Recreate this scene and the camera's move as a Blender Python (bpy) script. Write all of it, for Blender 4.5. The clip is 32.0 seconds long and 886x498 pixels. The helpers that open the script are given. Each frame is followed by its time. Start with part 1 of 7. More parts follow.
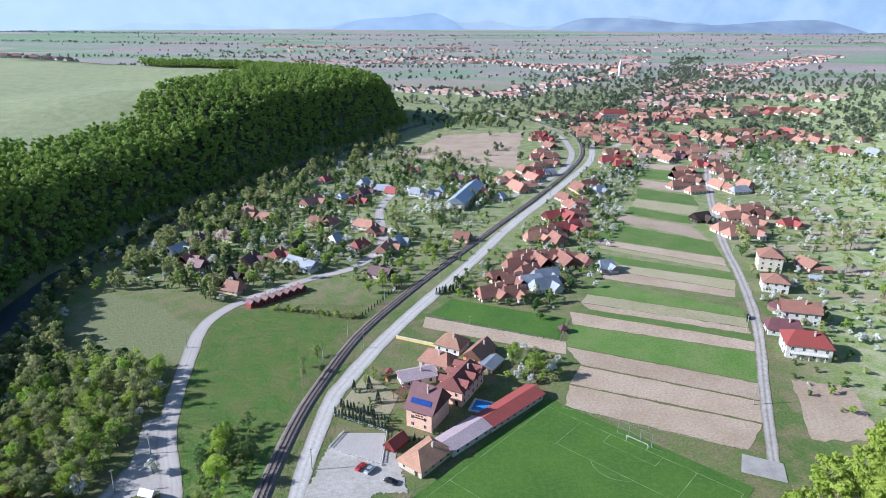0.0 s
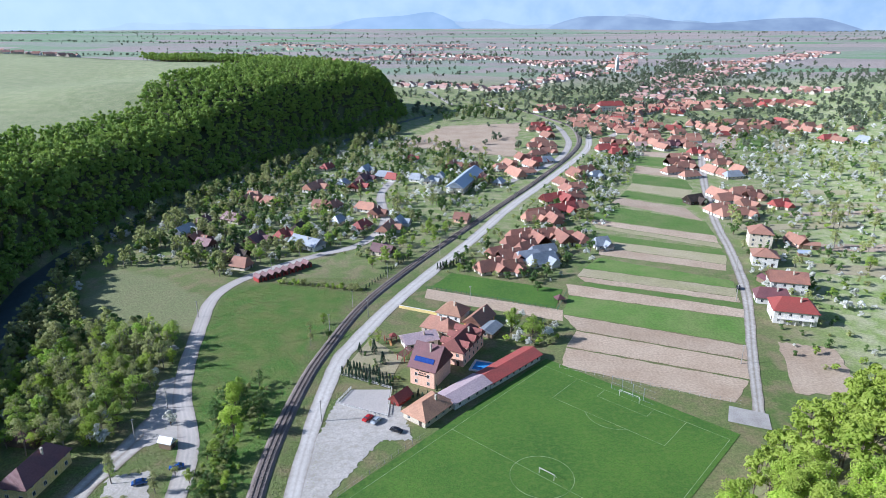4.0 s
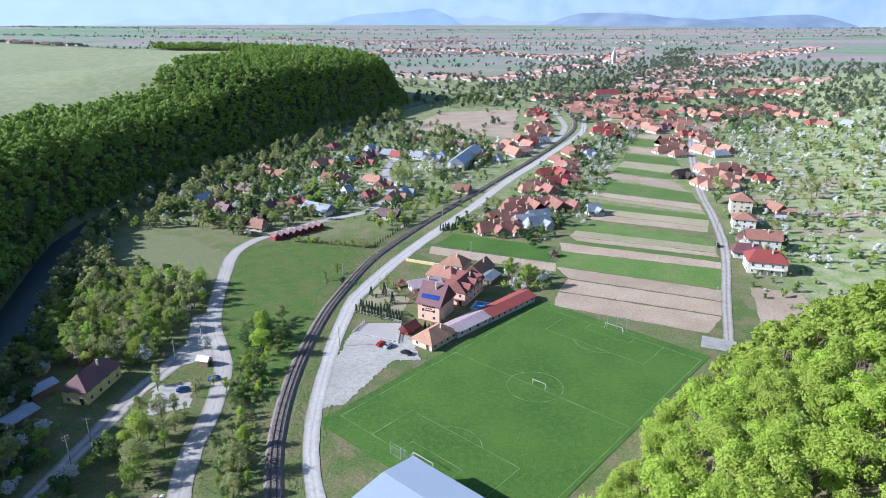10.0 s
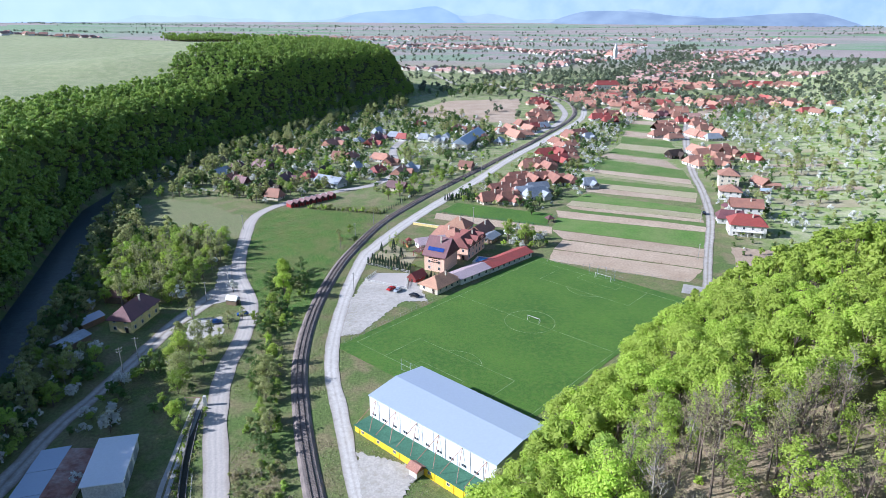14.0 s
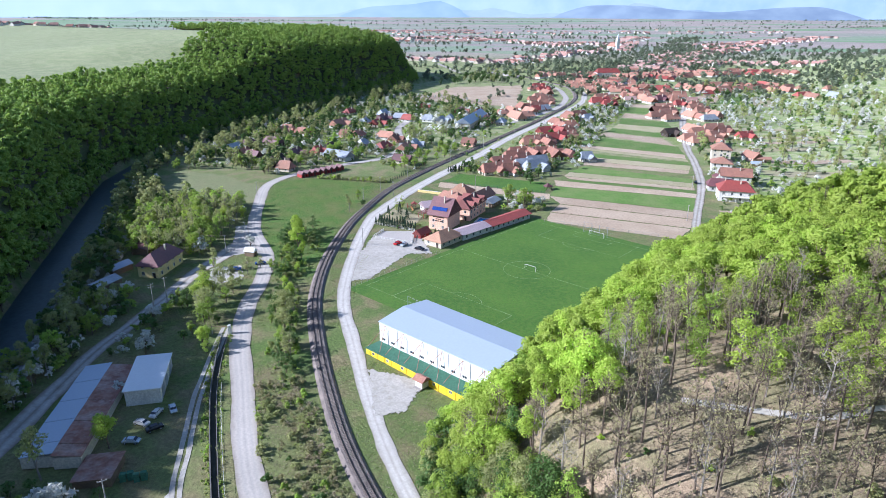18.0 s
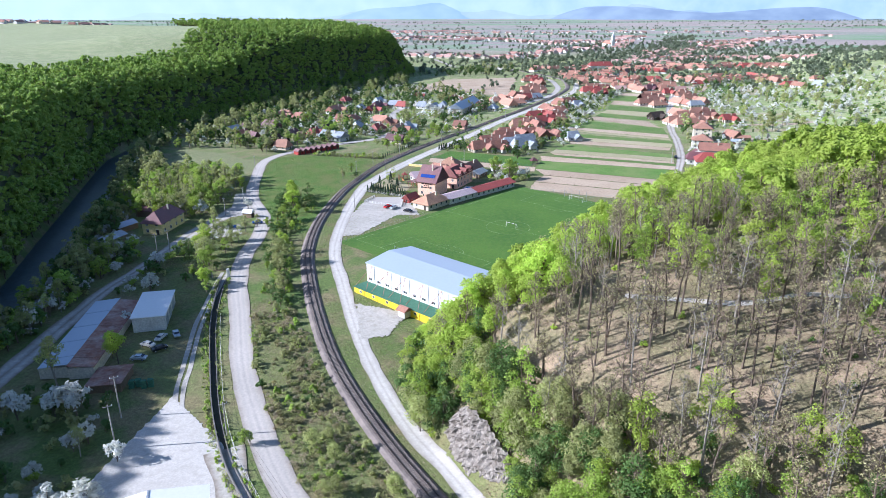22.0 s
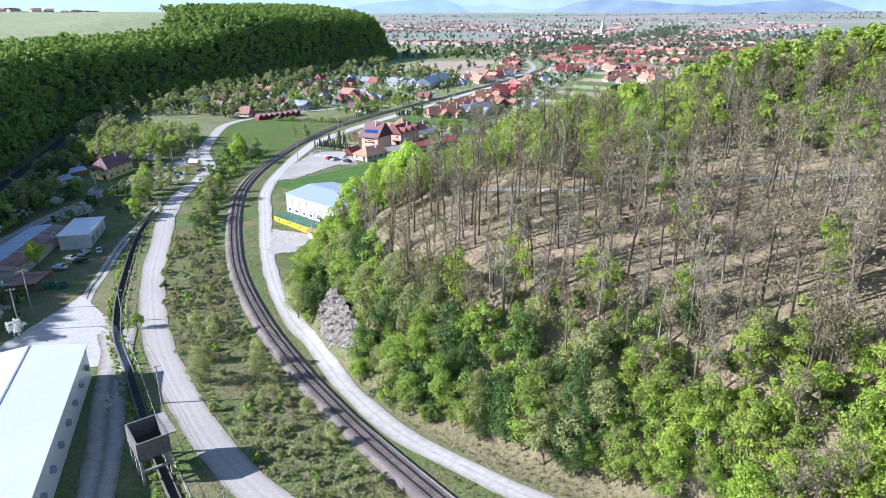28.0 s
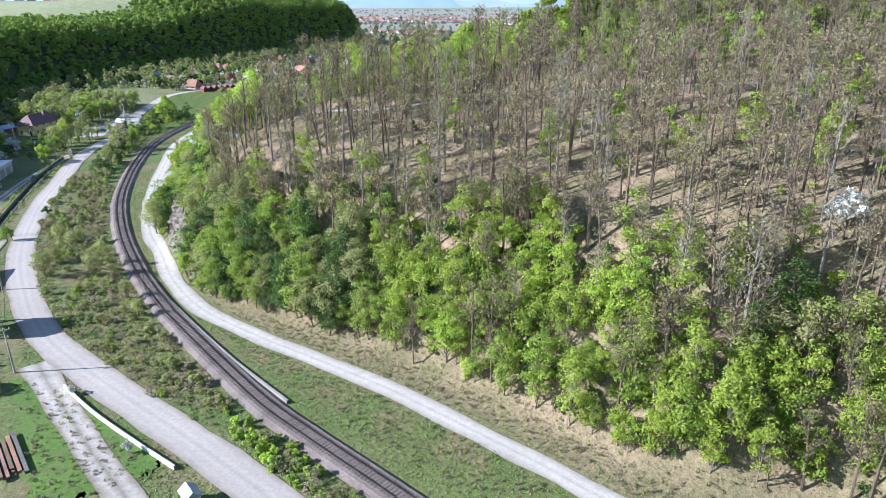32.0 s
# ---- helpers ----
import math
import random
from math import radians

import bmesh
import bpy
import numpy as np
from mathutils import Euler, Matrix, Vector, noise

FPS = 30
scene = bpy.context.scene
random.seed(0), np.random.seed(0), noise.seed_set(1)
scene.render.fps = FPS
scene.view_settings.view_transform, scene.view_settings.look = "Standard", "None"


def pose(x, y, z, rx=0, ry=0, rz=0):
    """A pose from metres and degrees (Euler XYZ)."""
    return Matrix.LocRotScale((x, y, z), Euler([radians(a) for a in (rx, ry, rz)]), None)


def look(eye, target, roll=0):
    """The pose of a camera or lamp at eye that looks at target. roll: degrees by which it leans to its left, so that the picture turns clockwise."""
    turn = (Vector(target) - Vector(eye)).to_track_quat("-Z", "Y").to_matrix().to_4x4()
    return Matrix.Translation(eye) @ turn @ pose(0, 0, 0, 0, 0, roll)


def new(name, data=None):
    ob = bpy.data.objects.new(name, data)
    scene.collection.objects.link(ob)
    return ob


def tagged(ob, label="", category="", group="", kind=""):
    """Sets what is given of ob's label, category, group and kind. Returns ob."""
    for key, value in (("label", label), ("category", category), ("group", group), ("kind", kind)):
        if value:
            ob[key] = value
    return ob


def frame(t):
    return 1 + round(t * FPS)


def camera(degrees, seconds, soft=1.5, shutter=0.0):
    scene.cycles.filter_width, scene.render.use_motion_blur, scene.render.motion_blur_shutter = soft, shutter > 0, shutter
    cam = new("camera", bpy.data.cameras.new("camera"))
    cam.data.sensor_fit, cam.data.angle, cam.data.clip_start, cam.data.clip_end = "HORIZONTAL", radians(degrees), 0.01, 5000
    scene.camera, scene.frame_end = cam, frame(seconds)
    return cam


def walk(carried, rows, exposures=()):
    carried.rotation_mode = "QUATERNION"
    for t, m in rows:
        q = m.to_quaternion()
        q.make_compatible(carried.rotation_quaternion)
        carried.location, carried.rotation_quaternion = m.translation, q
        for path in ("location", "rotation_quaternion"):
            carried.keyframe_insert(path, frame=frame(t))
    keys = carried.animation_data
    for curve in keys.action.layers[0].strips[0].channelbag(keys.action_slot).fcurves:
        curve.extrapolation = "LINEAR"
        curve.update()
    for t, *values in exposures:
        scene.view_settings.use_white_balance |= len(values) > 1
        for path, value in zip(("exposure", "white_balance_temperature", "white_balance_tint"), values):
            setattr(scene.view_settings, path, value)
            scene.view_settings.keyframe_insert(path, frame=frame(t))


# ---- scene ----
cam = camera(67.74, 32.0, 0.5)
PATH = [
    (0, (0.02, 0.01, 132.89), (0.01, 94.11, 99.07), 0.20),
    (1, (-0.10, -3.57, 130.61), (-0.05, 90.58, 96.91), 0.09),
    (2, (-0.51, -7.02, 128.67), (-0.34, 87.11, 94.92), 0.07),
    (3, (-0.71, -10.90, 127.10), (-0.50, 83.19, 93.24), 0.06),
    (3.5, (-0.82, -12.80, 126.05), (-0.64, 81.32, 92.26), -0.01),
    (5.5, (-1.59, -20.84, 122.62), (-1.34, 73.25, 88.76), 0.02),
    (6, (-1.82, -23.03, 121.83), (-1.51, 71.05, 87.92), 0.01),
    (7, (-2.33, -27.63, 120.36), (-1.94, 66.44, 86.44), 0.05),
    (8, (-2.58, -33.15, 119.07), (-2.17, 60.89, 85.06), 0.12),
    (9, (-2.47, -39.59, 117.32), (-2.11, 54.45, 83.32), -0.01),
    (10, (-3.29, -46.51, 115.63), (-2.87, 47.51, 81.58), 0.13),
    (11, (-3.32, -53.72, 113.42), (-3.13, 40.29, 79.33), 0.06),
    (12, (-3.46, -61.13, 111.48), (-3.37, 32.85, 77.33), 0.06),
    (13, (-3.45, -69.50, 109.75), (-3.47, 24.47, 75.54), 0.18),
    (14, (-3.94, -76.43, 106.97), (-4.02, 17.56, 72.82), 0.27),
    (14.5, (-4.10, -79.68, 105.63), (-4.23, 14.31, 71.47), 0.24),
    (16.5, (-4.64, -91.71, 100.98), (-4.78, 2.21, 66.64), 0.39),
    (17, (-4.64, -94.27, 99.48), (-4.83, -0.34, 65.17), 0.33),
    (18, (-3.65, -99.63, 97.31), (-4.28, -5.82, 62.68), 0.20),
    (19, (-2.95, -105.83, 94.49), (-3.77, -11.99, 59.95), 0.13),
    (20, (-1.74, -111.57, 91.62), (-2.67, -17.69, 57.19), 0.13),
    (21, (0.61, -116.57, 88.78), (-0.48, -22.64, 54.47), 0.11),
    (22, (2.58, -121.30, 85.59), (1.84, -27.32, 51.43), -0.05),
    (23, (5.17, -125.32, 82.93), (4.55, -31.37, 48.68), -0.12),
    (24, (7.91, -128.81, 79.61), (7.32, -34.80, 45.52), -0.18),
    (25, (11.98, -132.11, 76.73), (11.44, -38.06, 42.75), -0.12),
    (25.5, (14.53, -132.95, 75.81), (14.01, -39.01, 41.54), -0.20),
    (27.5, (29.14, -140.38, 70.83), (27.87, -46.58, 36.17), -0.30),
    (28, (33.99, -142.45, 69.08), (32.58, -48.62, 34.51), -0.24),
    (28.5, (39.26, -144.36, 67.48), (37.79, -50.57, 32.82), -0.28),
    (29, (44.64, -146.18, 65.88), (43.19, -52.42, 31.16), -0.27),
    (29.5, (50.13, -147.96, 64.17), (48.72, -54.17, 29.51), -0.16),
    (30, (55.53, -149.97, 62.32), (54.22, -56.14, 27.78), -0.07),
    (30.5, (61.25, -152.93, 60.19), (59.90, -59.00, 25.92), -0.00),
    (31, (66.42, -156.36, 58.61), (65.09, -62.47, 24.21), -0.07),
    (31.5, (71.42, -160.18, 57.05), (70.02, -66.43, 22.27), -0.17),
    (32, (76.07, -164.23, 55.49), (74.58, -70.56, 20.52), -0.29),
]
walk(cam, [(t, look(eye, target, roll)) for t, eye, target, roll in PATH], exposures=[(0.0, 0.58, 5330, 15), (9.0, 0.66, 5300, 15), (18.0, 0.85, 5300, 17), (32.0, 1.0, 5400, 16)])
# ---- sky, sun ----
SUN_AZ, SUN_EL = 263.0, 27.5     # degrees: compass direction of the sun from +y, clockwise; height
sun_way = Vector((math.sin(radians(SUN_AZ)) * math.cos(radians(SUN_EL)), math.cos(radians(SUN_AZ)) * math.cos(radians(SUN_EL)), math.sin(radians(SUN_EL))))
world = bpy.data.worlds.new("sky")
world.use_nodes = True
scene.world = world
wn = world.node_tree.nodes
sky = wn.new("ShaderNodeTexSky")
sky.sky_type, sky.sun_disc = "NISHITA", False
sky.sun_elevation, sky.sun_rotation = radians(SUN_EL), radians(SUN_AZ)
sky.air_density, sky.dust_density, sky.ozone_density = 1.2, 0.4, 1.5
world.node_tree.links.new(sky.outputs["Color"], wn["Background"].inputs["Color"])
wn["Background"].inputs["Strength"].default_value = 0.068
lamp = bpy.data.lights.new("sun", "SUN")
lamp.energy, lamp.angle, lamp.color = 5.0, radians(0.6), (1.0, 0.93, 0.82)
sun = new("sun", lamp)
sun.matrix_world = look((-300, 0, 400), Vector((-300, 0, 400)) - sun_way)

# ---- materials ----
def nodes_of(m):
    m.use_nodes = True
    return m.node_tree.nodes, m.node_tree.links


def ramp(ns, ls, fac, stops):
    r = ns.new("ShaderNodeValToRGB")
    while len(r.color_ramp.elements) < len(stops):
        r.color_ramp.elements.new(0.5)
    for e, (p, c) in zip(r.color_ramp.elements, stops):
        e.position, e.color = p, (*c, 1)
    ls.new(fac, r.inputs["Fac"])
    return r.outputs["Color"]


def noise_tex(ns, ls, scale, detail=4, vec=None):
    n = ns.new("ShaderNodeTexNoise")
    n.inputs["Scale"].default_value, n.inputs["Detail"].default_value = scale, detail
    if vec is None:
        vec = ns.new("ShaderNodeNewGeometry").outputs["Position"]
    ls.new(vec, n.inputs["Vector"])
    return n.outputs["Fac"]


def mixed(ns, ls, fac, a, b, how="MIX"):
    mx = ns.new("ShaderNodeMix")
    mx.data_type, mx.blend_type = "RGBA", how
    for sock, v in ((mx.inputs[0], fac), (mx.inputs[6], a), (mx.inputs[7], b)):
        if isinstance(v, (int, float)):
            sock.default_value = v
        elif isinstance(v, tuple):
            sock.default_value = (*v, 1)
        else:
            ls.new(v, sock)
    return mx.outputs[2]


def surface(name, a, b, big=0.05, small=1.2, rough=0.85, c=None, bump=0.3, metal=0.0, per_object=0.0, stain=0.35, bump_scale=None, grain=0.2):
    """A worn surface: colours a and b laid over each other at two scales, with a third in patches."""
    m = bpy.data.materials.new(name)
    ns, ls = nodes_of(m)
    p = ns["Principled BSDF"]
    n1, n2 = noise_tex(ns, ls, big, 5), noise_tex(ns, ls, small, 6)
    lo, hi = 0.5 - stain * 0.5, 0.5 + stain * 0.5
    col = mixed(ns, ls, ramp(ns, ls, n1, [(max(lo, 0.02), (0, 0, 0)), (min(hi, 0.98), (1, 1, 1))]), a, b)
    fine = ramp(ns, ls, n2, [(0.3, (1 - grain, 1 - grain, 1 - grain)), (0.7, (1 + grain, 1 + grain, 1 + grain))])
    col = mixed(ns, ls, 1.0, col, fine, "MULTIPLY")
    if c is not None:
        n3 = noise_tex(ns, ls, small * 0.31, 5)
        col = mixed(ns, ls, ramp(ns, ls, n3, [(0.47, (0, 0, 0)), (0.75, (1, 1, 1))]), col, c)
    if per_object:
        inf = ns.new("ShaderNodeObjectInfo")
        v = ns.new("ShaderNodeMapRange")
        v.inputs[3].default_value, v.inputs[4].default_value = 1 - per_object, 1 + per_object
        ls.new(inf.outputs["Random"], v.inputs[0])
        hsv = ns.new("ShaderNodeHueSaturation")
        ls.new(v.outputs[0], hsv.inputs["Value"])
        ls.new(col, hsv.inputs["Color"])
        col = hsv.outputs["Color"]
    ls.new(col, p.inputs["Base Color"])
    p.inputs["Roughness"].default_value, p.inputs["Metallic"].default_value = rough, metal
    if bump:
        bp = ns.new("ShaderNodeBump")
        bp.inputs["Strength"].default_value, bp.inputs["Distance"].default_value = bump, 0.2
        ls.new(noise_tex(ns, ls, bump_scale or small * 2.3, 6), bp.inputs["Height"])
        ls.new(bp.outputs[0], p.inputs["Normal"])
    return m


def foliage(name, a, b, glow=0.35, dry=None):
    """Leaves: each one its own green, some light passing through."""
    m = bpy.data.materials.new(name)
    ns, ls = nodes_of(m)
    p = ns["Principled BSDF"]
    g = ns.new("ShaderNodeNewGeometry")
    inf = ns.new("ShaderNodeObjectInfo")
    col = mixed(ns, ls, g.outputs["Random Per Island"], a, b)
    v = ns.new("ShaderNodeMapRange")
    v.inputs[3].default_value, v.inputs[4].default_value = 0.75, 1.3
    ls.new(inf.outputs["Random"], v.inputs[0])
    hsv = ns.new("ShaderNodeHueSaturation")
    ls.new(v.outputs[0], hsv.inputs["Value"])
    ls.new(col, hsv.inputs["Color"])
    col = hsv.outputs["Color"]
    col = mixed(ns, ls, ramp(ns, ls, noise_tex(ns, ls, 0.06, 3), [(0.4, (0, 0, 0)), (0.65, (1, 1, 1))]), col, dry or tuple(x * 0.8 for x in b))
    ls.new(col, p.inputs["Base Color"])
    p.inputs["Roughness"].default_value = 0.65
    tr = ns.new("ShaderNodeBsdfTranslucent")
    ls.new(col, tr.inputs["Color"])
    mx = ns.new("ShaderNodeMixShader")
    mx.inputs[0].default_value = glow
    ls.new(p.outputs[0], mx.inputs[1])
    ls.new(tr.outputs[0], mx.inputs[2])
    ls.new(mx.outputs[0], ns["Material Output"].inputs["Surface"])
    return m


def roofing(name, a, b, scale=6.0, rough=0.75):
    """Tiles in courses, weathered in patches."""
    m = surface(name, a, b, 0.25, 2.5, rough, bump=0.0, per_object=0.22)
    ns, ls = m.node_tree.nodes, m.node_tree.links
    tc = ns.new("ShaderNodeNewGeometry")
    w = ns.new("ShaderNodeTexWave")
    w.bands_direction = "Z"
    w.inputs["Scale"].default_value, w.inputs["Distortion"].default_value = scale * 0.32, 0.4
    ls.new(tc.outputs["Position"], w.inputs["Vector"])
    bp = ns.new("ShaderNodeBump")
    bp.inputs["Strength"].default_value, bp.inputs["Distance"].default_value = 0.6, 0.05
    ls.new(w.outputs["Fac"], bp.inputs["Height"])
    ls.new(bp.outputs[0], ns["Principled BSDF"].inputs["Normal"])
    return m


M = {
    "pitch": surface("pitch_grass", (0.05, 0.13, 0.011), (0.08, 0.175, 0.016), 0.05, 2.0, 0.9, (0.105, 0.18, 0.024), bump=0.6, grain=0.3),
    "lawn": surface("meadow_grass", (0.075, 0.17, 0.02), (0.12, 0.20, 0.032), 0.045, 1.6, 0.9, (0.12, 0.15, 0.05), bump=0.6),
    "soil": surface("ploughed_soil", (0.38, 0.285, 0.20), (0.46, 0.365, 0.27), 0.05, 1.1, 0.95, bump=0.7, per_object=0.14),
    "tan": surface("dry_stubble", (0.42, 0.36, 0.24), (0.34, 0.32, 0.17), 0.05, 1.3, 0.95, bump=0.6, per_object=0.12),
    "strip": surface("grass_strip", (0.10, 0.20, 0.03), (0.16, 0.22, 0.06), 0.07, 1.2, 0.92, bump=0.6, per_object=0.15),
    "gravel": surface("pale_gravel", (0.50, 0.47, 0.43), (0.40, 0.375, 0.335), 0.09, 1.7, 0.95, (0.36, 0.33, 0.28), bump=0.3, grain=0.16),
    "dust": surface("white_limestone_dust", (0.56, 0.535, 0.50), (0.50, 0.475, 0.44), 0.09, 2.5, 0.95, (0.44, 0.41, 0.37), bump=0.2, grain=0.12),
    "asphalt": surface("worn_asphalt", (0.42, 0.39, 0.36), (0.49, 0.455, 0.42), 0.05, 1.9, 0.9, bump=0.1, grain=0.10),
    "ballast": surface("rail_ballast", (0.165, 0.14, 0.13), (0.25, 0.21, 0.19), 0.3, 3.0, 0.95, bump=0.9),
    "steel": surface("rail_steel", (0.05, 0.04, 0.036), (0.085, 0.07, 0.06), 0.3, 3, 0.45, metal=0.7, bump=0.1),
    "sleeper": surface("old_oak_sleeper", (0.14, 0.115, 0.10), (0.22, 0.18, 0.155), 0.4, 5, 0.9, per_object=0.25, bump=0.4),
    "concrete": surface("weathered_concrete", (0.42, 0.40, 0.37), (0.30, 0.28, 0.26), 0.2, 2.5, 0.9, per_object=0.08, bump=0.3),
    "plaster": surface("cream_plaster", (0.60, 0.54, 0.44), (0.52, 0.46, 0.37), 0.3, 2.0, 0.9, per_object=0.12, bump=0.15),
    "white": surface("white_render", (0.70, 0.69, 0.66), (0.60, 0.58, 0.55), 0.3, 2.0, 0.85, per_object=0.06, bump=0.12),
    "yellow": surface("yellow_plaster", (0.72, 0.58, 0.22), (0.66, 0.54, 0.26), 0.3, 2, 0.9, bump=0.15),
    "yellow_metal": surface("bright_yellow_panel", (0.83, 0.58, 0.02), (0.76, 0.52, 0.03), 0.3, 2, 0.5, bump=0.05),
    "pink": surface("salmon_plaster", (0.78, 0.49, 0.36), (0.72, 0.46, 0.35), 0.3, 2, 0.9, bump=0.12),
    "orange_wall": surface("orange_plaster", (0.75, 0.33, 0.10), (0.70, 0.36, 0.15), 0.3, 2, 0.9, bump=0.12),
    "tile_orange": roofing("orange_clay_tiles", (0.42, 0.21, 0.145), (0.33, 0.18, 0.13)),
    "tile_brown": roofing("brown_clay_tiles", (0.34, 0.16, 0.11), (0.25, 0.125, 0.095)),
    "tile_red": roofing("red_metal_tiles", (0.35, 0.075, 0.062), (0.28, 0.075, 0.062), rough=0.6),
    "tile_wine": roofing("wine_red_tiles", (0.27, 0.09, 0.075), (0.20, 0.075, 0.065)),
    "tile_maroon": roofing("maroon_metal_tiles", (0.165, 0.07, 0.075), (0.13, 0.06, 0.066), rough=0.5),
    "metal_grey": surface("grey_sheet_metal", (0.40, 0.43, 0.47), (0.30, 0.33, 0.37), 0.2, 2, 0.45, metal=0.25, per_object=0.15, bump=0.05),
    "metal_white": surface("white_sheet_metal", (0.80, 0.81, 0.83), (0.77, 0.785, 0.81), 0.06, 1.5, 0.4, grain=0.03, bump=0.03),
    "rust": surface("rusted_sheet", (0.30, 0.13, 0.085), (0.42, 0.30, 0.25), 0.35, 1.3, 0.7, (0.20, 0.075, 0.05), bump=0.2),
    "dark_wood": surface("dark_wood", (0.045, 0.032, 0.026), (0.075, 0.052, 0.04), 0.5, 4, 0.8, bump=0.2),
    "wood": surface("grey_brown_wood", (0.24, 0.17, 0.11), (0.17, 0.125, 0.085), 0.5, 4, 0.85, per_object=0.2, bump=0.3),
    "bark": surface("bark", (0.13, 0.098, 0.074), (0.20, 0.155, 0.118), 0.4, 5, 0.95, per_object=0.25, bump=0.6),
    "bark_pale": surface("pale_bark", (0.30, 0.27, 0.235), (0.22, 0.195, 0.165), 0.4, 4, 0.95, per_object=0.2, bump=0.5),
    "glass": surface("window_glass", (0.035, 0.045, 0.06), (0.05, 0.06, 0.075), 0.5, 2, 0.12, bump=0),
    "rock": surface("limestone_rock", (0.30, 0.27, 0.24), (0.21, 0.185, 0.16), 0.3, 1.4, 0.95, (0.15, 0.125, 0.10), bump=1.0, grain=0.35),
    "green_felt": surface("green_roof_felt", (0.045, 0.14, 0.085), (0.06, 0.16, 0.10), 0.2, 2, 0.85, bump=0.1),
    "paint_line": surface("chalk_line", (0.40, 0.48, 0.28), (0.09, 0.17, 0.04), 0.25, 1.2, 0.9, bump=0),
    "car_red": surface("red_car_paint", (0.45, 0.02, 0.02), (0.42, 0.02, 0.02), 0.3, 2, 0.25, bump=0),
    "car_silver": surface("silver_car_paint", (0.55, 0.60, 0.66), (0.52, 0.57, 0.62), 0.3, 2, 0.25, metal=0.4, bump=0),
    "car_black": surface("black_car_paint", (0.018, 0.019, 0.022), (0.02, 0.02, 0.024), 0.3, 2, 0.2, bump=0),
    "car_blue": surface("blue_car_paint", (0.03, 0.10, 0.32), (0.03, 0.09, 0.3), 0.3, 2, 0.25, bump=0),
    "rubber": surface("tyre_rubber", (0.02, 0.02, 0.02), (0.03, 0.03, 0.03), 1, 5, 0.9, bump=0),
    "tile_tan": roofing("tan_clay_tiles", (0.42, 0.24, 0.15), (0.34, 0.19, 0.125)),
    "metal_mauve": surface("mauve_sheet_metal", (0.50, 0.40, 0.42), (0.44, 0.35, 0.38), 0.2, 2, 0.5, bump=0.05),
    "roof_blue": surface("pale_blue_sheet", (0.43, 0.50, 0.60), (0.415, 0.485, 0.59), 0.05, 1.5, 0.4, metal=0.1, grain=0.03, bump=0.03),
    "red_wood": surface("red_painted_wood", (0.36, 0.04, 0.035), (0.28, 0.04, 0.035), 0.4, 3, 0.7, bump=0.1),
    "solar": surface("solar_glass", (0.02, 0.05, 0.22), (0.03, 0.07, 0.28), 0.5, 2, 0.15, bump=0),
    "pool_water": surface("pool_water", (0.05, 0.25, 0.60), (0.08, 0.32, 0.66), 0.3, 1, 0.1, bump=0.1),
    "mud": surface("dark_mud", (0.045, 0.045, 0.03), (0.075, 0.07, 0.048), 0.3, 2, 0.95, bump=0.3),
    "concrete_dark": surface("stained_concrete", (0.13, 0.125, 0.12), (0.19, 0.18, 0.17), 0.25, 2, 0.9, bump=0.3),
    "leaf_spring": foliage("spring_leaves", (0.34, 0.49, 0.05), (0.53, 0.65, 0.11), 0.5),
    "leaf_mid": foliage("fresh_leaves", (0.26, 0.41, 0.055), (0.42, 0.54, 0.10), 0.48),
    "leaf_dark": foliage("dark_leaves", (0.07, 0.15, 0.03), (0.13, 0.22, 0.05), 0.35),
    "leaf_grey": foliage("grey_green_leaves", (0.33, 0.39, 0.12), (0.46, 0.48, 0.20), 0.45),
    "leaf_bud": foliage("budding_twigs", (0.29, 0.26, 0.13), (0.41, 0.38, 0.19), 0.42),
    "leaf_hill": foliage("hill_wood_leaves", (0.20, 0.34, 0.055), (0.40, 0.54, 0.10), 0.4),
    "grass_blade": foliage("rough_grass", (0.17, 0.25, 0.06), (0.28, 0.34, 0.11), 0.45, (0.30, 0.31, 0.13)),
    "dry_blade": foliage("dry_grass", (0.34, 0.29, 0.19), (0.46, 0.41, 0.29), 0.4, (0.36, 0.29, 0.19)),
    "litter": foliage("dead_leaves", (0.38, 0.27, 0.18), (0.52, 0.40, 0.28), 0.35, (0.30, 0.22, 0.15)),
    # far leaves: distance haze put into the colour as a greyer green
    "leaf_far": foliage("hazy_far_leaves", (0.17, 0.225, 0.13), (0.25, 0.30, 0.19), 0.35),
    # far roofs: tile colours paled and dulled to stand in for distance haze
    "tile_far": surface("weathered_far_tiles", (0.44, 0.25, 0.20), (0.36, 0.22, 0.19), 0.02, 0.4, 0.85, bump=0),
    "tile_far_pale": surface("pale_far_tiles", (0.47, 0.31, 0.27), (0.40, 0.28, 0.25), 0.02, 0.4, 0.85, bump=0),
    "blossom": foliage("white_blossom", (0.66, 0.66, 0.62), (0.78, 0.78, 0.74), 0.3, (0.55, 0.56, 0.48)),
    "conifer": foliage("conifer_needles", (0.022, 0.06, 0.03), (0.04, 0.085, 0.04), 0.15),
}


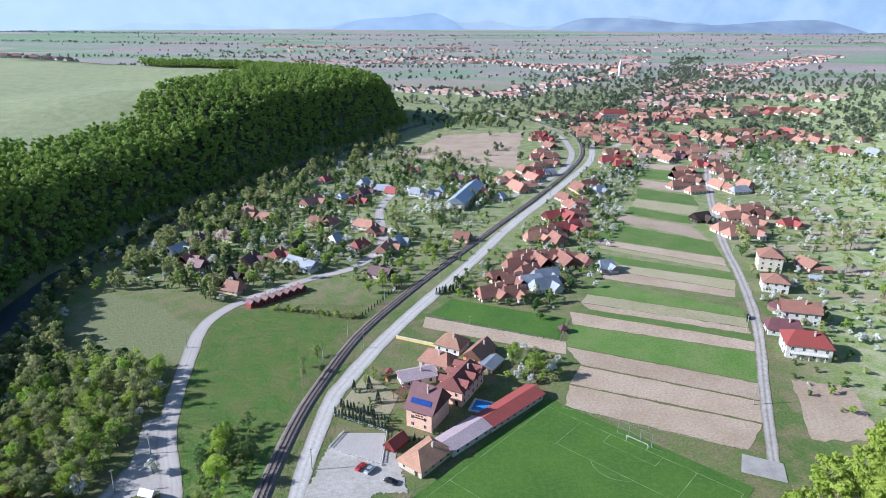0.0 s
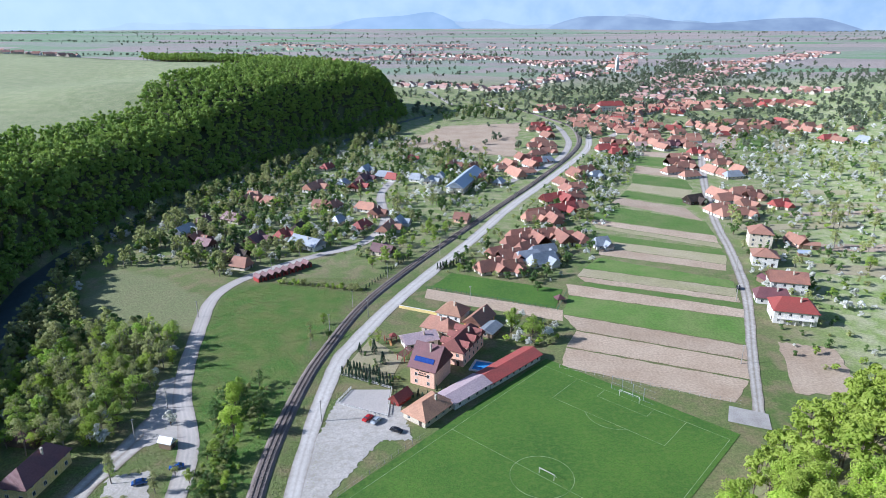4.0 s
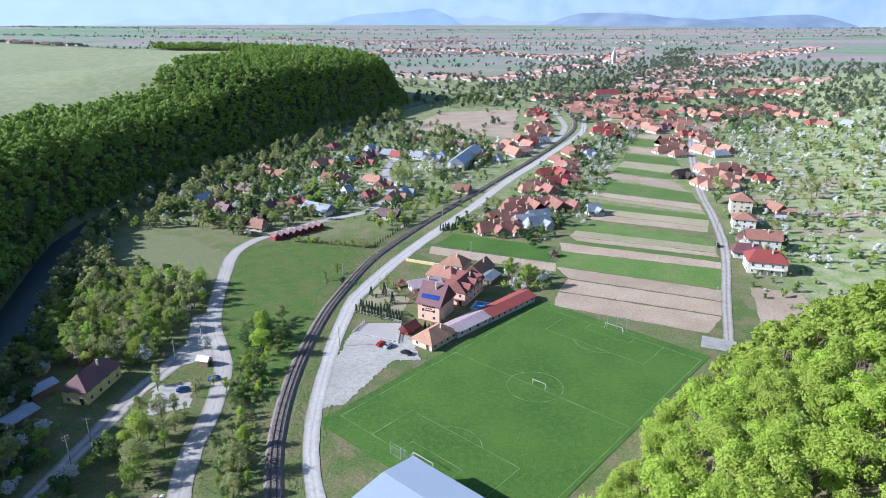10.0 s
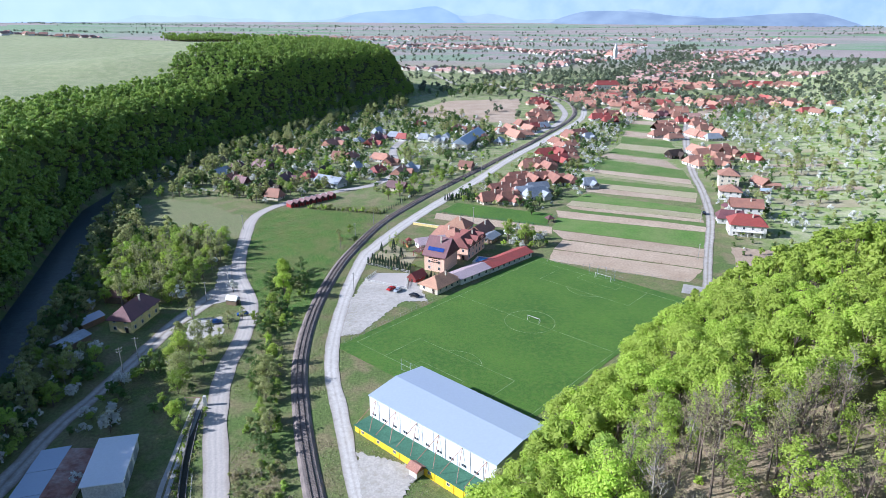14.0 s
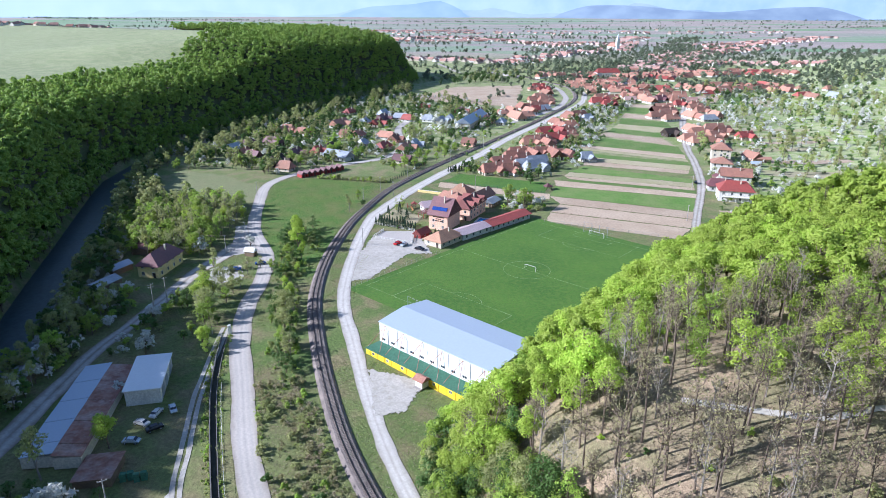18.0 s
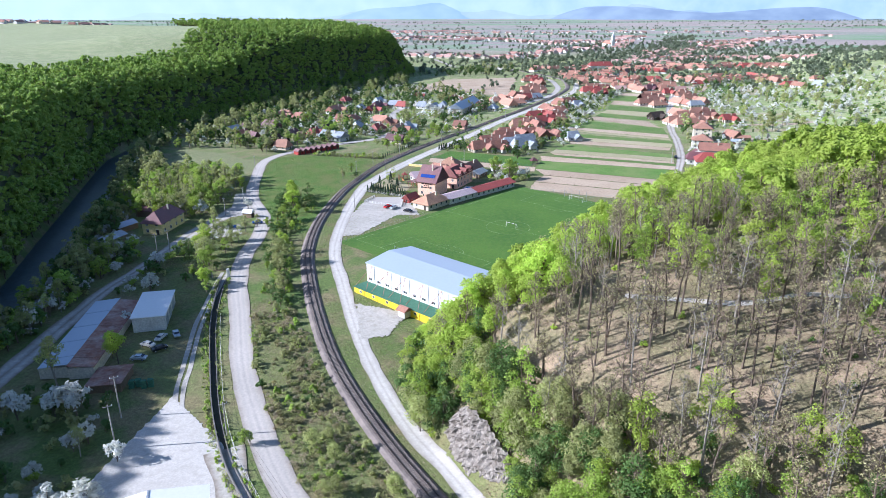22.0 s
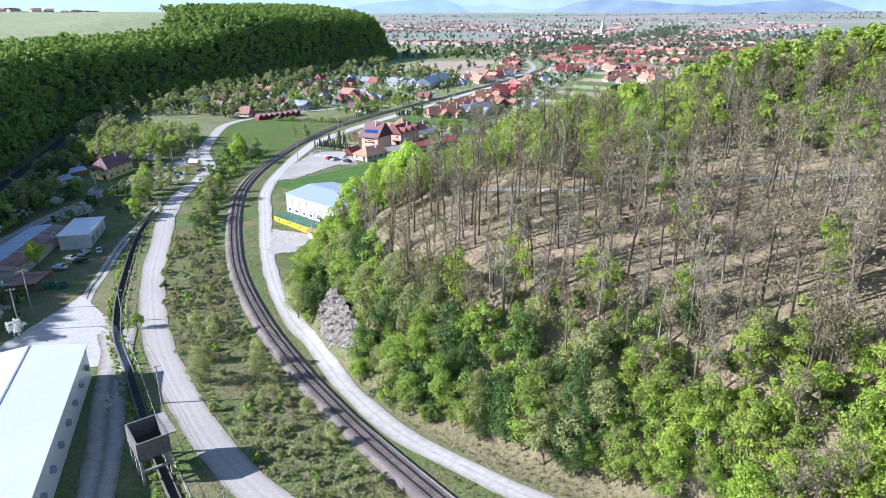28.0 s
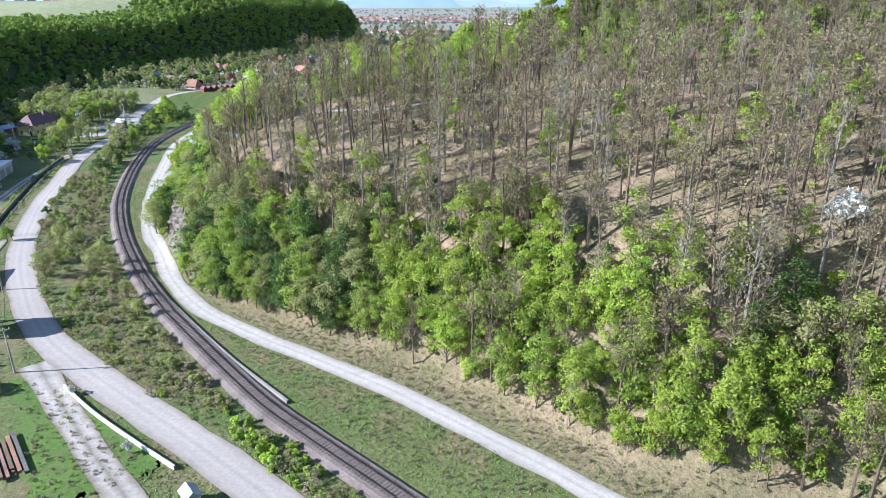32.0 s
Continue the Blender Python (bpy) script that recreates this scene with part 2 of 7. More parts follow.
def rutted(name, base, stops):
    """A copy of a road surface with wheel tracks along it and dirt at its rims."""
    m = M[base].copy()
    m.name = name
    ns, ls = m.node_tree.nodes, m.node_tree.links
    at = ns.new("ShaderNodeAttribute")
    at.attribute_name = "across"
    wob = ns.new("ShaderNodeMath")
    wob.operation = "MULTIPLY_ADD"
    ls.new(noise_tex(ns, ls, 0.35, 4), wob.inputs[0])
    wob.inputs[1].default_value = 0.16
    ls.new(at.outputs["Fac"], wob.inputs[2])
    old = ns["Principled BSDF"].inputs["Base Color"].links[0].from_socket
    ls.new(mixed(ns, ls, 1.0, old, ramp(ns, ls, wob.outputs[0], [(p, (v, v * w, v * w * w)) for p, v, w in stops]), "MULTIPLY"), ns["Principled BSDF"].inputs["Base Color"])
    return m


M["road_dust"] = rutted("limestone_road", "dust", [(0.06, 0.86, 0.97), (0.22, 1.08, 1.0), (0.36, 1.04, 1.0), (0.5, 0.88, 0.98), (0.58, 0.66, 0.95)])
M["road_worn"] = rutted("asphalt_road", "asphalt", [(0.06, 0.88, 1.0), (0.2, 1.1, 0.99), (0.34, 0.96, 1.0), (0.46, 1.0, 0.98), (0.58, 0.7, 0.95)])
M["road_rut"] = rutted("rutted_gravel", "gravel", [(0.06, 0.62, 0.9), (0.2, 0.9, 1.0), (0.34, 1.1, 1.0), (0.48, 0.95, 0.98), (0.58, 0.55, 0.9)])
# ---- plan: lines of the valley ----
RAIL = [(100, -126), (85, -112), (70.3, -98.5), (55.9, -85.7), (46.7, -77.1), (35.1, -64), (19.6, -45.7), (9.5, -32.4), (2.1, -21.8), (-11.7, 0.5), (-25, 26.5), (-34, 50), (-43, 80), (-50, 112), (-52.5, 150), (-50.5, 190), (-46, 218), (-36, 259), (-18, 303), (5, 352), (36, 415), (71, 486), (115, 583), (140, 659), (149, 738), (143, 780), (120, 850), (70, 1000)]
WHITE_ROAD = [(135, -130), (97, -99), (88, -91), (76, -81), (65, -72), (52, -63), (39, -54), (25, -43), (13, -28), (2, -9), (-6, 4), (-15, 24), (-24, 50), (-33, 83), (-39, 105), (-41.5, 128), (-42.5, 165), (-40.5, 205), (-36, 222), (-24, 257), (-7, 297), (14, 343), (43, 412), (87, 503), (135, 607), (153, 674), (158, 715)]
LEFT_ROAD = [(72, -115), (53.4, -98.2), (38.9, -86.3), (24.7, -75.5), (11.5, -65.2), (0, -55.3), (-13.3, -39.6), (-31, -13.2), (-44.8, 15), (-52, 33), (-60, 58), (-67, 80), (-72, 104), (-73.5, 131), (-79, 157), (-90, 181), (-97, 205), (-103, 236), (-107, 264), (-103.5, 282), (-95, 296), (-86, 307), (-67, 325), (-50, 338), (-40, 360), (-37, 390), (-45, 450), (-38, 500)]
BRANCH = [(-88, 178), (-93, 168), (-97, 151), (-101, 135), (-103, 114), (-106, 92), (-109, 76), (-110, 54), (-111, 26), (-114, -10), (-122, -60)]
TRACK = [(-48, -6), (-58, 6), (-63, 18), (-66, 32), (-70, 50), (-72.5, 69), (-74.5, 90)]
CANAL = [(2, -76), (-3, -68.5), (-12, -56), (-23, -39.5), (-34, -22), (-43, -8), (-51, 9), (-58, 28), (-66, 52), (-70, 68), (-73, 84)]
LANE = [(104, 172), (119, 211), (137, 256), (149, 291), (161, 336), (172, 383), (194, 457), (216, 523), (246, 608), (283, 724), (310, 800)]
RIVER = [(-175, -260), (-150, -90), (-138, 0), (-138, 50), (-146, 95), (-159, 135), (-176, 190), (-193, 245), (-209, 300), (-211, 340), (-204, 385), (-195, 435), (-177, 500), (-149, 576), (-102, 700), (-52, 812), (-10, 890), (40, 938), (82, 958), (150, 985), (280, 1060), (420, 1240), (520, 1430), (592, 1610), (640, 1800), (760, 2100)]
FOOT_RIGHT = [(330, -330), (150, -122), (106, -94), (82, -74), (61, -59), (45, -49), (29, -39), (15, -25), (3.5, -8), (-3.5, 7), (-5, 25), (4, 40), (16, 55), (29, 73), (43, 93), (59, 111), (77, 129), (95, 147), (113, 161), (141, 174), (181, 192), (241, 218), (331, 255), (470, 310), (800, 400)]

STREET_MAIN = [(180, 690), (211, 744), (238, 837), (278, 897), (345, 1007), (439, 1217), (505, 1353)]


def smooth(pts, step):
    """The points of an even curve through pts, about step apart."""
    p = np.array([pts[0], *pts, pts[-1]], float)
    out = []
    for i in range(1, len(p) - 2):
        n = max(1, int(np.linalg.norm(p[i + 1] - p[i]) / step))
        t = (np.arange(n) / n)[:, None]
        a, b, c, d = p[i - 1 : i + 3]
        out.append(0.5 * (2 * b + (c - a) * t + (2 * a - 5 * b + 4 * c - d) * t**2 + (3 * b - a - 3 * c + d) * t**3))
    return np.concatenate([*out, p[-1:]])


def line_dist(X, Y, line):
    """For each place: the distance to a line, and on which side of it (positive: to its right)."""
    best, side = np.full(X.shape, 1e9), np.zeros(X.shape)
    for (ax, ay), (bx, by) in zip(line[:-1], line[1:]):
        ux, uy = bx - ax, by - ay
        t = np.clip(((X - ax) * ux + (Y - ay) * uy) / (ux * ux + uy * uy), 0, 1)
        dx, dy = X - ax - t * ux, Y - ay - t * uy
        d = np.hypot(dx, dy)
        near = d < best
        best = np.where(near, d, best)
        side = np.where(near, np.sign(dx * uy - dy * ux), side)
    return best, side


def step(x, a, b):
    t = np.clip((x - a) / (b - a), 0, 1)
    return t * t * (3 - 2 * t)


rs = np.random.RandomState(5)
WAVES = [(rs.uniform(-1, 1), rs.uniform(-1, 1), rs.uniform(0, 6.3)) for _ in range(7)]


def swell(X, Y, size):
    """Soft random hills between about -1 and 1."""
    return sum(np.sin((X * a + Y * b) * 2.2 / size + c) for a, b, c in WAVES) / 3.2


RIVER_S, FOOT_S = smooth(RIVER, 25), smooth(FOOT_RIGHT, 12)
WEST = [(-150, -90), (-153, 0), (-153, 50), (-161, 95), (-174, 135), (-191, 190), (-208, 245), (-224, 300), (-226, 340), (-219, 385), (-210, 435), (-192, 500), (-164, 576), (-117, 700), (-70, 800), (-52, 850), (-62, 905), (-120, 960), (-240, 1000), (-420, 1060), (-700, 1240), (-1100, 1500), (-1800, 1700)]


def ground_z(X, Y):
    """Height of the land."""
    X, Y = np.asarray(X, float), np.asarray(Y, float)
    z = -3.0 * step(-Y, -110, 20) + 0.25 * swell(X, Y, 40)
    # wooded hill east of the line
    d, s = line_dist(X, Y, FOOT_S)
    d = np.where(s > 0, d, 0)
    east = np.interp(d, [0, 3, 10, 20, 35, 60, 100, 150, 250, 500, 1200], [0, 2.5, 9, 17.5, 25, 31, 40, 53, 78, 115, 150])
    brow = np.interp(d, [0, 3, 10, 20, 35, 60, 100, 150, 250], [0, 1, 6.5, 8.5, 7, 8.5, 7, 3, 0])
    z = z + east + brow * (1 - step(Y - 0.3 * (X - 50), 5, 58)) + step(d, 8, 60) * 1.5 * swell(X, Y, 24)
    # hill west of the river
    d, s = line_dist(X, Y, WEST)
    dw = np.where(s < 0, d, 0)
    steep = np.interp(dw, [0, 4, 10, 24, 36, 60, 80, 110, 160, 300, 700, 1600], [0, 6, 22, 42, 50, 55, 58, 62, 62, 52, 40, 30])
    flat = np.interp(dw, [0, 4, 10, 22, 35, 60, 80, 110, 160, 300, 700, 1600], [0, 5, 19, 30, 33, 34.5, 35.5, 37.5, 41, 46, 42, 30])
    south, knob = 1 - step(Y, 10, 190), step(Y, 490, 640)
    z = z + south * 1.12 * steep + (1 - south) * (flat * (1 - knob) + steep * knob) + step(dw, 60, 200) * 2.0 * swell(X, Y, 70)
    # river bed
    d, s = line_dist(X, Y, RIVER_S)
    z = z - 8.5 * (1 - step(d, 5, 16)) * (1 - 0.6 * step(Y, 1000, 1500))
    # rising land past the lane
    z = z + 0.10 * np.clip(X - 205 - 0.42 * (Y - 250), 0, 420) * step(Y, 180, 330) * (1 - step(Y, 900, 1500))
    far = np.hypot(X, Y)
    return z + step(far, 2400, 4700) * 26


def tri_mesh(name, verts, faces, mats, smooth_shade=False, mat_ids=None):
    """A mesh from arrays; all faces with the same number of corners."""
    verts, faces = np.asarray(verts, np.float32), np.asarray(faces, np.int32)
    me = bpy.data.meshes.new(name)
    n, k = faces.shape
    me.vertices.add(len(verts))
    me.vertices.foreach_set("co", verts.ravel())
    me.loops.add(n * k)
    me.loops.foreach_set("vertex_index", faces.ravel())
    me.polygons.add(n)
    me.polygons.foreach_set("loop_start", np.arange(0, n * k, k, dtype=np.int32))
    me.polygons.foreach_set("loop_total", np.full(n, k, np.int32))
    if mat_ids is not None:
        me.polygons.foreach_set("material_index", np.asarray(mat_ids, np.int32))
    me.update(calc_edges=True)
    me.validate()
    for mt in mats if isinstance(mats, (list, tuple)) else [mats]:
        me.materials.append(mt)
    me.polygons.foreach_set("use_smooth", np.full(len(me.polygons), smooth_shade))
    return me


def graded(lo, hi, fine_lo, fine_hi, fine, grow):
    mid = list(np.arange(fine_lo, fine_hi + 0.1, fine))
    up, s = [mid[-1]], fine
    while up[-1] < hi:
        s = min(s * grow, 220)
        up.append(up[-1] + s)
    down, s = [mid[0]], fine
    while down[-1] > lo:
        s = min(s * grow, 220)
        down.append(down[-1] - s)
    return np.array(down[:0:-1] + mid + up[1:])


GX, GY = graded(-4700, 4700, -260, 260, 4.0, 1.045), graded(-900, 4800, -190, 330, 4.0, 1.022)
XX, YY = np.meshgrid(GX, GY)
ZZ = ground_z(XX, YY)


def land_z(x, y):
    """Height of the ground sheet as it is meshed."""
    x, y = np.asarray(x, float), np.asarray(y, float)
    i, j = np.clip(np.searchsorted(GX, x) - 1, 0, len(GX) - 2), np.clip(np.searchsorted(GY, y) - 1, 0, len(GY) - 2)
    u, v = (x - GX[i]) / (GX[i + 1] - GX[i]), (y - GY[j]) / (GY[j + 1] - GY[j])
    a, b, c, d = ZZ[j, i], ZZ[j, i + 1], ZZ[j + 1, i], ZZ[j + 1, i + 1]
    return np.where(u + v <= 1, a + u * (b - a) + v * (c - a), d + (1 - u) * (c - d) + (1 - v) * (b - d))


def at_z(x, y):
    return float(land_z(x, y))


# ---- the ground, one sheet to the horizon ----
nx, ny = len(GX), len(GY)
idx = np.arange(nx * ny).reshape(ny, nx)
a, b, c, d = idx[:-1, :-1].ravel(), idx[:-1, 1:].ravel(), idx[1:, :-1].ravel(), idx[1:, 1:].ravel()
ground_mesh = tri_mesh("ground", np.stack([XX.ravel(), YY.ravel(), ZZ.ravel()], 1), np.concatenate([np.stack([a, b, c], 1), np.stack([b, d, c], 1)]), [], True)
dE, sE = line_dist(XX, YY, FOOT_S)
dE = np.where(sE > 0, dE, 0)
dW, sW = line_dist(XX, YY, WEST)
dW = np.where(sW < 0, dW, 0)


def wood_edge(X, Y):
    """How far up the western hill the wood reaches."""
    return 92 + np.clip(Y - 560, 0, 100) * 0.3 + 9 * swell(X, Y, 26) + 400 * step(Y, 600, 660) * step(X, -240, -216)


def in_poly(x, y, poly):
    inside = np.zeros(np.shape(x), bool)
    for (ax, ay), (bx, by) in zip(poly, poly[1:] + poly[:1]):
        if ay != by:
            inside ^= ((ay > y) != (by > y)) & (x < (bx - ax) * (y - ay) / (by - ay) + ax)
    return inside


MEADOW = [(-170, 303), (-141, 292), (-126, 276), (-108, 266), (-107, 236), (-146, 240), (-164, 262)]
LUSH = [(-76, 132), (-54, 132), (-54, 185), (-52, 222), (-42, 272), (-82, 283), (-104, 272), (-102, 236), (-92, 190)]
WOOD_EDGE = wood_edge(XX, YY)
dR, sR = line_dist(XX, YY, np.array(WHITE_ROAD, float))
masks = {
    "litter": np.maximum(step(dE, 1, 8) * (1 - step(YY, 20, 60) * 0.4), 0.85 * (sR > 0) * step(dR, 1, 4) * (1 - step(dR, 26, 40)) * (1 - step(YY, -40, -10))),
    "dry": step(dW, WOOD_EDGE - 4, WOOD_EDGE + 12),
    # ground below the western wood: its shade is painted in as a dark colour
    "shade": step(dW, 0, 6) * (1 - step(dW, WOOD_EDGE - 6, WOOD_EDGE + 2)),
    "lush": in_poly(XX, YY, LUSH) * 1.0,
    "worn": in_poly(XX, YY, MEADOW) * 0.8,
    "pale": np.maximum(0.55 * step(YY, 260, 420), step(XX - 104 - 0.42 * (YY - 170), 0, 50) * step(YY, 160, 220)),
    "plain": step(YY, 1050, 1500) * (1 - step(dW, 20, 60)),
}
for key, val in masks.items():
    at = ground_mesh.attributes.new(key, "FLOAT", "POINT")
    at.data.foreach_set("value", val.ravel().astype(np.float32))
gm = bpy.data.materials.new("land")
ns, ls = nodes_of(gm)
P = ns["Principled BSDF"]
big, mid, fine = noise_tex(ns, ls, 0.02, 5), noise_tex(ns, ls, 0.12, 6), noise_tex(ns, ls, 1.1, 6)


def mask(key):
    n = ns.new("ShaderNodeAttribute")
    n.attribute_name = key
    return n.outputs["Fac"]


grass = mixed(ns, ls, ramp(ns, ls, big, [(0.35, (0, 0, 0)), (0.62, (1, 1, 1))]), (0.092, 0.148, 0.03), (0.165, 0.185, 0.066))
grass = mixed(ns, ls, ramp(ns, ls, mid, [(0.45, (0, 0, 0)), (0.64, (1, 1, 1))]), grass, (0.20, 0.175, 0.085))
litter = mixed(ns, ls, ramp(ns, ls, mid, [(0.38, (0, 0, 0)), (0.62, (1, 1, 1))]), (0.31, 0.235, 0.155), (0.21, 0.185, 0.10))
dry = mixed(ns, ls, ramp(ns, ls, mid, [(0.4, (0, 0, 0)), (0.6, (1, 1, 1))]), (0.31, 0.33, 0.18), (0.25, 0.29, 0.14))
# parcels of the far plain: long strips of soil, corn and grass
geo = ns.new("ShaderNodeNewGeometry")
mp = ns.new("ShaderNodeMapping")
mp.inputs["Rotation"].default_value[2], mp.inputs["Scale"].default_value = 0.35, (0.0022, 0.0075, 0)
ls.new(geo.outputs["Position"], mp.inputs["Vector"])
vo = ns.new("ShaderNodeTexVoronoi")
vo.inputs["Scale"].default_value = 1.0
ls.new(mp.outputs[0], vo.inputs["Vector"])
sep = ns.new("ShaderNodeSeparateColor")
ls.new(vo.outputs["Color"], sep.inputs[0])
plain = ramp(ns, ls, sep.outputs[0], [(0.0, (0.37, 0.31, 0.28)), (0.4, (0.31, 0.27, 0.25)), (0.6, (0.26, 0.30, 0.23)), (0.82, (0.18, 0.30, 0.15)), (1.0, (0.33, 0.31, 0.28))])
lush = mixed(ns, ls, ramp(ns, ls, mid, [(0.4, (0, 0, 0)), (0.65, (1, 1, 1))]), (0.075, 0.165, 0.02), (0.15, 0.185, 0.045))
col = mixed(ns, ls, mask("pale"), grass, mixed(ns, ls, ramp(ns, ls, mid, [(0.4, (0, 0, 0)), (0.6, (1, 1, 1))]), (0.25, 0.33, 0.10), (0.40, 0.41, 0.23)))
col = mixed(ns, ls, mask("lush"), col, lush)
col = mixed(ns, ls, mask("worn"), col, (0.20, 0.215, 0.10))
col = mixed(ns, ls, mask("plain"), col, plain)
col = mixed(ns, ls, mask("dry"), col, dry)
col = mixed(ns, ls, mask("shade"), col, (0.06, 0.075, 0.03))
col = mixed(ns, ls, mask("litter"), col, litter)
col = mixed(ns, ls, 1.0, col, ramp(ns, ls, fine, [(0.3, (0.76, 0.76, 0.76)), (0.7, (1.24, 1.24, 1.24))]), "MULTIPLY")
col = mixed(ns, ls, 1.0, col, ramp(ns, ls, noise_tex(ns, ls, 4.5, 4), [(0.32, (0.7, 0.7, 0.7)), (0.68, (1.3, 1.3, 1.3))]), "MULTIPLY")
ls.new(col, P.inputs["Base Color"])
P.inputs["Roughness"].default_value = 0.95
bp = ns.new("ShaderNodeBump")
bp.inputs["Strength"].default_value, bp.inputs["Distance"].default_value = 0.7, 0.35
ls.new(fine, bp.inputs["Height"])
ls.new(bp.outputs[0], P.inputs["Normal"])
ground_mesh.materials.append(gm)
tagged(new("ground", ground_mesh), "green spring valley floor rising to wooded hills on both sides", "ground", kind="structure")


# ---- draped sheets ----
def drape(name, line, width, material, lift, label, category, across=8, step_m=2.5, ragged=0.0):
    """A strip of ground along a line; width: a number, or one per point of the line."""
    pts = smooth(line, step_m)
    if not isinstance(width, (int, float)):
        run = np.concatenate([[0], np.cumsum(np.hypot(*np.diff(np.array(line, float), axis=0).T))])
        mine = np.concatenate([[0], np.cumsum(np.hypot(*np.diff(pts, axis=0).T))])
        width = np.interp(mine / mine[-1], run / run[-1], width)
    width = np.broadcast_to(width, len(pts))
    way = np.gradient(pts, axis=0)
    way /= np.linalg.norm(way, axis=1)[:, None]
    side = np.stack([way[:, 1], -way[:, 0]], 1)
    r = np.random.RandomState(len(name) + len(line))
    k = np.linspace(-0.5, 0.5, across + 1)
    off = width[:, None] * k[None]
    if ragged:
        off[:, 0] -= np.convolve(r.uniform(0, ragged * 1.6, len(pts)), (0.3, 0.4, 0.3), "same")
        off[:, -1] += np.convolve(r.uniform(0, ragged * 1.6, len(pts)), (0.3, 0.4, 0.3), "same")
    xy = pts[:, None] + side[:, None] * off[:, :, None]
    z = land_z(xy[..., 0], xy[..., 1]) + lift
    v = np.concatenate([xy, z[..., None]], 2).reshape(-1, 3)
    n = across + 1
    i = (np.arange(len(pts) - 1)[:, None] * n + np.arange(across)).ravel()
    me = tri_mesh(name, v, np.stack([i, i + 1, i + n + 1, i + n], 1), material, True)
    me.attributes.new("across", "FLOAT", "POINT").data.foreach_set("value", np.tile(np.abs(k), len(pts)).astype(np.float32))
    return tagged(new(name, me), label, category, kind="structure")


def sheet(name, corners, material, lift, label, category, n=10, m=10, ragged=0.0):
    """A four-cornered piece of ground laid over the land."""
    a, b, c, d = (np.array(p, float) for p in corners)
    u, v = np.meshgrid(np.linspace(0, 1, n + 1), np.linspace(0, 1, m + 1))
    u, v = u[..., None], v[..., None]
    xy = (a * (1 - u) + b * u) * (1 - v) + (d * (1 - u) + c * u) * v
    if ragged:
        r = np.random.RandomState(int(abs(a[0]) * 7 + abs(a[1])))
        rim = np.zeros((m + 1, n + 1, 1))
        rim[0], rim[-1], rim[:, 0], rim[:, -1] = 1, 1, 1, 1
        xy = xy + rim * r.uniform(-ragged, ragged, xy.shape)
    z = land_z(xy[..., 0], xy[..., 1]) + lift
    vs = np.concatenate([xy, z[..., None]], 2).reshape(-1, 3)
    i = (np.arange(m)[:, None] * (n + 1) + np.arange(n)).ravel()
    ob = new(name, tri_mesh(name, vs, np.stack([i, i + 1, i + n + 2, i + n + 1], 1), material, True))
    return tagged(ob, label, category, kind="structure")


drape("road_white", WHITE_ROAD, [3.3] * 9 + [3.3, 3.3, 3.4, 3.5, 3.6, 3.8, 4, 4.5, 5.4, 6, 6, 6, 6, 6, 6, 6, 6, 6], M["road_dust"], 0.12, "pale limestone gravel road along the railway", "road", ragged=0.5)
drape("road_paved", LEFT_ROAD, 5.4, M["road_worn"], 0.12, "worn grey asphalt road with crumbling verges", "road", ragged=0.5)
drape("road_branch", BRANCH, [9, 9, 6, 5, 4.5, 4, 4, 5, 6, 5, 4], M["road_rut"], 0.09, "gravel lane between shaded yards", "road", ragged=0.7)
drape("track_left_rut", [(x - 0.9, y) for x, y in TRACK], 0.75, M["gravel"], 0.08, "pale wheel rut of a dirt track", "track", ragged=0.25)
drape("track_right_rut", [(x + 0.9, y) for x, y in TRACK], 0.75, M["gravel"], 0.08, "pale wheel rut of a dirt track", "track", ragged=0.25)
drape("road_bend", [(52, 488), (66, 511), (89, 545), (110, 587), (127, 646), (132, 695), (133, 736), (126, 790)], 6, M["road_worn"], 0.13, "grey village street beside the railway bend", "road", ragged=0.3)
drape("road_main", STREET_MAIN, 8, M["road_worn"], 0.13, "grey main street of the town", "road", ragged=0.3)
drape("road_weir", [(-23, 1116), (0, 1010), (13, 946)], 7, M["road_rut"], 0.4, "pale gravel road by the river", "road", ragged=0.3)
drape("road_lane", LANE, [3, 3.4, 3.8, 4.5, 4.5, 5, 5, 6, 6, 6, 6], M["road_rut"], 0.12, "pale gravel village lane", "road", ragged=0.4)

# river: one flat surface of water
wm = surface("river_water", (0.05, 0.075, 0.085), (0.07, 0.09, 0.09), 0.05, 0.6, 0.3, bump=0.25)
wm.node_tree.nodes["Principled BSDF"].inputs["Specular IOR Level"].default_value = 0.15
rv = smooth(RIVER, 12)
way = np.gradient(rv, axis=0)
way /= np.linalg.norm(way, axis=1)[:, None]
side = np.stack([way[:, 1], -way[:, 0]], 1)
wz = -6.0 - 1.0 * step(-rv[:, 1], -110, 20) + 2.6 * step(rv[:, 1], 900, 1500)
v = np.concatenate([np.concatenate([rv + side * k, wz[:, None]], 1)[:, None] for k in (-15, 0, 15)], 1).reshape(-1, 3)
i = (np.arange(len(rv) - 1)[:, None] * 3 + np.arange(2)).ravel()
tagged(new("water", tri_mesh("water", v, np.stack([i, i + 1, i + 4, i + 3], 1), wm, True)), "dark slow river below the wooded hill", "river", kind="structure")

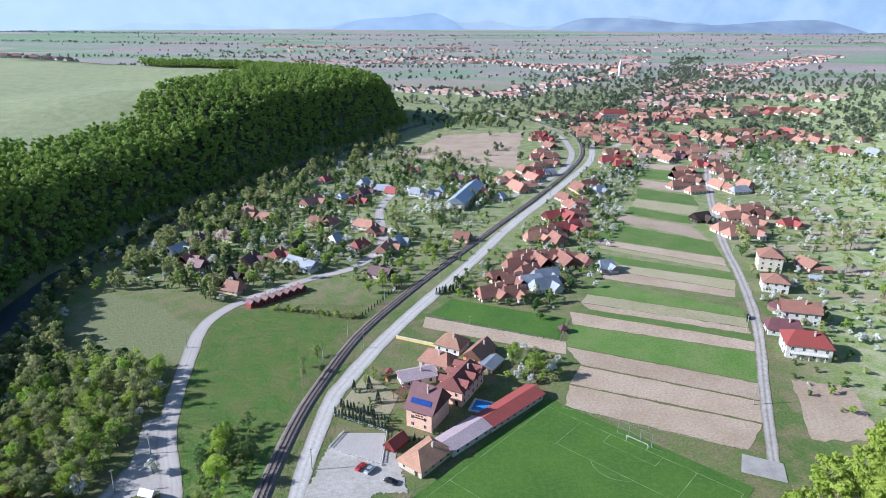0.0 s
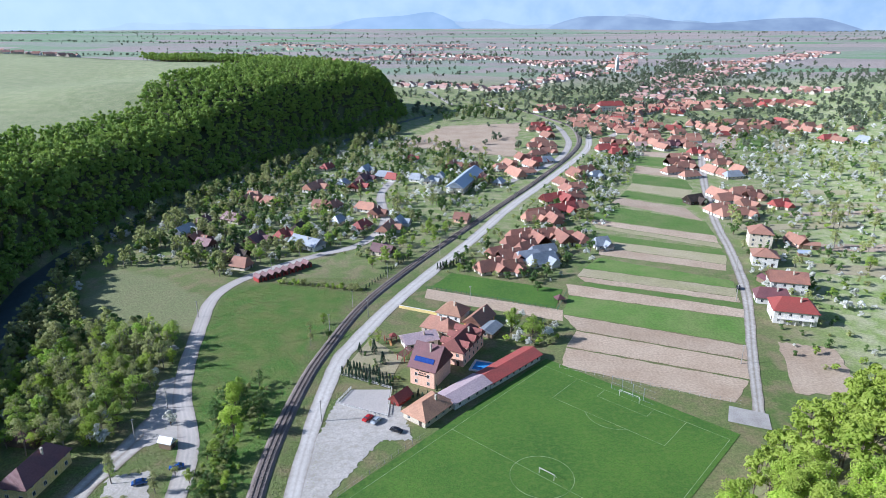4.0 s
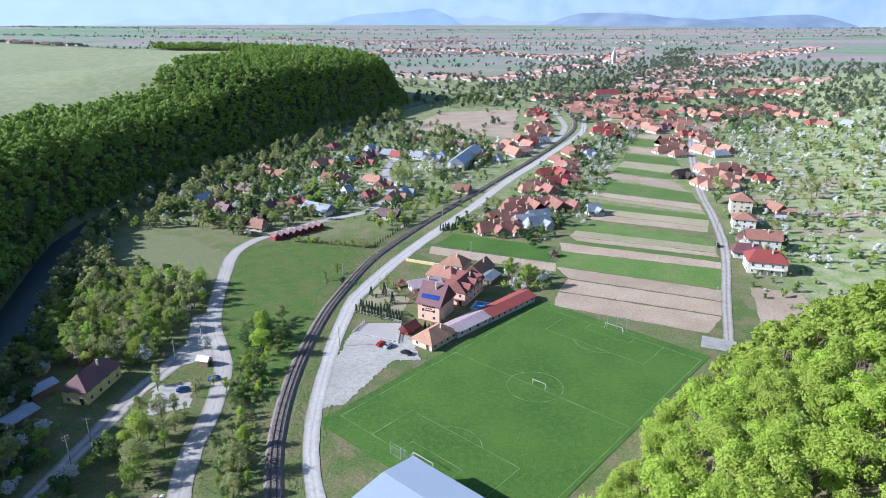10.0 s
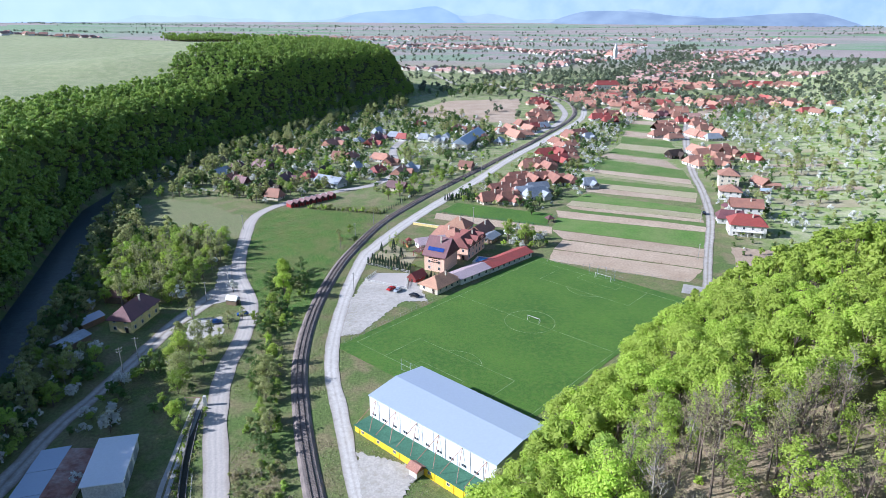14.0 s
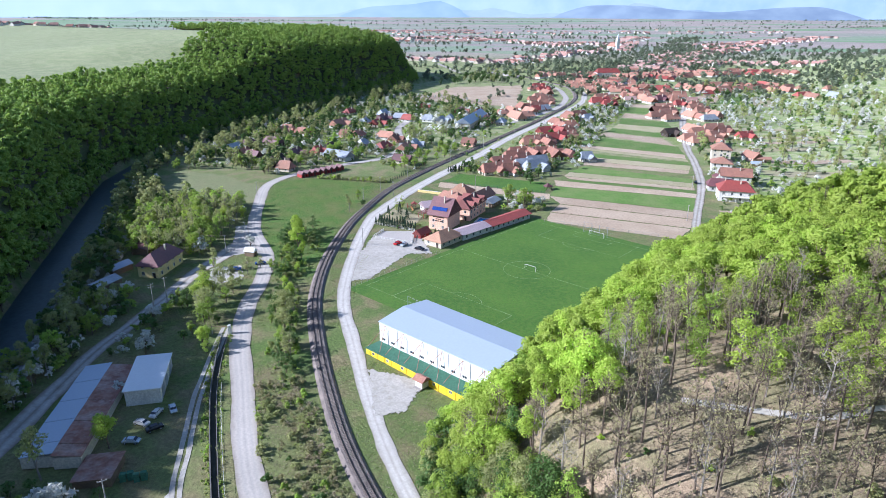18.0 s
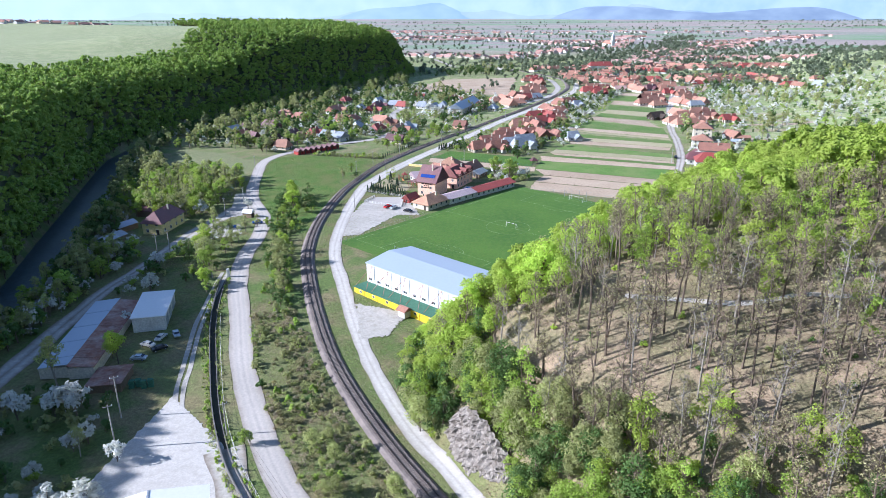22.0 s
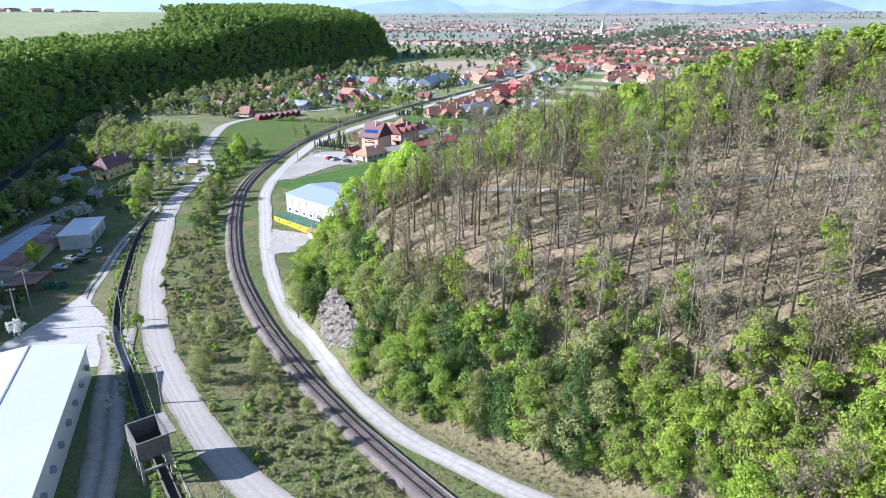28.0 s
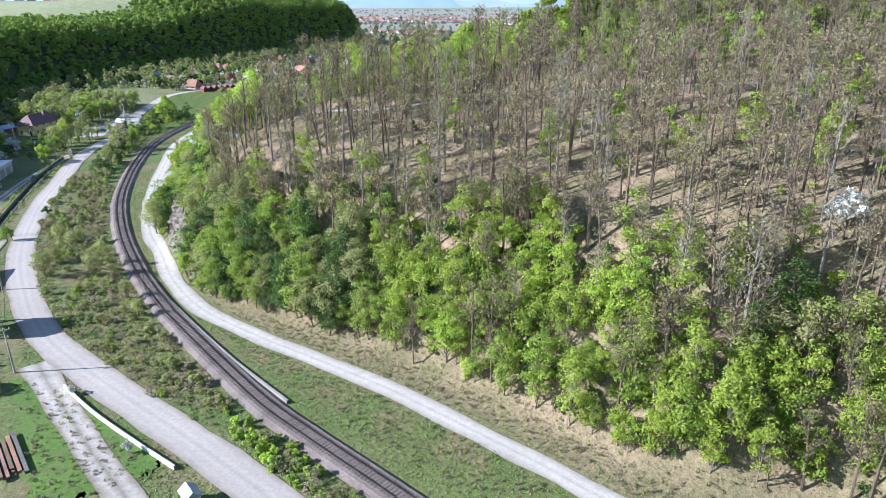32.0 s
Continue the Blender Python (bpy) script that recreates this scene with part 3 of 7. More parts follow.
# ---- mountains on the horizon: a backdrop ----
def far_range(name, radius, lo, hi, height, rough, colours, label, seed, foot=-10, fade=6.0):
    """A chain of mountains on an arc round the valley, from lo to hi degrees off +y."""
    r = np.random.RandomState(seed)
    a = np.radians(np.linspace(lo, hi, 260))
    prof = np.zeros_like(a)
    for k in range(1, 9):
        prof += np.sin(a * (3.1 * k * 1.7) + r.uniform(0, 6.3)) * 0.75 ** k
    edge = step(np.degrees(a), lo, lo + fade) * (1 - step(np.degrees(a), hi - fade, hi))
    top = foot + 4 + (height + rough * prof) * np.clip(edge, 0, 1)
    rows = []
    for u in np.linspace(0, 1, 9):
        rad = radius + u * 240 + 30 * np.sin(a * 90 + u * 9) * u * (1 - u)
        rows.append(np.stack([np.sin(a) * rad, np.cos(a) * rad, foot + (top - foot) * u ** 0.85], 1))
    n = len(a)
    i = (np.arange(8)[:, None] * n + np.arange(n - 1)).ravel()
    m = bpy.data.materials.new(name)
    ns, ls = nodes_of(m)
    # the range glows by itself; blue distance haze is painted into its colours
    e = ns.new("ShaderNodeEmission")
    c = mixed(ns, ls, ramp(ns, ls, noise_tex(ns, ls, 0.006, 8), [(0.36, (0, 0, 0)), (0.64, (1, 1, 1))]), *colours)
    # haze glare put into the colour: paler towards the sun
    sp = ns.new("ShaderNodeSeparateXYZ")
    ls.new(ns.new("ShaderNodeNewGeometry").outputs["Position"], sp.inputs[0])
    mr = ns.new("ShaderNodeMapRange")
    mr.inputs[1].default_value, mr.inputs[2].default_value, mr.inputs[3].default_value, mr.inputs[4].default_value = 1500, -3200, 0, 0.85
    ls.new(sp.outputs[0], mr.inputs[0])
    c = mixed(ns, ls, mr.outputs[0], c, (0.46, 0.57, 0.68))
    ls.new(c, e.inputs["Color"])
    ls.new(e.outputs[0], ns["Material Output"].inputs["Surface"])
    return tagged(new(name, tri_mesh(name, np.concatenate(rows), np.stack([i, i + 1, i + n + 1, i + n], 1), m, True)), label, "mountains", kind="structure")


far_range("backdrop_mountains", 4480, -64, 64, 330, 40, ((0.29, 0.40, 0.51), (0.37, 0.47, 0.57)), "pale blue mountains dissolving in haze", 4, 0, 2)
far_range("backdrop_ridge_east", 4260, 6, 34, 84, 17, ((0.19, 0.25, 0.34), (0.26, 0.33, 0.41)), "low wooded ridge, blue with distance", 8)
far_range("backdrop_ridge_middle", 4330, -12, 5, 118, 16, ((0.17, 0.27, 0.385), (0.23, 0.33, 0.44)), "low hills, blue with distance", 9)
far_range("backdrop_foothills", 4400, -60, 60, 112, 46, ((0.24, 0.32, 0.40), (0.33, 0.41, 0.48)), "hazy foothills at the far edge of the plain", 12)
# ---- helpers for things ----
def part(name, data, material, parent, label=""):
    """Links a mesh (or a bmesh) as one part under a thing or a part."""
    if isinstance(data, bmesh.types.BMesh):
        me = bpy.data.meshes.new(name)
        data.normal_update()
        data.to_mesh(me)
        data.free()
        data = me
    if material is not None:
        data.materials.clear()
        data.materials.append(material)
    ob = new(name, data)
    ob.parent = parent
    return tagged(ob, label)


def thing(name, m, label, category, group="", kind=""):
    ob = new(name)
    ob.empty_display_size = 0.5
    ob.matrix_basis = m
    return tagged(ob, label, category, group, kind)


def block(w, l, h, x=0, y=0, z=0, bev=0.0, taper=1.0):
    """A box on z, its top tapered, its edges bevelled."""
    bm = bmesh.new()
    bmesh.ops.create_cube(bm, size=1)
    for v in bm.verts:
        k = taper if v.co.z > 0 else 1
        v.co = Vector((v.co.x * w * k, v.co.y * l * k, (v.co.z + 0.5) * h))
    if bev:
        bmesh.ops.bevel(bm, geom=bm.edges[:], offset=bev, segments=1, affect="EDGES", clamp_overlap=True)
    bmesh.ops.translate(bm, verts=bm.verts[:], vec=(x, y, z))
    return bm


def joined(*bms):
    """Several bmeshes as one."""
    out = bms[0]
    for b in bms[1:]:
        copy_of = {v: out.verts.new(v.co) for v in b.verts}
        for f in b.faces:
            out.faces.new([copy_of[v] for v in f.verts])
        b.free()
    return out


def rod(a, b, r0, r1=None, n=6):
    """A tapered rod between two places."""
    a, b = Vector(a), Vector(b)
    bm = bmesh.new()
    q = (b - a).to_track_quat("Z", "Y").to_matrix()
    rings = []
    for p, r in ((a, r0), (b, r0 if r1 is None else r1)):
        rings.append([bm.verts.new(p + q @ Vector((math.cos(k * 2 * math.pi / n) * r, math.sin(k * 2 * math.pi / n) * r, 0))) for k in range(n)])
    for k in range(n):
        bm.faces.new((rings[0][k], rings[0][(k + 1) % n], rings[1][(k + 1) % n], rings[1][k]))
    bm.faces.new(rings[0][::-1])
    bm.faces.new(rings[1])
    return bm


def standing(x, y, turn=0, lift=0.0):
    return pose(x, y, at_z(x, y) + lift, 0, 0, turn)


KIDS = {}


def copy_quick(ob, m):
    """copy_thing() for a model whose parts are known already, much quicker with many objects about."""
    if ob not in KIDS:
        KIDS[ob] = [ob, *ob.children_recursive]
    made = {}
    for o in KIDS[ob]:
        made[o] = o.copy()
        scene.collection.objects.link(made[o])
        made[o].parent = made.get(o.parent, o.parent)
    made[ob].matrix_basis = m
    return made[ob]


# ---- fields between the railway houses and the lane ----
BANDS = [
    ("soil", (44, 203.5), (99, 178.7), (48, 218), (110, 193)), ("soil", (48.3, 219), (110.4, 194), (55, 232.4), (115.5, 206.6)),
    ("soil", (55.3, 233.4), (116, 207.6), (52, 248.5), (121, 218.7)), ("strip", (52.3, 249.2), (121.3, 219.4), (58.4, 269), (130.4, 243)),
    ("soil", (58.6, 269.6), (130.6, 243.6), (60, 283), (134, 252.5)), ("strip", (66, 281), (134.2, 253), (69, 285), (134.8, 259.2)),
    ("soil", (69.5, 285.6), (134.9, 259.8), (67, 293), (136.7, 265.6)), ("tan", (67.3, 293.4), (136.9, 266), (72.5, 303.5), (139.8, 276.3)),
    ("strip", (72.8, 304), (140, 276.8), (84, 319.4), (142.5, 286)), ("soil", (85, 324.2), (144.8, 299.9), (87.8, 336.7), (148.4, 308.6)),
    ("tan", (88, 337.5), (148.6, 309.4), (99.3, 344.7), (154.1, 322.4)), ("strip", (99.6, 345.3), (154.3, 323), (93, 360), (154.6, 332)),
    ("tan", (94, 371), (156.7, 334), (93.6, 378), (158, 342)), ("soil", (93.5, 379), (158.3, 343), (92.3, 389.6), (161.2, 356.4)),
    ("strip", (93, 391), (161.6, 357.5), (112, 420), (166, 384)), ("soil", (117, 427), (165, 385), (126, 442), (164, 415)),
    ("strip", (127, 444), (166, 420), (136, 462), (172, 436)), ("tan", (137, 464), (174, 440), (146, 484), (186, 462)),
    ("strip", (147, 486), (187, 464), (156, 516), (192, 494)), ("soil", (158, 520), (194, 500), (168, 548), (204, 520)), ("strip", (150, 560), (205, 535), (170, 590), (212, 572)), ("soil", (172, 592), (213, 576), (180, 612), (222, 596)),
]
for kind_, a, b, c, d in BANDS:
    label = {"soil": "bare ploughed field strip of pale brown soil", "strip": "narrow strip of rough spring grass", "tan": "dry stubble strip of pale earth"}[kind_]
    sheet("field_strip", (a, b, d, c), M[kind_], 0.10, label, "field", 20, 5, 0.35)
BANDS_EAST = [
    ("tan", (182, 366), (262, 372), (184, 378), (262, 384)), ("soil", (206, 330), (262, 326), (208, 342), (262, 338)), ("tan", (192, 296), (236, 288), (194, 310), (240, 304)),
    ("tan", (222, 455), (300, 450), (224, 466), (300, 462)), ("tan", (216, 420), (296, 414), (218, 430), (296, 424)), ("soil", (225, 396), (290, 398), (226, 404), (290, 408)),
    ("soil", (122, 184), (146, 184), (134, 222), (154, 216)), ("soil", (258, 640), (282, 620), (300, 700), (318, 690)), ("strip", (284, 618), (308, 600), (320, 688), (346, 678)), ("tan", (310, 600), (330, 590), (348, 676), (366, 668)),
]
for kind_, a, b, c, d in BANDS_EAST:
    sheet("field_strip", (a, b, d, c), M[kind_], 0.14, "narrow garden plot of pale worked earth", "field", 14, 10, 0.8)
sheet("field_river", ((-52, 634), (66, 585), (94, 782), (3, 753)), M["soil"], 0.25, "large ploughed field beside the river", "field", 24, 24, 3)
sheet("lawn_fenced", ((-6, 279), (50, 255), (57, 276), (4, 297)), M["pitch"], 0.12, "clipped green lawn inside a wire fence", "lawn", 8, 8)
sheet("path_bare", ((-9, 266), (51, 242), (53, 253), (-8, 277)), M["soil"], 0.07, "bare earth strip along the lawn fence", "field", 8, 4)
sheet("car_park", ((-40, 156), (-10, 158), (-15, 177), (-37, 180)), M["gravel"], 0.14, "pale gravel car park by the guesthouse", "car park", 34, 34, 0.6)
sheet("forecourt", ((-40, 128), (-33, 130), (-20, 158), (-41, 161)), M["gravel"], 0.10, "gravel forecourt", "car park", 30, 34, 0.6)
sheet("apron_hall", ((-22, 44), (-14, 46), (-10, 60), (-26, 66)), M["gravel"], 0.14, "gravel apron before the sports hall", "car park", 28, 28, 0.5)
sheet("yard", ((-70, -24), (-38, -20), (-46, -2), (-64, 16)), M["dust"], 0.10, "pale dusty gravel yard", "yard", 40, 40, 0.3)
drape("yard_drive", [(-45, -4), (-41, -12.5), (-36.5, -24), (-30.5, -38), (-24.5, -52), (-20, -66), (-17, -80)], [8, 6, 5.2, 5, 5, 5, 5], M["road_rut"], 0.14, "gravel drive beside the white shed", "drive", ragged=0.6)

# ---- football pitch: 107 by 68 m ----
PC, PU, PW = Vector((37.9, 112.0 + 31.8)), Vector((0.666, 0.746)), Vector((0.746, -0.666))
PC = Vector((27.65, 141.0)) + PU * 0.0
HL, HW = 53.4, 34.0


def on_pitch(u, w):
    p = PC + PU * u + PW * w
    return (p.x, p.y)


sheet("pitch", (on_pitch(-HL - 7, -HW - 3), on_pitch(-HL - 7, HW + 1.5), on_pitch(HL + 5, HW + 1.5), on_pitch(HL + 5, -HW - 3)), M["pitch"], 0.11, "mown green football pitch", "pitch", 24, 30)


def chalk(name, pts, closed=False):
    """A painted line, 12 cm wide, following the grass."""
    q = [Vector(p) for p in pts]
    v, fs = [], []
    for p0, p1 in zip(q[:-1], q[1:]):
        d = (p1 - p0).normalized() * 0.0
        s = Vector((-(p1 - p0).y, (p1 - p0).x)).normalized() * 0.07
        n = max(1, int((p1 - p0).length / 3))
        for k in range(n + 1):
            p = p0.lerp(p1, k / n)
            for e in (p - s, p + s):
                v.append((e.x, e.y, at_z(e.x, e.y) + 0.14))
        base = len(v) - 2 * (n + 1)
        fs += [(base + 2 * k, base + 2 * k + 1, base + 2 * k + 3, base + 2 * k + 2) for k in range(n)]
    return tagged(new(name, tri_mesh(name, v, fs, M["paint_line"])), "faded white line on the football pitch", "line", "lines of the football pitch", "structure")


chalk("line_border", [on_pitch(*p) for p in ((-HL, -HW), (-HL, HW), (HL, HW), (HL, -HW), (-HL, -HW))])
chalk("line_half", [on_pitch(0, -HW), on_pitch(0, HW)])
chalk("line_circle", [on_pitch(9.15 * math.cos(k / 24 * math.pi), 9.15 * math.sin(k / 24 * math.pi)) for k in range(49)])
for e in (-1, 1):
    chalk("line_box", [on_pitch(*p) for p in ((e * HL, -20.16), (e * (HL - 16.5), -20.16), (e * (HL - 16.5), 20.16), (e * HL, 20.16))])
    chalk("line_small_box", [on_pitch(*p) for p in ((e * HL, -9.16), (e * (HL - 5.5), -9.16), (e * (HL - 5.5), 9.16), (e * HL, 9.16))])
    chalk("line_arc", [on_pitch(e * (HL - 11 - 9.15 * math.cos(a)), 9.15 * math.sin(a)) for a in np.linspace(-0.92, 0.92, 13)])


def goal(u, w, wide, high, turn, label):
    x, y = on_pitch(u, w)
    g = thing("football_goal", standing(x, y, turn), label, "goal", "football goals")
    for k in (-1, 1):
        part("post", rod((0, k * wide / 2, 0), (0, k * wide / 2, high), 0.07), M["white"], g)
        part("stay", rod((0, k * wide / 2, high), (1.6, k * wide / 2, 0), 0.035, n=4), M["white"], g)
    part("crossbar", rod((0, -wide / 2 - 0.06, high), (0, wide / 2 + 0.06, high), 0.07), M["white"], g)
    part("ground_bar", rod((1.6, -wide / 2, 0.05), (1.6, wide / 2, 0.05), 0.03, n=4), M["white"], g)
    return g


PANG = math.degrees(math.atan2(PU.y, PU.x))
goal(HL, 0, 7.32, 2.44, PANG, "full-size white football goal without a net")
goal(-HL, 0, 7.32, 2.44, PANG + 180, "full-size white football goal without a net")
goal(0.8, 1.0, 5.0, 2.0, PANG, "small movable white football goal near midfield")

# ---- railway ----
rl = smooth(RAIL, 2.0)
rl_way = np.gradient(rl, axis=0)
rl_way /= np.linalg.norm(rl_way, axis=1)[:, None]
rl_side = np.stack([rl_way[:, 1], -rl_way[:, 0]], 1)
rl_z = land_z(rl[:, 0], rl[:, 1])
for _ in range(30):
    rl_z[1:-1] = (rl_z[:-2] + rl_z[2:] + rl_z[1:-1]) / 3
rl_z = rl_z + 0.75


def along_rail(name, section, material, label, category, smooth_shade=False):
    """A section of (sideways, up) drawn along the track."""
    sec = np.array(section, float)
    v = np.concatenate([rl[:, None] + rl_side[:, None] * sec[None, :, :1], (rl_z[:, None] + sec[None, :, 1])[..., None]], 2).reshape(-1, 3)
    n = len(sec)
    i = (np.arange(len(rl) - 1)[:, None] * n + np.arange(n - 1)).ravel()
    return tri_mesh(name, v, np.stack([i, i + n, i + n + 1, i + 1], 1), material, smooth_shade)


railway = tagged(new("railway"), "single-track railway on weathered stone ballast", "railway", kind="structure")
part("ballast_bed", along_rail("ballast_bed", [(-3.1, -1.1), (-1.8, -0.14), (-0.6, -0.045), (0.6, -0.045), (1.8, -0.14), (3.1, -1.1)], M["ballast"], "", ""), None, railway)
for k in (-1, 1):
    c = k * 0.755
    part("rail", along_rail("rail", [(c - 0.07, -0.02), (c - 0.07, 0.01), (c - 0.02, 0.03), (c - 0.037, 0.13), (c - 0.037, 0.16), (c + 0.037, 0.16), (c + 0.037, 0.13), (c + 0.02, 0.03), (c + 0.07, 0.01), (c + 0.07, -0.02)], M["steel"], "", ""), None, railway, "dark steel rail")
run = np.concatenate([[0], np.cumsum(np.hypot(*np.diff(rl, axis=0).T))])
sl_mesh = bpy.data.meshes.new("sleeper")
sb = block(2.55, 0.25, 0.16, 0, 0, -0.15, 0.02)
sb.to_mesh(sl_mesh)
sb.free()
sl_mesh.materials.append(M["sleeper"])
sl_v = np.array([v.co for v in sl_mesh.vertices])
rest_v, rest_f, cube_f = [], [], None
box_v = np.array([(x, y, z) for z in (-0.15, 0.01) for y in (-0.125, 0.125) for x in (-1.27, 1.27)])
box_f = np.array([(4, 5, 7, 6), (0, 1, 5, 4), (2, 6, 7, 3), (0, 4, 6, 2), (1, 3, 7, 5)])
for n, s in enumerate(np.arange(14.0, 760, 0.62)):
    x, y, z = np.interp(s, run, rl[:, 0]), np.interp(s, run, rl[:, 1]), np.interp(s, run, rl_z)
    wx, wy = np.interp(s, run, rl_side[:, 0]), np.interp(s, run, rl_side[:, 1])
    if n < 290:
        o = new("sleeper", sl_mesh)
        o.parent, o.matrix_basis = railway, pose(x, y, z + random.uniform(-0.015, 0.01), 0, 0, math.degrees(math.atan2(wy, wx)) + random.uniform(-1.5, 1.5))
    else:
        rest_f.append(box_f + 8 * len(rest_v))
        rest_v.append(np.stack([x + box_v[:, 0] * wx - box_v[:, 1] * wy, y + box_v[:, 0] * wy + box_v[:, 1] * wx, z + box_v[:, 2]], 1))
tagged(part("far_sleepers", tri_mesh("far_sleepers", np.concatenate(rest_v), np.concatenate(rest_f), M["sleeper"]), None, railway), kind="stuff")
# ---- village houses ----
def hip_roof(w, l, rise, over=0.7, hip=0.5, thick=0.18):
    """A hipped (hip > 0) or gabled roof over w by l, its ridge along l; its eaves at z = 0."""
    bm = bmesh.new()
    x, y, k = w / 2 + over, l / 2 + over, (w / 2 + over) * hip
    drop = -over * rise / (w / 2)
    def ring(dz):
        e = [bm.verts.new((sx * x, sy * y, drop + dz)) for sx, sy in ((-1, -1), (1, -1), (1, 1), (-1, 1))]
        r = [bm.verts.new((0, -y + k, rise + dz)), bm.verts.new((0, y - k, rise + dz))]
        return e, r
    e, r = ring(thick)
    f, q = ring(0)
    for a, b in (((e[0], e[1], r[0]), (f[0], f[1], q[0])), ((e[2], e[3], r[1]), (f[2], f[3], q[1]))):
        bm.faces.new(a)
        bm.faces.new(b[::-1])
    for a, b in (((e[1], e[2], r[1], r[0]), (f[1], f[2], q[1], q[0])), ((e[3], e[0], r[0], r[1]), (f[3], f[0], q[0], q[1]))):
        bm.faces.new(a)
        bm.faces.new(b[::-1])
    for i in range(4):
        bm.faces.new((f[i], f[(i + 1) % 4], e[(i + 1) % 4], e[i]))
    return bm


def gable_walls(w, l, h, rise, hip):
    """Walls of w by l up to h, with gables where the roof is not hipped."""
    bm = block(w, l, h)
    if hip < 0.05:
        for s in (-1, 1):
            v = [bm.verts.new((-w / 2, s * l / 2, h)), bm.verts.new((w / 2, s * l / 2, h)), bm.verts.new((0, s * l / 2, h + rise))]
            bm.faces.new(v if s < 0 else v[::-1])
    return bm


def small_window(parent, x, y, z, w, h, turn):
    """A framed pane of a far house, as one mesh of two materials."""
    fr = joined(block(w + 0.16, 0.08, 0.09, 0, 0, -h / 2 - 0.09), block(w + 0.16, 0.08, 0.09, 0, 0, h / 2), block(0.09, 0.08, h, -w / 2 - 0.04, 0, -h / 2), block(0.09, 0.08, h, w / 2 + 0.04, 0, -h / 2))
    n = len(fr.faces)
    fr = joined(fr, block(w, 0.05, h, 0, 0, -h / 2))
    bmesh.ops.transform(fr, matrix=pose(x, y, z, 0, 0, turn), verts=fr.verts[:])
    o = part("window", fr, M["white"], parent)
    o.data.materials.append(M["glass"])
    for f in o.data.polygons[n:]:
        f.material_index = 1
    return o


def window(parent, x, y, z, w, h, turn):
    """A framed pane on an outer wall face."""
    m = pose(x, y, z, 0, 0, turn)
    fr = joined(block(w + 0.16, 0.08, 0.09, 0, 0, -h / 2 - 0.09), block(w + 0.16, 0.08, 0.09, 0, 0, h / 2), block(0.09, 0.08, h, -w / 2 - 0.04, 0, -h / 2), block(0.09, 0.08, h, w / 2 + 0.04, 0, -h / 2), block(0.06, 0.06, h, 0, 0, -h / 2))
    bmesh.ops.transform(fr, matrix=m, verts=fr.verts[:])
    o = part("window", fr, M["white"], parent)
    pn = block(w, 0.05, h, 0, 0, -h / 2)
    bmesh.ops.transform(pn, matrix=m, verts=pn.verts[:])
    p = part("pane", pn, M["glass"], o)
    return o


def house(name, m, w, l, h, rise, hip, wall, roof, label, category="house", storeys=1, chimney=True, door=True, windows=True, group="", over=0.7, pane=window):
    g = thing(name, m, label, category, group)
    part("wall", gable_walls(w, l, h, rise, hip), wall, g)
    part("roof", hip_roof(w, l, rise, over, hip), roof, g).matrix_basis = Matrix.Translation((0, 0, h))
    if chimney:
        part("chimney", joined(block(0.55, 0.55, rise * 0.7 + 0.7, w * 0.16, l * 0.12, h + rise * 0.35), block(0.7, 0.7, 0.12, w * 0.16, l * 0.12, h + rise * 1.05 + 0.7)), M["plaster"], g)
    if windows:
        for fl in range(storeys):
            z = 1.6 + fl * 2.8
            n = max(1, int(l / 3.6))
            for k in range(n):
                y = (k + 0.5) / n * l - l / 2
                for s in (-1, 1):
                    pane(g, s * w / 2 + s * 0.02, y, z, 1.0, 1.25, 90)
            n = max(1, int(w / 4))
            for k in range(n):
                x = (k + 0.5) / n * w - w / 2
                pane(g, x, -l / 2 - 0.02, z, 1.0, 1.25, 0)
    if door:
        part("door", block(1.0, 0.08, 2.05, w * 0.28 if w > 5 else 0, -l / 2 - 0.05, 0, 0.02), M["dark_wood"], g)
    return g


ROOF = {"o": "tile_orange", "r": "tile_red", "b": "tile_brown", "m": "tile_maroon", "g": "metal_grey", "k": "dark_wood"}
ROOF_WORDS = {"o": "orange clay tile roof", "r": "bright red metal roof", "b": "weathered brown tile roof", "m": "dark maroon roof", "g": "grey sheet-metal roof", "k": "dark wooden walls"}
WALLS = ("plaster", "white", "plaster", "plaster", "pink", "white")
MODELS = {}


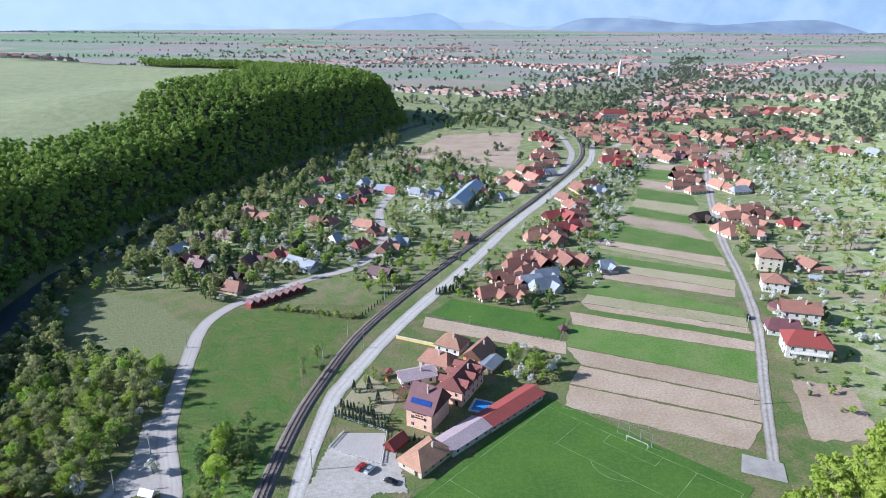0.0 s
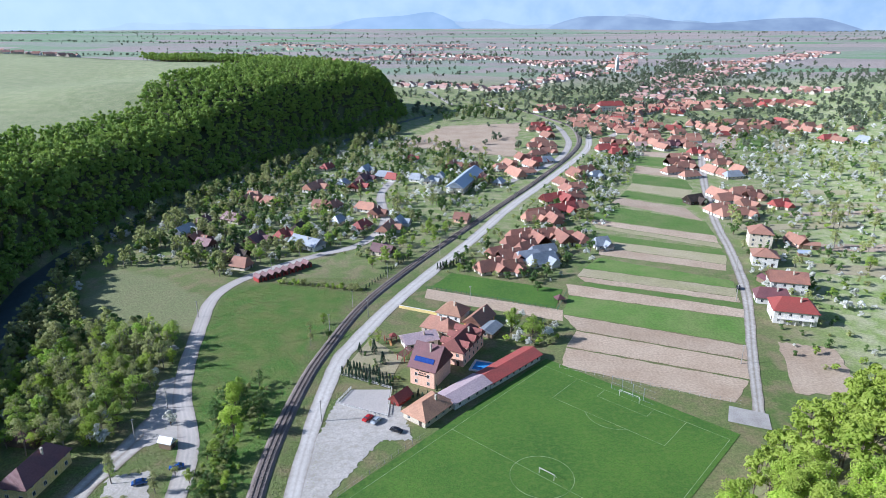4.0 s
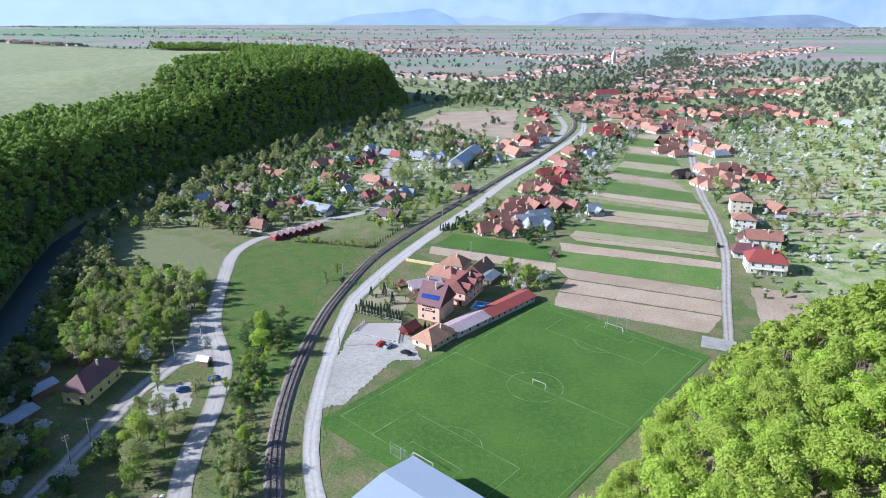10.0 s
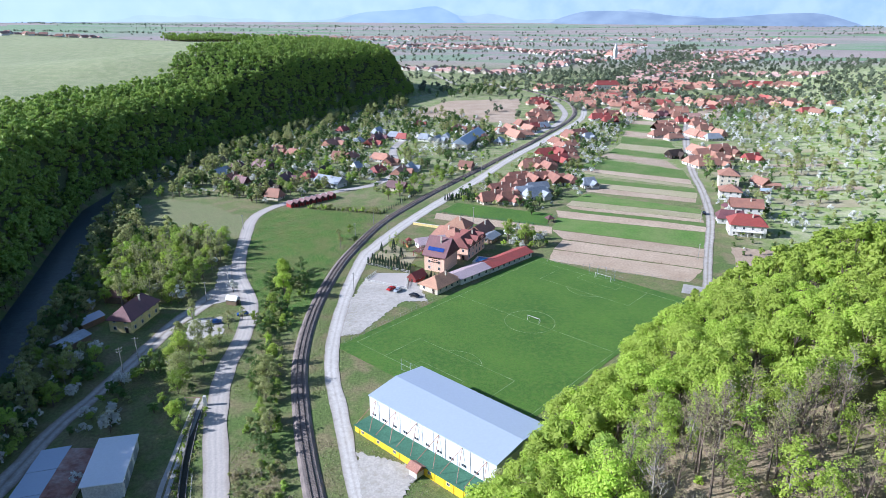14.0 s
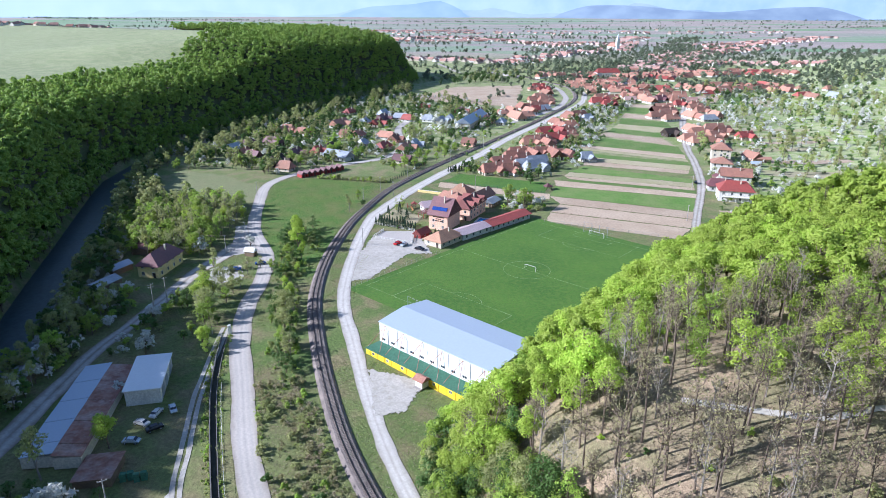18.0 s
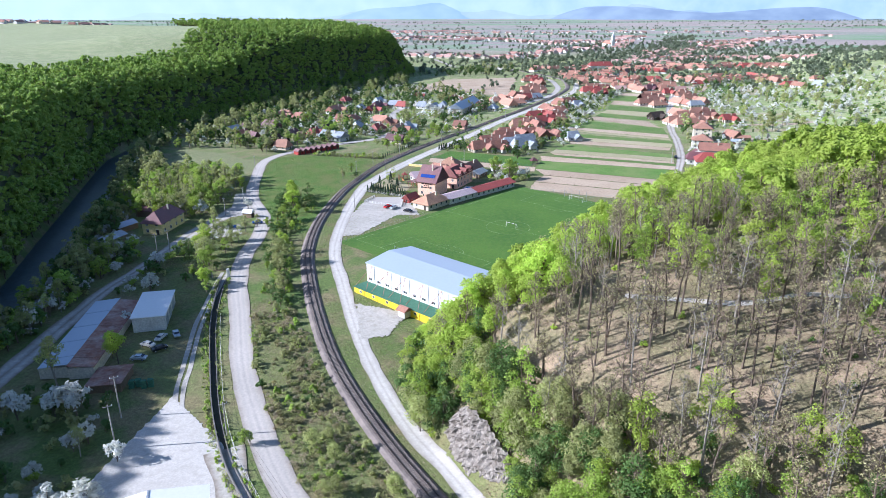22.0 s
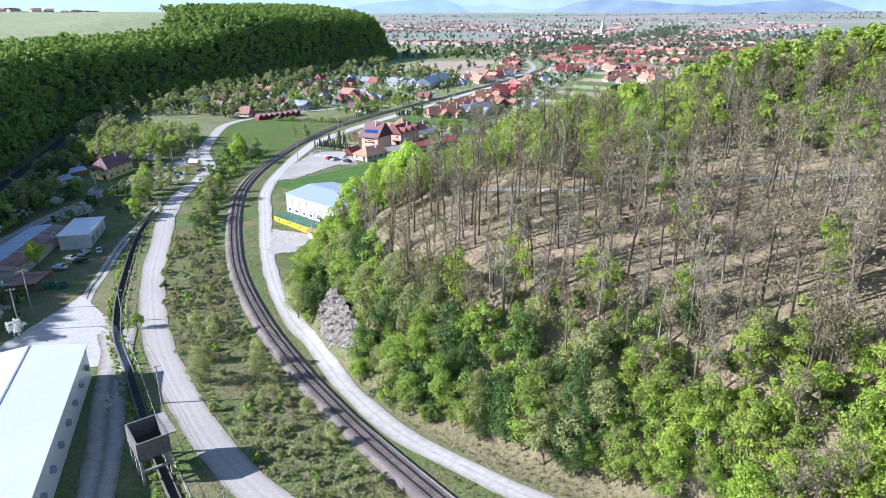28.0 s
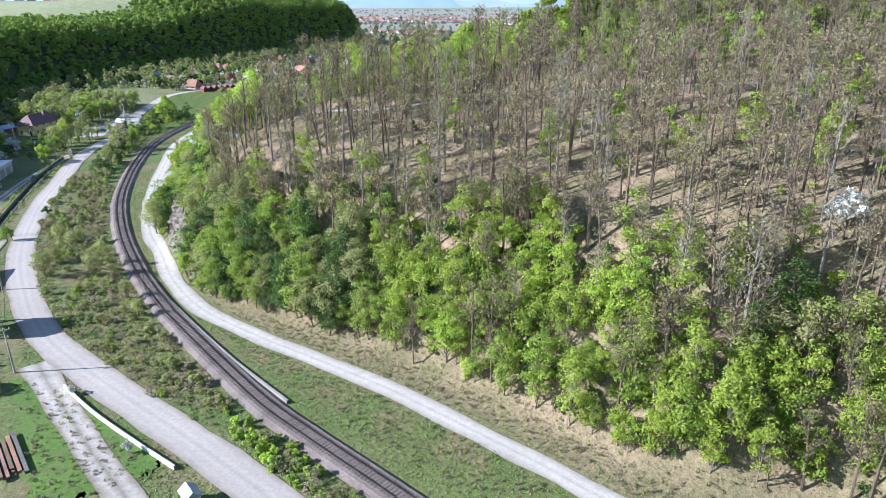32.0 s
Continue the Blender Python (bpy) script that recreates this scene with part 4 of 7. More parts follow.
def village_house(x, y, size, colour, turn, group, detail=True):
    """One of a few house models, copied: a long farmhouse under a steep roof."""
    size = min(max(size, 7), 17)
    size *= 1.2
    w = 7.0 if size < 11 else (8.0 if size < 16 else 9.0)
    l = max(w, size)
    shape = random.choice((0, 1, 2))
    key = (colour, w, round(l / 3), shape, detail)
    l = max(round(l / 3) * 3, w)
    wall = M["dark_wood"] if colour == "k" else M[random.choice(WALLS)]
    if key not in MODELS:
        MODELS[key] = house("house", pose(0, 0, -60), w, l, 2.7 if shape else 3.0, w * (0.43, 0.43, 0.52)[shape], (0.0, 0.55, 0.3)[shape], wall, M[ROOF[colour]], "village house with a " + ROOF_WORDS[colour], group=group, windows=detail, door=detail, chimney=colour not in "gk", pane=small_window)
        if shape != 1 and detail:
            # a lower wing at right angles, and a lean-to behind
            wing = hip_roof(w * 0.7, w * 0.9, w * 0.3, 0.5, 0.0)
            bmesh.ops.transform(wing, matrix=Matrix.Translation((w * 0.55, l * 0.2, 2.5)) @ Matrix.Rotation(radians(90), 4, "Z"), verts=wing.verts[:])
            part("wing_roof", wing, M[ROOF[colour]], MODELS[key])
            side_walls = gable_walls(w * 0.66, w * 0.84, 2.6, w * 0.283, 0.0)
            bmesh.ops.transform(side_walls, matrix=Matrix.Translation((w * 0.55, l * 0.2, -0.1)) @ Matrix.Rotation(radians(90), 4, "Z"), verts=side_walls.verts[:])
            part("wing_wall", side_walls, wall, MODELS[key])
        MODELS[key].matrix_basis = pose(x, y, at_z(x, y) - 0.1, 0, 0, turn)
        return MODELS[key]
    o = copy_quick(MODELS[key], pose(x, y, at_z(x, y) - 0.1, 0, 0, turn))
    o["group"] = group
    return o


VILLAGE_LEFT = [(-154, 359, 11, "g"), (-150, 379, 11, "m"), (-133, 386, 12, "m"), (-136, 429, 11, "o"), (-119, 425, 11, "b"), (-134, 336, 8, "m"), (-108, 344, 11, "m"), (-114, 320, 10, "k"), (-105, 305, 6, "o"), (-94, 353, 7, "r"), (-97, 532, 10, "r"), (-96, 464, 15, "o"), (-76, 477, 8, "g"), (-62, 491, 12, "m"), (-64, 520, 10, "g"), (-46, 501, 12, "g"), (-40, 493, 7, "r"), (-64, 466, 10, "r"), (-83, 416, 8, "b"), (-74, 414, 10, "b"), (-51, 409, 13, "o"), (-44, 397, 8, "b"), (-66, 381, 7, "g"), (-50, 370, 10, "r"), (-34, 364, 12, "o"), (-28, 377, 7, "g"), (-33, 325, 9, "m"), (-29, 564, 9, "r"), (7, 536, 14, "b"), (25, 532, 14, "b"), (30, 494, 11, "o"), (-21, 491, 7, "g"), (-10, 483, 8, "g"), (-2, 499, 7, "g"), (12, 386, 8, "b"), (-134, 438, 7, "o"), (-143, 345, 7, "b"), (33, 486, 8, "b"), (43, 481, 8, "g"), (-87, 364, 7, "k")]
RAIL_ROW = [(117, 519, 14, "b"), (107, 505, 14, "b"), (91, 478, 13, "b"), (92, 457, 13, "b"), (99, 464, 12, "b"), (77, 430, 15, "r"), (85, 429, 12, "r"), (92, 436, 13, "b"), (78, 404, 14, "r"), (87, 411, 12, "r"), (63, 394, 14, "b"), (58, 386, 12, "o"), (68, 393, 12, "b"), (91, 410, 10, "o"), (69, 380, 11, "b"), (45, 350, 13, "b"), (41, 338, 12, "b"), (50, 349, 12, "b"), (54, 344, 12, "b"), (58, 352, 12, "b"), (64, 351, 12, "b"), (68, 346, 14, "b"), (79, 344, 11, "b"), (30, 321, 11, "b"), (35, 316, 11, "b"), (24, 300, 12, "b"), (30, 303, 11, "b"), (35, 299, 11, "b"), (45, 315, 12, "g"), (54, 322, 12, "g"), (52, 310, 12, "g"), (89, 337, 6, "g"), (46, 328, 10, "b"), (122, 501, 8, "g")]
BEND_ROW = [(110, 749, 13, "r"), (112, 716, 13, "r"), (110, 679, 14, "o"), (98, 652, 13, "o"), (102, 627, 14, "o"), (90, 624, 12, "b"), (87, 587, 12, "b"), (99, 598, 12, "o"), (70, 569, 11, "b"), (75, 540, 13, "o"), (84, 555, 12, "r"), (57, 542, 12, "o"), (48, 530, 11, "o"), (59, 508, 17, "o"), (68, 515, 13, "o"), (91, 558, 10, "g"), (102, 725, 12, "b"), (77, 568, 10, "b")]
LANE_ROW = [(157, 611, 17, "r"), (163, 592, 12, "r"), (167, 650, 12, "o"), (177, 639, 10, "b"), (196, 735, 14, "b"), (203, 704, 14, "o"), (199, 667, 13, "o"), (200, 650, 14, "o"), (216, 755, 12, "g"), (211, 668, 12, "b"), (210, 638, 12, "o"), (211, 616, 13, "o"), (227, 632, 12, "m"), (211, 568, 15, "o"), (205, 535, 16, "o"), (190, 519, 14, "o"), (198, 503, 13, "o"), (202, 550, 14, "b"), (235, 594, 10, "r"), (243, 569, 13, "o"), (242, 547, 12, "o"), (222, 520, 15, "o"), (226, 509, 13, "b"), (232, 502, 12, "g"), (244, 519, 10, "o"), (174, 428, 11, "k"), (197, 441, 15, "o"), (199, 431, 14, "o"), (215, 446, 14, "o"), (206, 418, 11, "o"), (183, 406, 15, "o"), (186, 396, 14, "o"), (195, 396, 12, "o"), (228, 416, 11, "r"), (250, 592, 11, "b"), (394, 656, 20, "r"), (394, 637, 12, "o"), (443, 693, 13, "o"), (412, 626, 12, "g"), (220, 439, 10, "b"), (201, 340, 9, "o")]
for some, base_turn, group in ((VILLAGE_LEFT, -20, "village houses by the river"), (RAIL_ROW, -66, "houses along the railway"), (BEND_ROW, -68, "houses at the railway bend"), (LANE_ROW, -72, "houses along the lane")):
    for x, y, size, colour in some:
        village_house(x, y, size, colour, base_turn + random.choice((0, 0, 0, 90)) + random.uniform(-7, 7), group)

# the far town: rows of houses along its streets
STREETS = [[(207, 883), (169, 882), (128, 853)], [(211, 744), (238, 837), (278, 897), (345, 1007), (439, 1217), (505, 1353)], [(211, 710), (261, 732), (294, 719), (343, 733), (391, 741), (424, 755)], [(308, 895), (357, 903), (419, 943), (467, 942), (522, 941)], [(403, 1075), (490, 1132), (548, 1114), (591, 1073), (624, 1037)], [(608, 1474), (791, 1750), (1017, 2003), (1265, 2210)], [(374, 1472), (499, 1855), (623, 2158)], [(113, 1115), (16, 1173), (-86, 1218)], [(113, 1115), (187, 1276), (301, 1412), (357, 1425)], [(-221, 1857), (-41, 2070), (152, 1914), (290, 1619)], [(189, 804), (179, 693)], [(278, 846), (321, 921), (358, 950)], [(311, 1009), (420, 1252), (505, 1406)], [(513, 1350), (599, 1423), (731, 1557)], [(229, 670), (226, 610)], [(640, 1680), (860, 1800), (1120, 2050)], [(-420, 1900), (-150, 1850), (150, 1900)], [(-700, 2700), (-300, 2600), (100, 2650)], [(440, 1700), (350, 1780), (240, 1700)]]
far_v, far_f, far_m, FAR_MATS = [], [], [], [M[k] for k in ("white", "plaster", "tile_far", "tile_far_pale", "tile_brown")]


def far_house(x, y, l, turn, roof):
    """Walls and a gabled roof for one house of the far mass."""
    w, h, e = 8.0, 2.9, 0.5
    rise = w * 0.42
    v = np.array([(sx * w / 2, sy * l / 2, z) for z in (-0.5, h) for sx, sy in ((-1, -1), (1, -1), (1, 1), (-1, 1))] + [(0, -l / 2, h + rise), (0, l / 2, h + rise)]
                 + [(sx * (w / 2 + e), sy * (l / 2 + e), h - 0.2) for sx, sy in ((-1, -1), (1, -1), (1, 1), (-1, 1))] + [(0, -l / 2 - e, h + rise + 0.15), (0, l / 2 + e, h + rise + 0.15)])
    f = [(0, 1, 5), (0, 5, 4), (1, 2, 6), (1, 6, 5), (2, 3, 7), (2, 7, 6), (3, 0, 4), (3, 4, 7), (4, 5, 8), (6, 7, 9), (11, 12, 15), (11, 15, 14), (13, 10, 14), (13, 14, 15)]
    c, s = math.cos(radians(turn)), math.sin(radians(turn))
    n = 16 * len(far_v)
    far_v.append(np.stack([x + v[:, 0] * c - v[:, 1] * s, y + v[:, 0] * s + v[:, 1] * c, at_z(x, y) + v[:, 2]], 1))
    far_f.extend([(a + n, b + n, d + n) for a, b, d in f])
    far_m.extend([random.choice((0, 1))] * 10 + [roof] * 4)


n_near = 0
for st in STREETS:
    line = smooth(st, 15)
    for p, q in zip(line[:-1], line[1:]):
        t = np.array(q) - p
        turn = math.degrees(math.atan2(t[1], t[0]))
        s = np.array([t[1], -t[0]]) / (np.linalg.norm(t) + 1e-6)
        for k in (-1, 1):
            for far in (random.uniform(11, 14), random.uniform(26, 34)):
                if random.random() < (0.88 if far < 20 else 0.5):
                    x, y = p + s * k * far + np.random.uniform(-2, 2, 2)
                    tn = turn + random.choice((0, 90)) + random.uniform(-6, 6)
                    if y < 960 and n_near < 160:
                        village_house(float(x), float(y), random.choice((10, 12, 15)), random.choice("oooooobbbr"), tn, "houses of the town", False)
                        n_near += 1
                    else:
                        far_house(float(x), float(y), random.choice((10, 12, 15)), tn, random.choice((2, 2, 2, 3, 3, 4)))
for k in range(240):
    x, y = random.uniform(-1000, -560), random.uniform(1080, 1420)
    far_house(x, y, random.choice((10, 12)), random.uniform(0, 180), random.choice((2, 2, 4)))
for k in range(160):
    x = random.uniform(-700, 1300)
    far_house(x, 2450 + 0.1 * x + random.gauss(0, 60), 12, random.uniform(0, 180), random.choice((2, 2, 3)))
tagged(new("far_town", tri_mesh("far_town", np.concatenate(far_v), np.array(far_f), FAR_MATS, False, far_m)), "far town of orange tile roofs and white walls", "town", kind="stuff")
# ---- trees ----
def leaf_cards(r, centres, radii, n, size, flat=1.0, hang=0.0):
    """n small folded leaf sprays on the skins of some balls: vertices and faces."""
    k = r.choice(len(centres), n, p=radii**2 / (radii**2).sum())
    d = r.normal(size=(n, 3))
    d /= np.linalg.norm(d, axis=1)[:, None]
    d[:, 2] = np.where(d[:, 2] < -0.35, -d[:, 2], d[:, 2])
    pos = centres[k] + d * (radii[k] * r.uniform(0.55, 1.08, n))[:, None] * np.array([1, 1, flat])
    nrm = d + r.normal(scale=0.55, size=(n, 3)) + np.array([0, 0, 0.25])
    nrm /= np.linalg.norm(nrm, axis=1)[:, None]
    t = np.cross(nrm, r.normal(size=(n, 3)))
    t /= np.linalg.norm(t, axis=1)[:, None] + 1e-9
    b = np.cross(nrm, t)
    s = size * r.uniform(0.6, 1.35, n)[:, None]
    v = np.stack([pos - t * s, pos + b * s * 0.6 - nrm * s * 0.25, pos + t * s, pos - b * s * 0.6 - nrm * s * 0.25], 1).reshape(-1, 3)
    i = np.arange(n)[:, None] * 4
    return v, np.concatenate([i + (0, 1, 2), i + (0, 2, 3)])


def tube(path, radii, n=5):
    """A bent tapered limb."""
    path, vs, fs = np.array(path, float), [], []
    for k, (p, r) in enumerate(zip(path, radii)):
        d = path[min(k + 1, len(path) - 1)] - path[max(k - 1, 0)]
        d /= np.linalg.norm(d) + 1e-9
        u = np.cross(d, (0.3, 0.9, 0.1))
        u /= np.linalg.norm(u) + 1e-9
        w = np.cross(d, u)
        a = np.arange(n) / n * 2 * np.pi
        vs.append(p + r * (np.cos(a)[:, None] * u + np.sin(a)[:, None] * w))
    m = len(path)
    for k in range(m - 1):
        for j in range(n):
            fs.append((k * n + j, k * n + (j + 1) % n, (k + 1) * n + (j + 1) % n, (k + 1) * n + j))
    return np.concatenate(vs), np.array(fs)


def merge(pieces):
    vs, fs, n = [], [], 0
    for v, f in pieces:
        vs.append(v)
        fs.append(f + n)
        n += len(v)
    return np.concatenate(vs), np.concatenate(fs)


def limbs(r, h, fork, spread, count, r0, twigs=0, lean=0.06):
    """Trunk, limbs and, for a bare crown, twigs. Returns the wood and the limb ends."""
    top = np.array([r.normal() * lean * h, r.normal() * lean * h, h * 0.86])
    trunk = [np.zeros(3) - (0, 0, 0.6), np.array([0, 0, h * 0.02]), top * 0.45 + r.normal(size=3) * 0.1, top]
    wood, ends = [tube(trunk, [r0 * 1.35, r0 * 1.1, r0 * 0.75, r0 * 0.22])], [top]
    for k in range(count):
        f = r.uniform(fork, 0.95)
        a = top * f
        an = k * 2.4 + r.uniform(-0.5, 0.5)
        out = spread * (1.15 - 0.75 * (f - fork) / (1 - fork)) * r.uniform(0.75, 1.15)
        b = a + np.array([np.cos(an) * out, np.sin(an) * out, out * r.uniform(0.35, 0.9)])
        mid = (a + b) / 2 + (0, 0, -0.12 * out)
        rr = r0 * 0.42 * (1.1 - f * 0.5)
        wood.append(tube([a, mid, b], [rr, rr * 0.7, rr * 0.25], 4))
        ends.append(b)
        for _ in range(twigs):
            q = a + (b - a) * r.uniform(0.35, 1.0)
            e = q + r.normal(size=3) * out * 0.34 + (0, 0, out * 0.32)
            wood.append(tube([q, (q + e) / 2 + r.normal(size=3) * 0.08, e], [rr * 0.34, rr * 0.24, rr * 0.12], 3))
            ends.append(e)
    return merge(wood), np.array(ends)


def tree_model(name, seed, h, rx, base, leaf, size, n, label, bark="bark", r0=0.22, blobs=15, twigs=0, category="tree"):
    """A tree whose crown of leaf sprays fills an uneven egg from base to h, rx wide."""
    r = np.random.RandomState(seed)
    d = r.normal(size=(blobs, 3))
    d /= np.linalg.norm(d, axis=1)[:, None]
    zc, rz = (base + h) / 2, (h - base) / 2
    k = r.uniform(0.35, 0.78, blobs)[:, None]
    c = d * k * (rx, rx, rz) + (0, 0, zc)
    c[0] = (r.normal() * 0.3, r.normal() * 0.3, h - rz * 0.32)
    rad = rx * r.uniform(0.28, 0.46, blobs)
    wood = [tube([(0, 0, -0.8), (0, 0, h * 0.03), (r.normal() * 0.2, r.normal() * 0.2, zc * 0.8), (c[0, 0], c[0, 1], h * 0.9)], [r0 * 1.4, r0, r0 * 0.7, r0 * 0.15])]
    for q in c[1:]:
        a = np.array([0, 0, max(base * 0.7, q[2] - rx * 0.8)])
        wood.append(tube([a, (a + q) / 2 + r.normal(size=3) * 0.15, q], [r0 * 0.4, r0 * 0.28, r0 * 0.1], 4))
        for _ in range(twigs):
            e = q + r.normal(size=3) * rad.mean() * 0.9 + (0, 0, rad.mean() * 0.4)
            wood.append(tube([q + (a - q) * r.uniform(0, 0.4), e], [r0 * 0.13, r0 * 0.06], 3))
    g = thing(name, pose(0, 0, 0), label, category)
    part("trunk", tri_mesh("trunk", *merge(wood), M[bark], True), None, g)
    part("crown", tri_mesh("crown", *leaf_cards(r, c, rad, n, size, 0.85), M[leaf]), None, g)
    return g


def bare_model(name, seed, h, rx, label, bark="bark", n=110, leaf="leaf_bud"):
    """A slim forest tree: a long trunk, limbs that rise, a veil of twigs and opening buds."""
    r = np.random.RandomState(seed)
    lean = r.normal(size=2) * 0.5
    top = np.array([lean[0], lean[1], h])
    wood = [tube([(0, 0, -0.9), (0, 0, 0.3), (lean[0] * 0.2, lean[1] * 0.2, h * 0.4), top * (1, 1, 0.75), top], [0.28, 0.21, 0.16, 0.09, 0.02], 5)]
    ends, vs, fs = [], [], []
    for k in range(17):
        f = r.uniform(0.38, 0.95)
        a, an = top * f, k * 2.4 + r.uniform(-0.4, 0.4)
        out = rx * (1.25 - f) * r.uniform(0.8, 1.5)
        b = a + np.array([np.cos(an) * out, np.sin(an) * out, out * r.uniform(0.8, 1.6)])
        wood.append(tube([a, (a + b) / 2 + (0, 0, -0.15 * out), b], [0.055, 0.04, 0.015], 3))
        for _ in range(11):
            q = a + (b - a) * r.uniform(0.25, 1)
            e = q + r.normal(size=3) * out * 0.4 + (0, 0, out * 0.35)
            s = r.normal(size=3) * 0.028
            vs += [q - s, q + s, e]
            ends.append(e)
    tw = np.array(vs), np.arange(len(vs)).reshape(-1, 3)
    g = thing(name, pose(0, 0, 0), label, "tree")
    v, f = merge(wood)
    f = np.concatenate([f[:, :3], f[:, (0, 2, 3)]])
    part("trunk", tri_mesh("trunk", *merge([(v, f), tw]), M[bark]), None, g)
    ends = np.array(ends)
    part("crown", tri_mesh("crown", *leaf_cards(r, ends, np.full(len(ends), 0.35), n, 0.17), M[leaf]), None, g)
    return g


def massed(name, models, spots, lo, hi, label, seed=1, category="wood"):
    """Many trees, too many to count, as one object of wood and leaves."""
    r = np.random.RandomState(seed)
    base = []
    for g in models:
        ch = []
        for o in g.children:
            me = o.data
            me.calc_loop_triangles()
            v = np.empty(len(me.vertices) * 3, np.float32)
            me.vertices.foreach_get("co", v)
            t = np.empty(len(me.loop_triangles) * 3, np.int32)
            me.loop_triangles.foreach_get("vertices", t)
            ch.append((v.reshape(-1, 3), t.reshape(-1, 3), me.materials[0]))
        base.append(ch)
    mats, vs, fs, ids, n = [], [], [], [], 0
    z = land_z(spots[:, 0], spots[:, 1]) - 0.15
    for (x, y), h in zip(spots, z):
        k, w, a = r.uniform(lo, hi), r.uniform(0.85, 1.2), r.uniform(0, 6.3)
        for v, t, mt in base[r.randint(len(base))]:
            if mt not in mats:
                mats.append(mt)
            c, s_ = math.cos(a) * k * w, math.sin(a) * k * w
            vs.append(np.stack([x + v[:, 0] * c - v[:, 1] * s_, y + v[:, 0] * s_ + v[:, 1] * c, h + v[:, 2] * k], 1))
            fs.append(t + n)
            ids.append(np.full(len(t), mats.index(mt)))
            n += len(v)
    return tagged(new(name, tri_mesh(name, np.concatenate(vs), np.concatenate(fs), mats, False, np.concatenate(ids))), label, category, kind="stuff")


def conifer_model(name, seed, h, w, label, leaf="conifer", n=500, size=0.32):
    r = np.random.RandomState(seed)
    g = thing(name, pose(0, 0, 0), label, "tree")
    part("trunk", tri_mesh("trunk", *tube([(0, 0, -0.5), (0, 0, h * 0.5), (0, 0, h)], [h * 0.02 + 0.05, h * 0.012 + 0.03, 0.02]), M["bark"], True), None, g)
    t = r.uniform(0, 1, n) ** 0.75
    z, a = h * (0.06 + 0.92 * t), r.uniform(0, 6.283, n)
    rr = w * (1 - t) * r.uniform(0.55, 1.05, n) + 0.08
    c = np.stack([np.cos(a) * rr, np.sin(a) * rr, z], 1)
    v, f = leaf_cards(r, c, np.full(n, 0.12), n, size)
    part("crown", tri_mesh("crown", v, f, M[leaf]), None, g)
    return g


HOUSES_AT = np.array([(x, y) for some in (VILLAGE_LEFT, RAIL_ROW, BEND_ROW, LANE_ROW) for x, y, *_ in some], float)
NO_TREES = [(smooth(l, 6), d) for l, d in ((RAIL, 5.5), (WHITE_ROAD, 4.0), (LEFT_ROAD, 4.6), (BRANCH, 5.0), (LANE, 4.5), (STREET_MAIN, 6), (TRACK, 2.5), (CANAL, 2.5), (RIVER, 9.5))]


def free(x, y, room=0.0):
    if any(np.hypot(*(l - (x, y)).T).min() < d + room for l, d in NO_TREES):
        return False
    return np.hypot(*(HOUSES_AT - (x, y)).T).min() > 7.5


def plant(model, x, y, scale, group="", wide=None):
    k = scale * (wide or random.uniform(0.85, 1.2))
    m = pose(x, y, at_z(x, y) - 0.15, random.uniform(-3, 3), random.uniform(-3, 3), random.uniform(0, 360)) @ Matrix.Diagonal((k, k, scale, 1))
    o = copy_quick(model, m)
    if group:
        o["group"] = group
    return o


SPRING = [tree_model("beech_tree", 10 + k, 15, 4.2, 3.5, "leaf_spring", 0.30, 1900, "tall beech in bright yellow-green spring leaf", blobs=26) for k in range(4)]
MID = [tree_model("broadleaf_tree", 20 + k, 11, 3.6, 1.6, "leaf_mid", 0.3, 1200, "broad tree in fresh green leaf", blobs=18) for k in range(3)]
DARK = [tree_model("garden_tree", 30 + k, 8, 2.9, 0.8, "leaf_dark", 0.40, 520, "dark green rounded tree", blobs=14) for k in range(2)]
VEIL = [tree_model("young_tree", 120 + k, 13, 2.7, 0.4, "leaf_spring" if k % 2 else "leaf_mid", 0.2, 1050, "slim young tree in a thin veil of new leaves", r0=0.11, blobs=24, twigs=1, bark="bark_pale" if k == 1 else "bark") for k in range(4)]
GREY = [tree_model("budding_tree", 40 + k, 13, 3.0, 2.0, "leaf_grey", 0.27, 760, "slender tree just coming into grey-green leaf", bark="bark_pale", blobs=16, twigs=1) for k in range(3)]
BARE = [bare_model("bare_tree", 50 + k, 15, 2.4, "bare forest tree with thin trunk and budding twigs", "bark_pale" if k == 1 else "bark", 250) for k in range(5)]
FRUIT = [tree_model("blossoming_tree", 60 + k, 5.0, 2.2, 0.9, "blossom", 0.30, 420, "small fruit tree covered in white blossom", r0=0.12, blobs=11) for k in range(2)]
BUSH = [tree_model("bush", 70 + k, 2.8, 1.7, 0.1, m, 0.32, 220, "low spreading bush in spring leaf", r0=0.07, blobs=9, category="bush") for k, m in enumerate(("leaf_mid", "leaf_grey", "leaf_dark", "leaf_spring"))]
THORN = [tree_model("thorn_bush", 75 + k, 2.4, 1.7, 0.1, "leaf_bud", 0.2, 200, "leafless brown thorn bush with fine twigs", r0=0.05, blobs=9, twigs=5, category="bush") for k in range(2)]
CYPRESS = [conifer_model("columnar_conifer", 80, 4.2, 0.65, "slim dark columnar conifer", n=260, size=0.25)]
SPRUCE = [conifer_model("spruce", 81, 7.5, 1.9, "dark blue-green spruce with drooping boughs", n=600, size=0.34)]
for some in (SPRING, VEIL, MID, DARK, GREY, BARE, FRUIT, BUSH, THORN, CYPRESS, SPRUCE):
    for o in some:
        o.matrix_basis = pose(400 + random.uniform(0, 60), -420, at_z(420, -420))
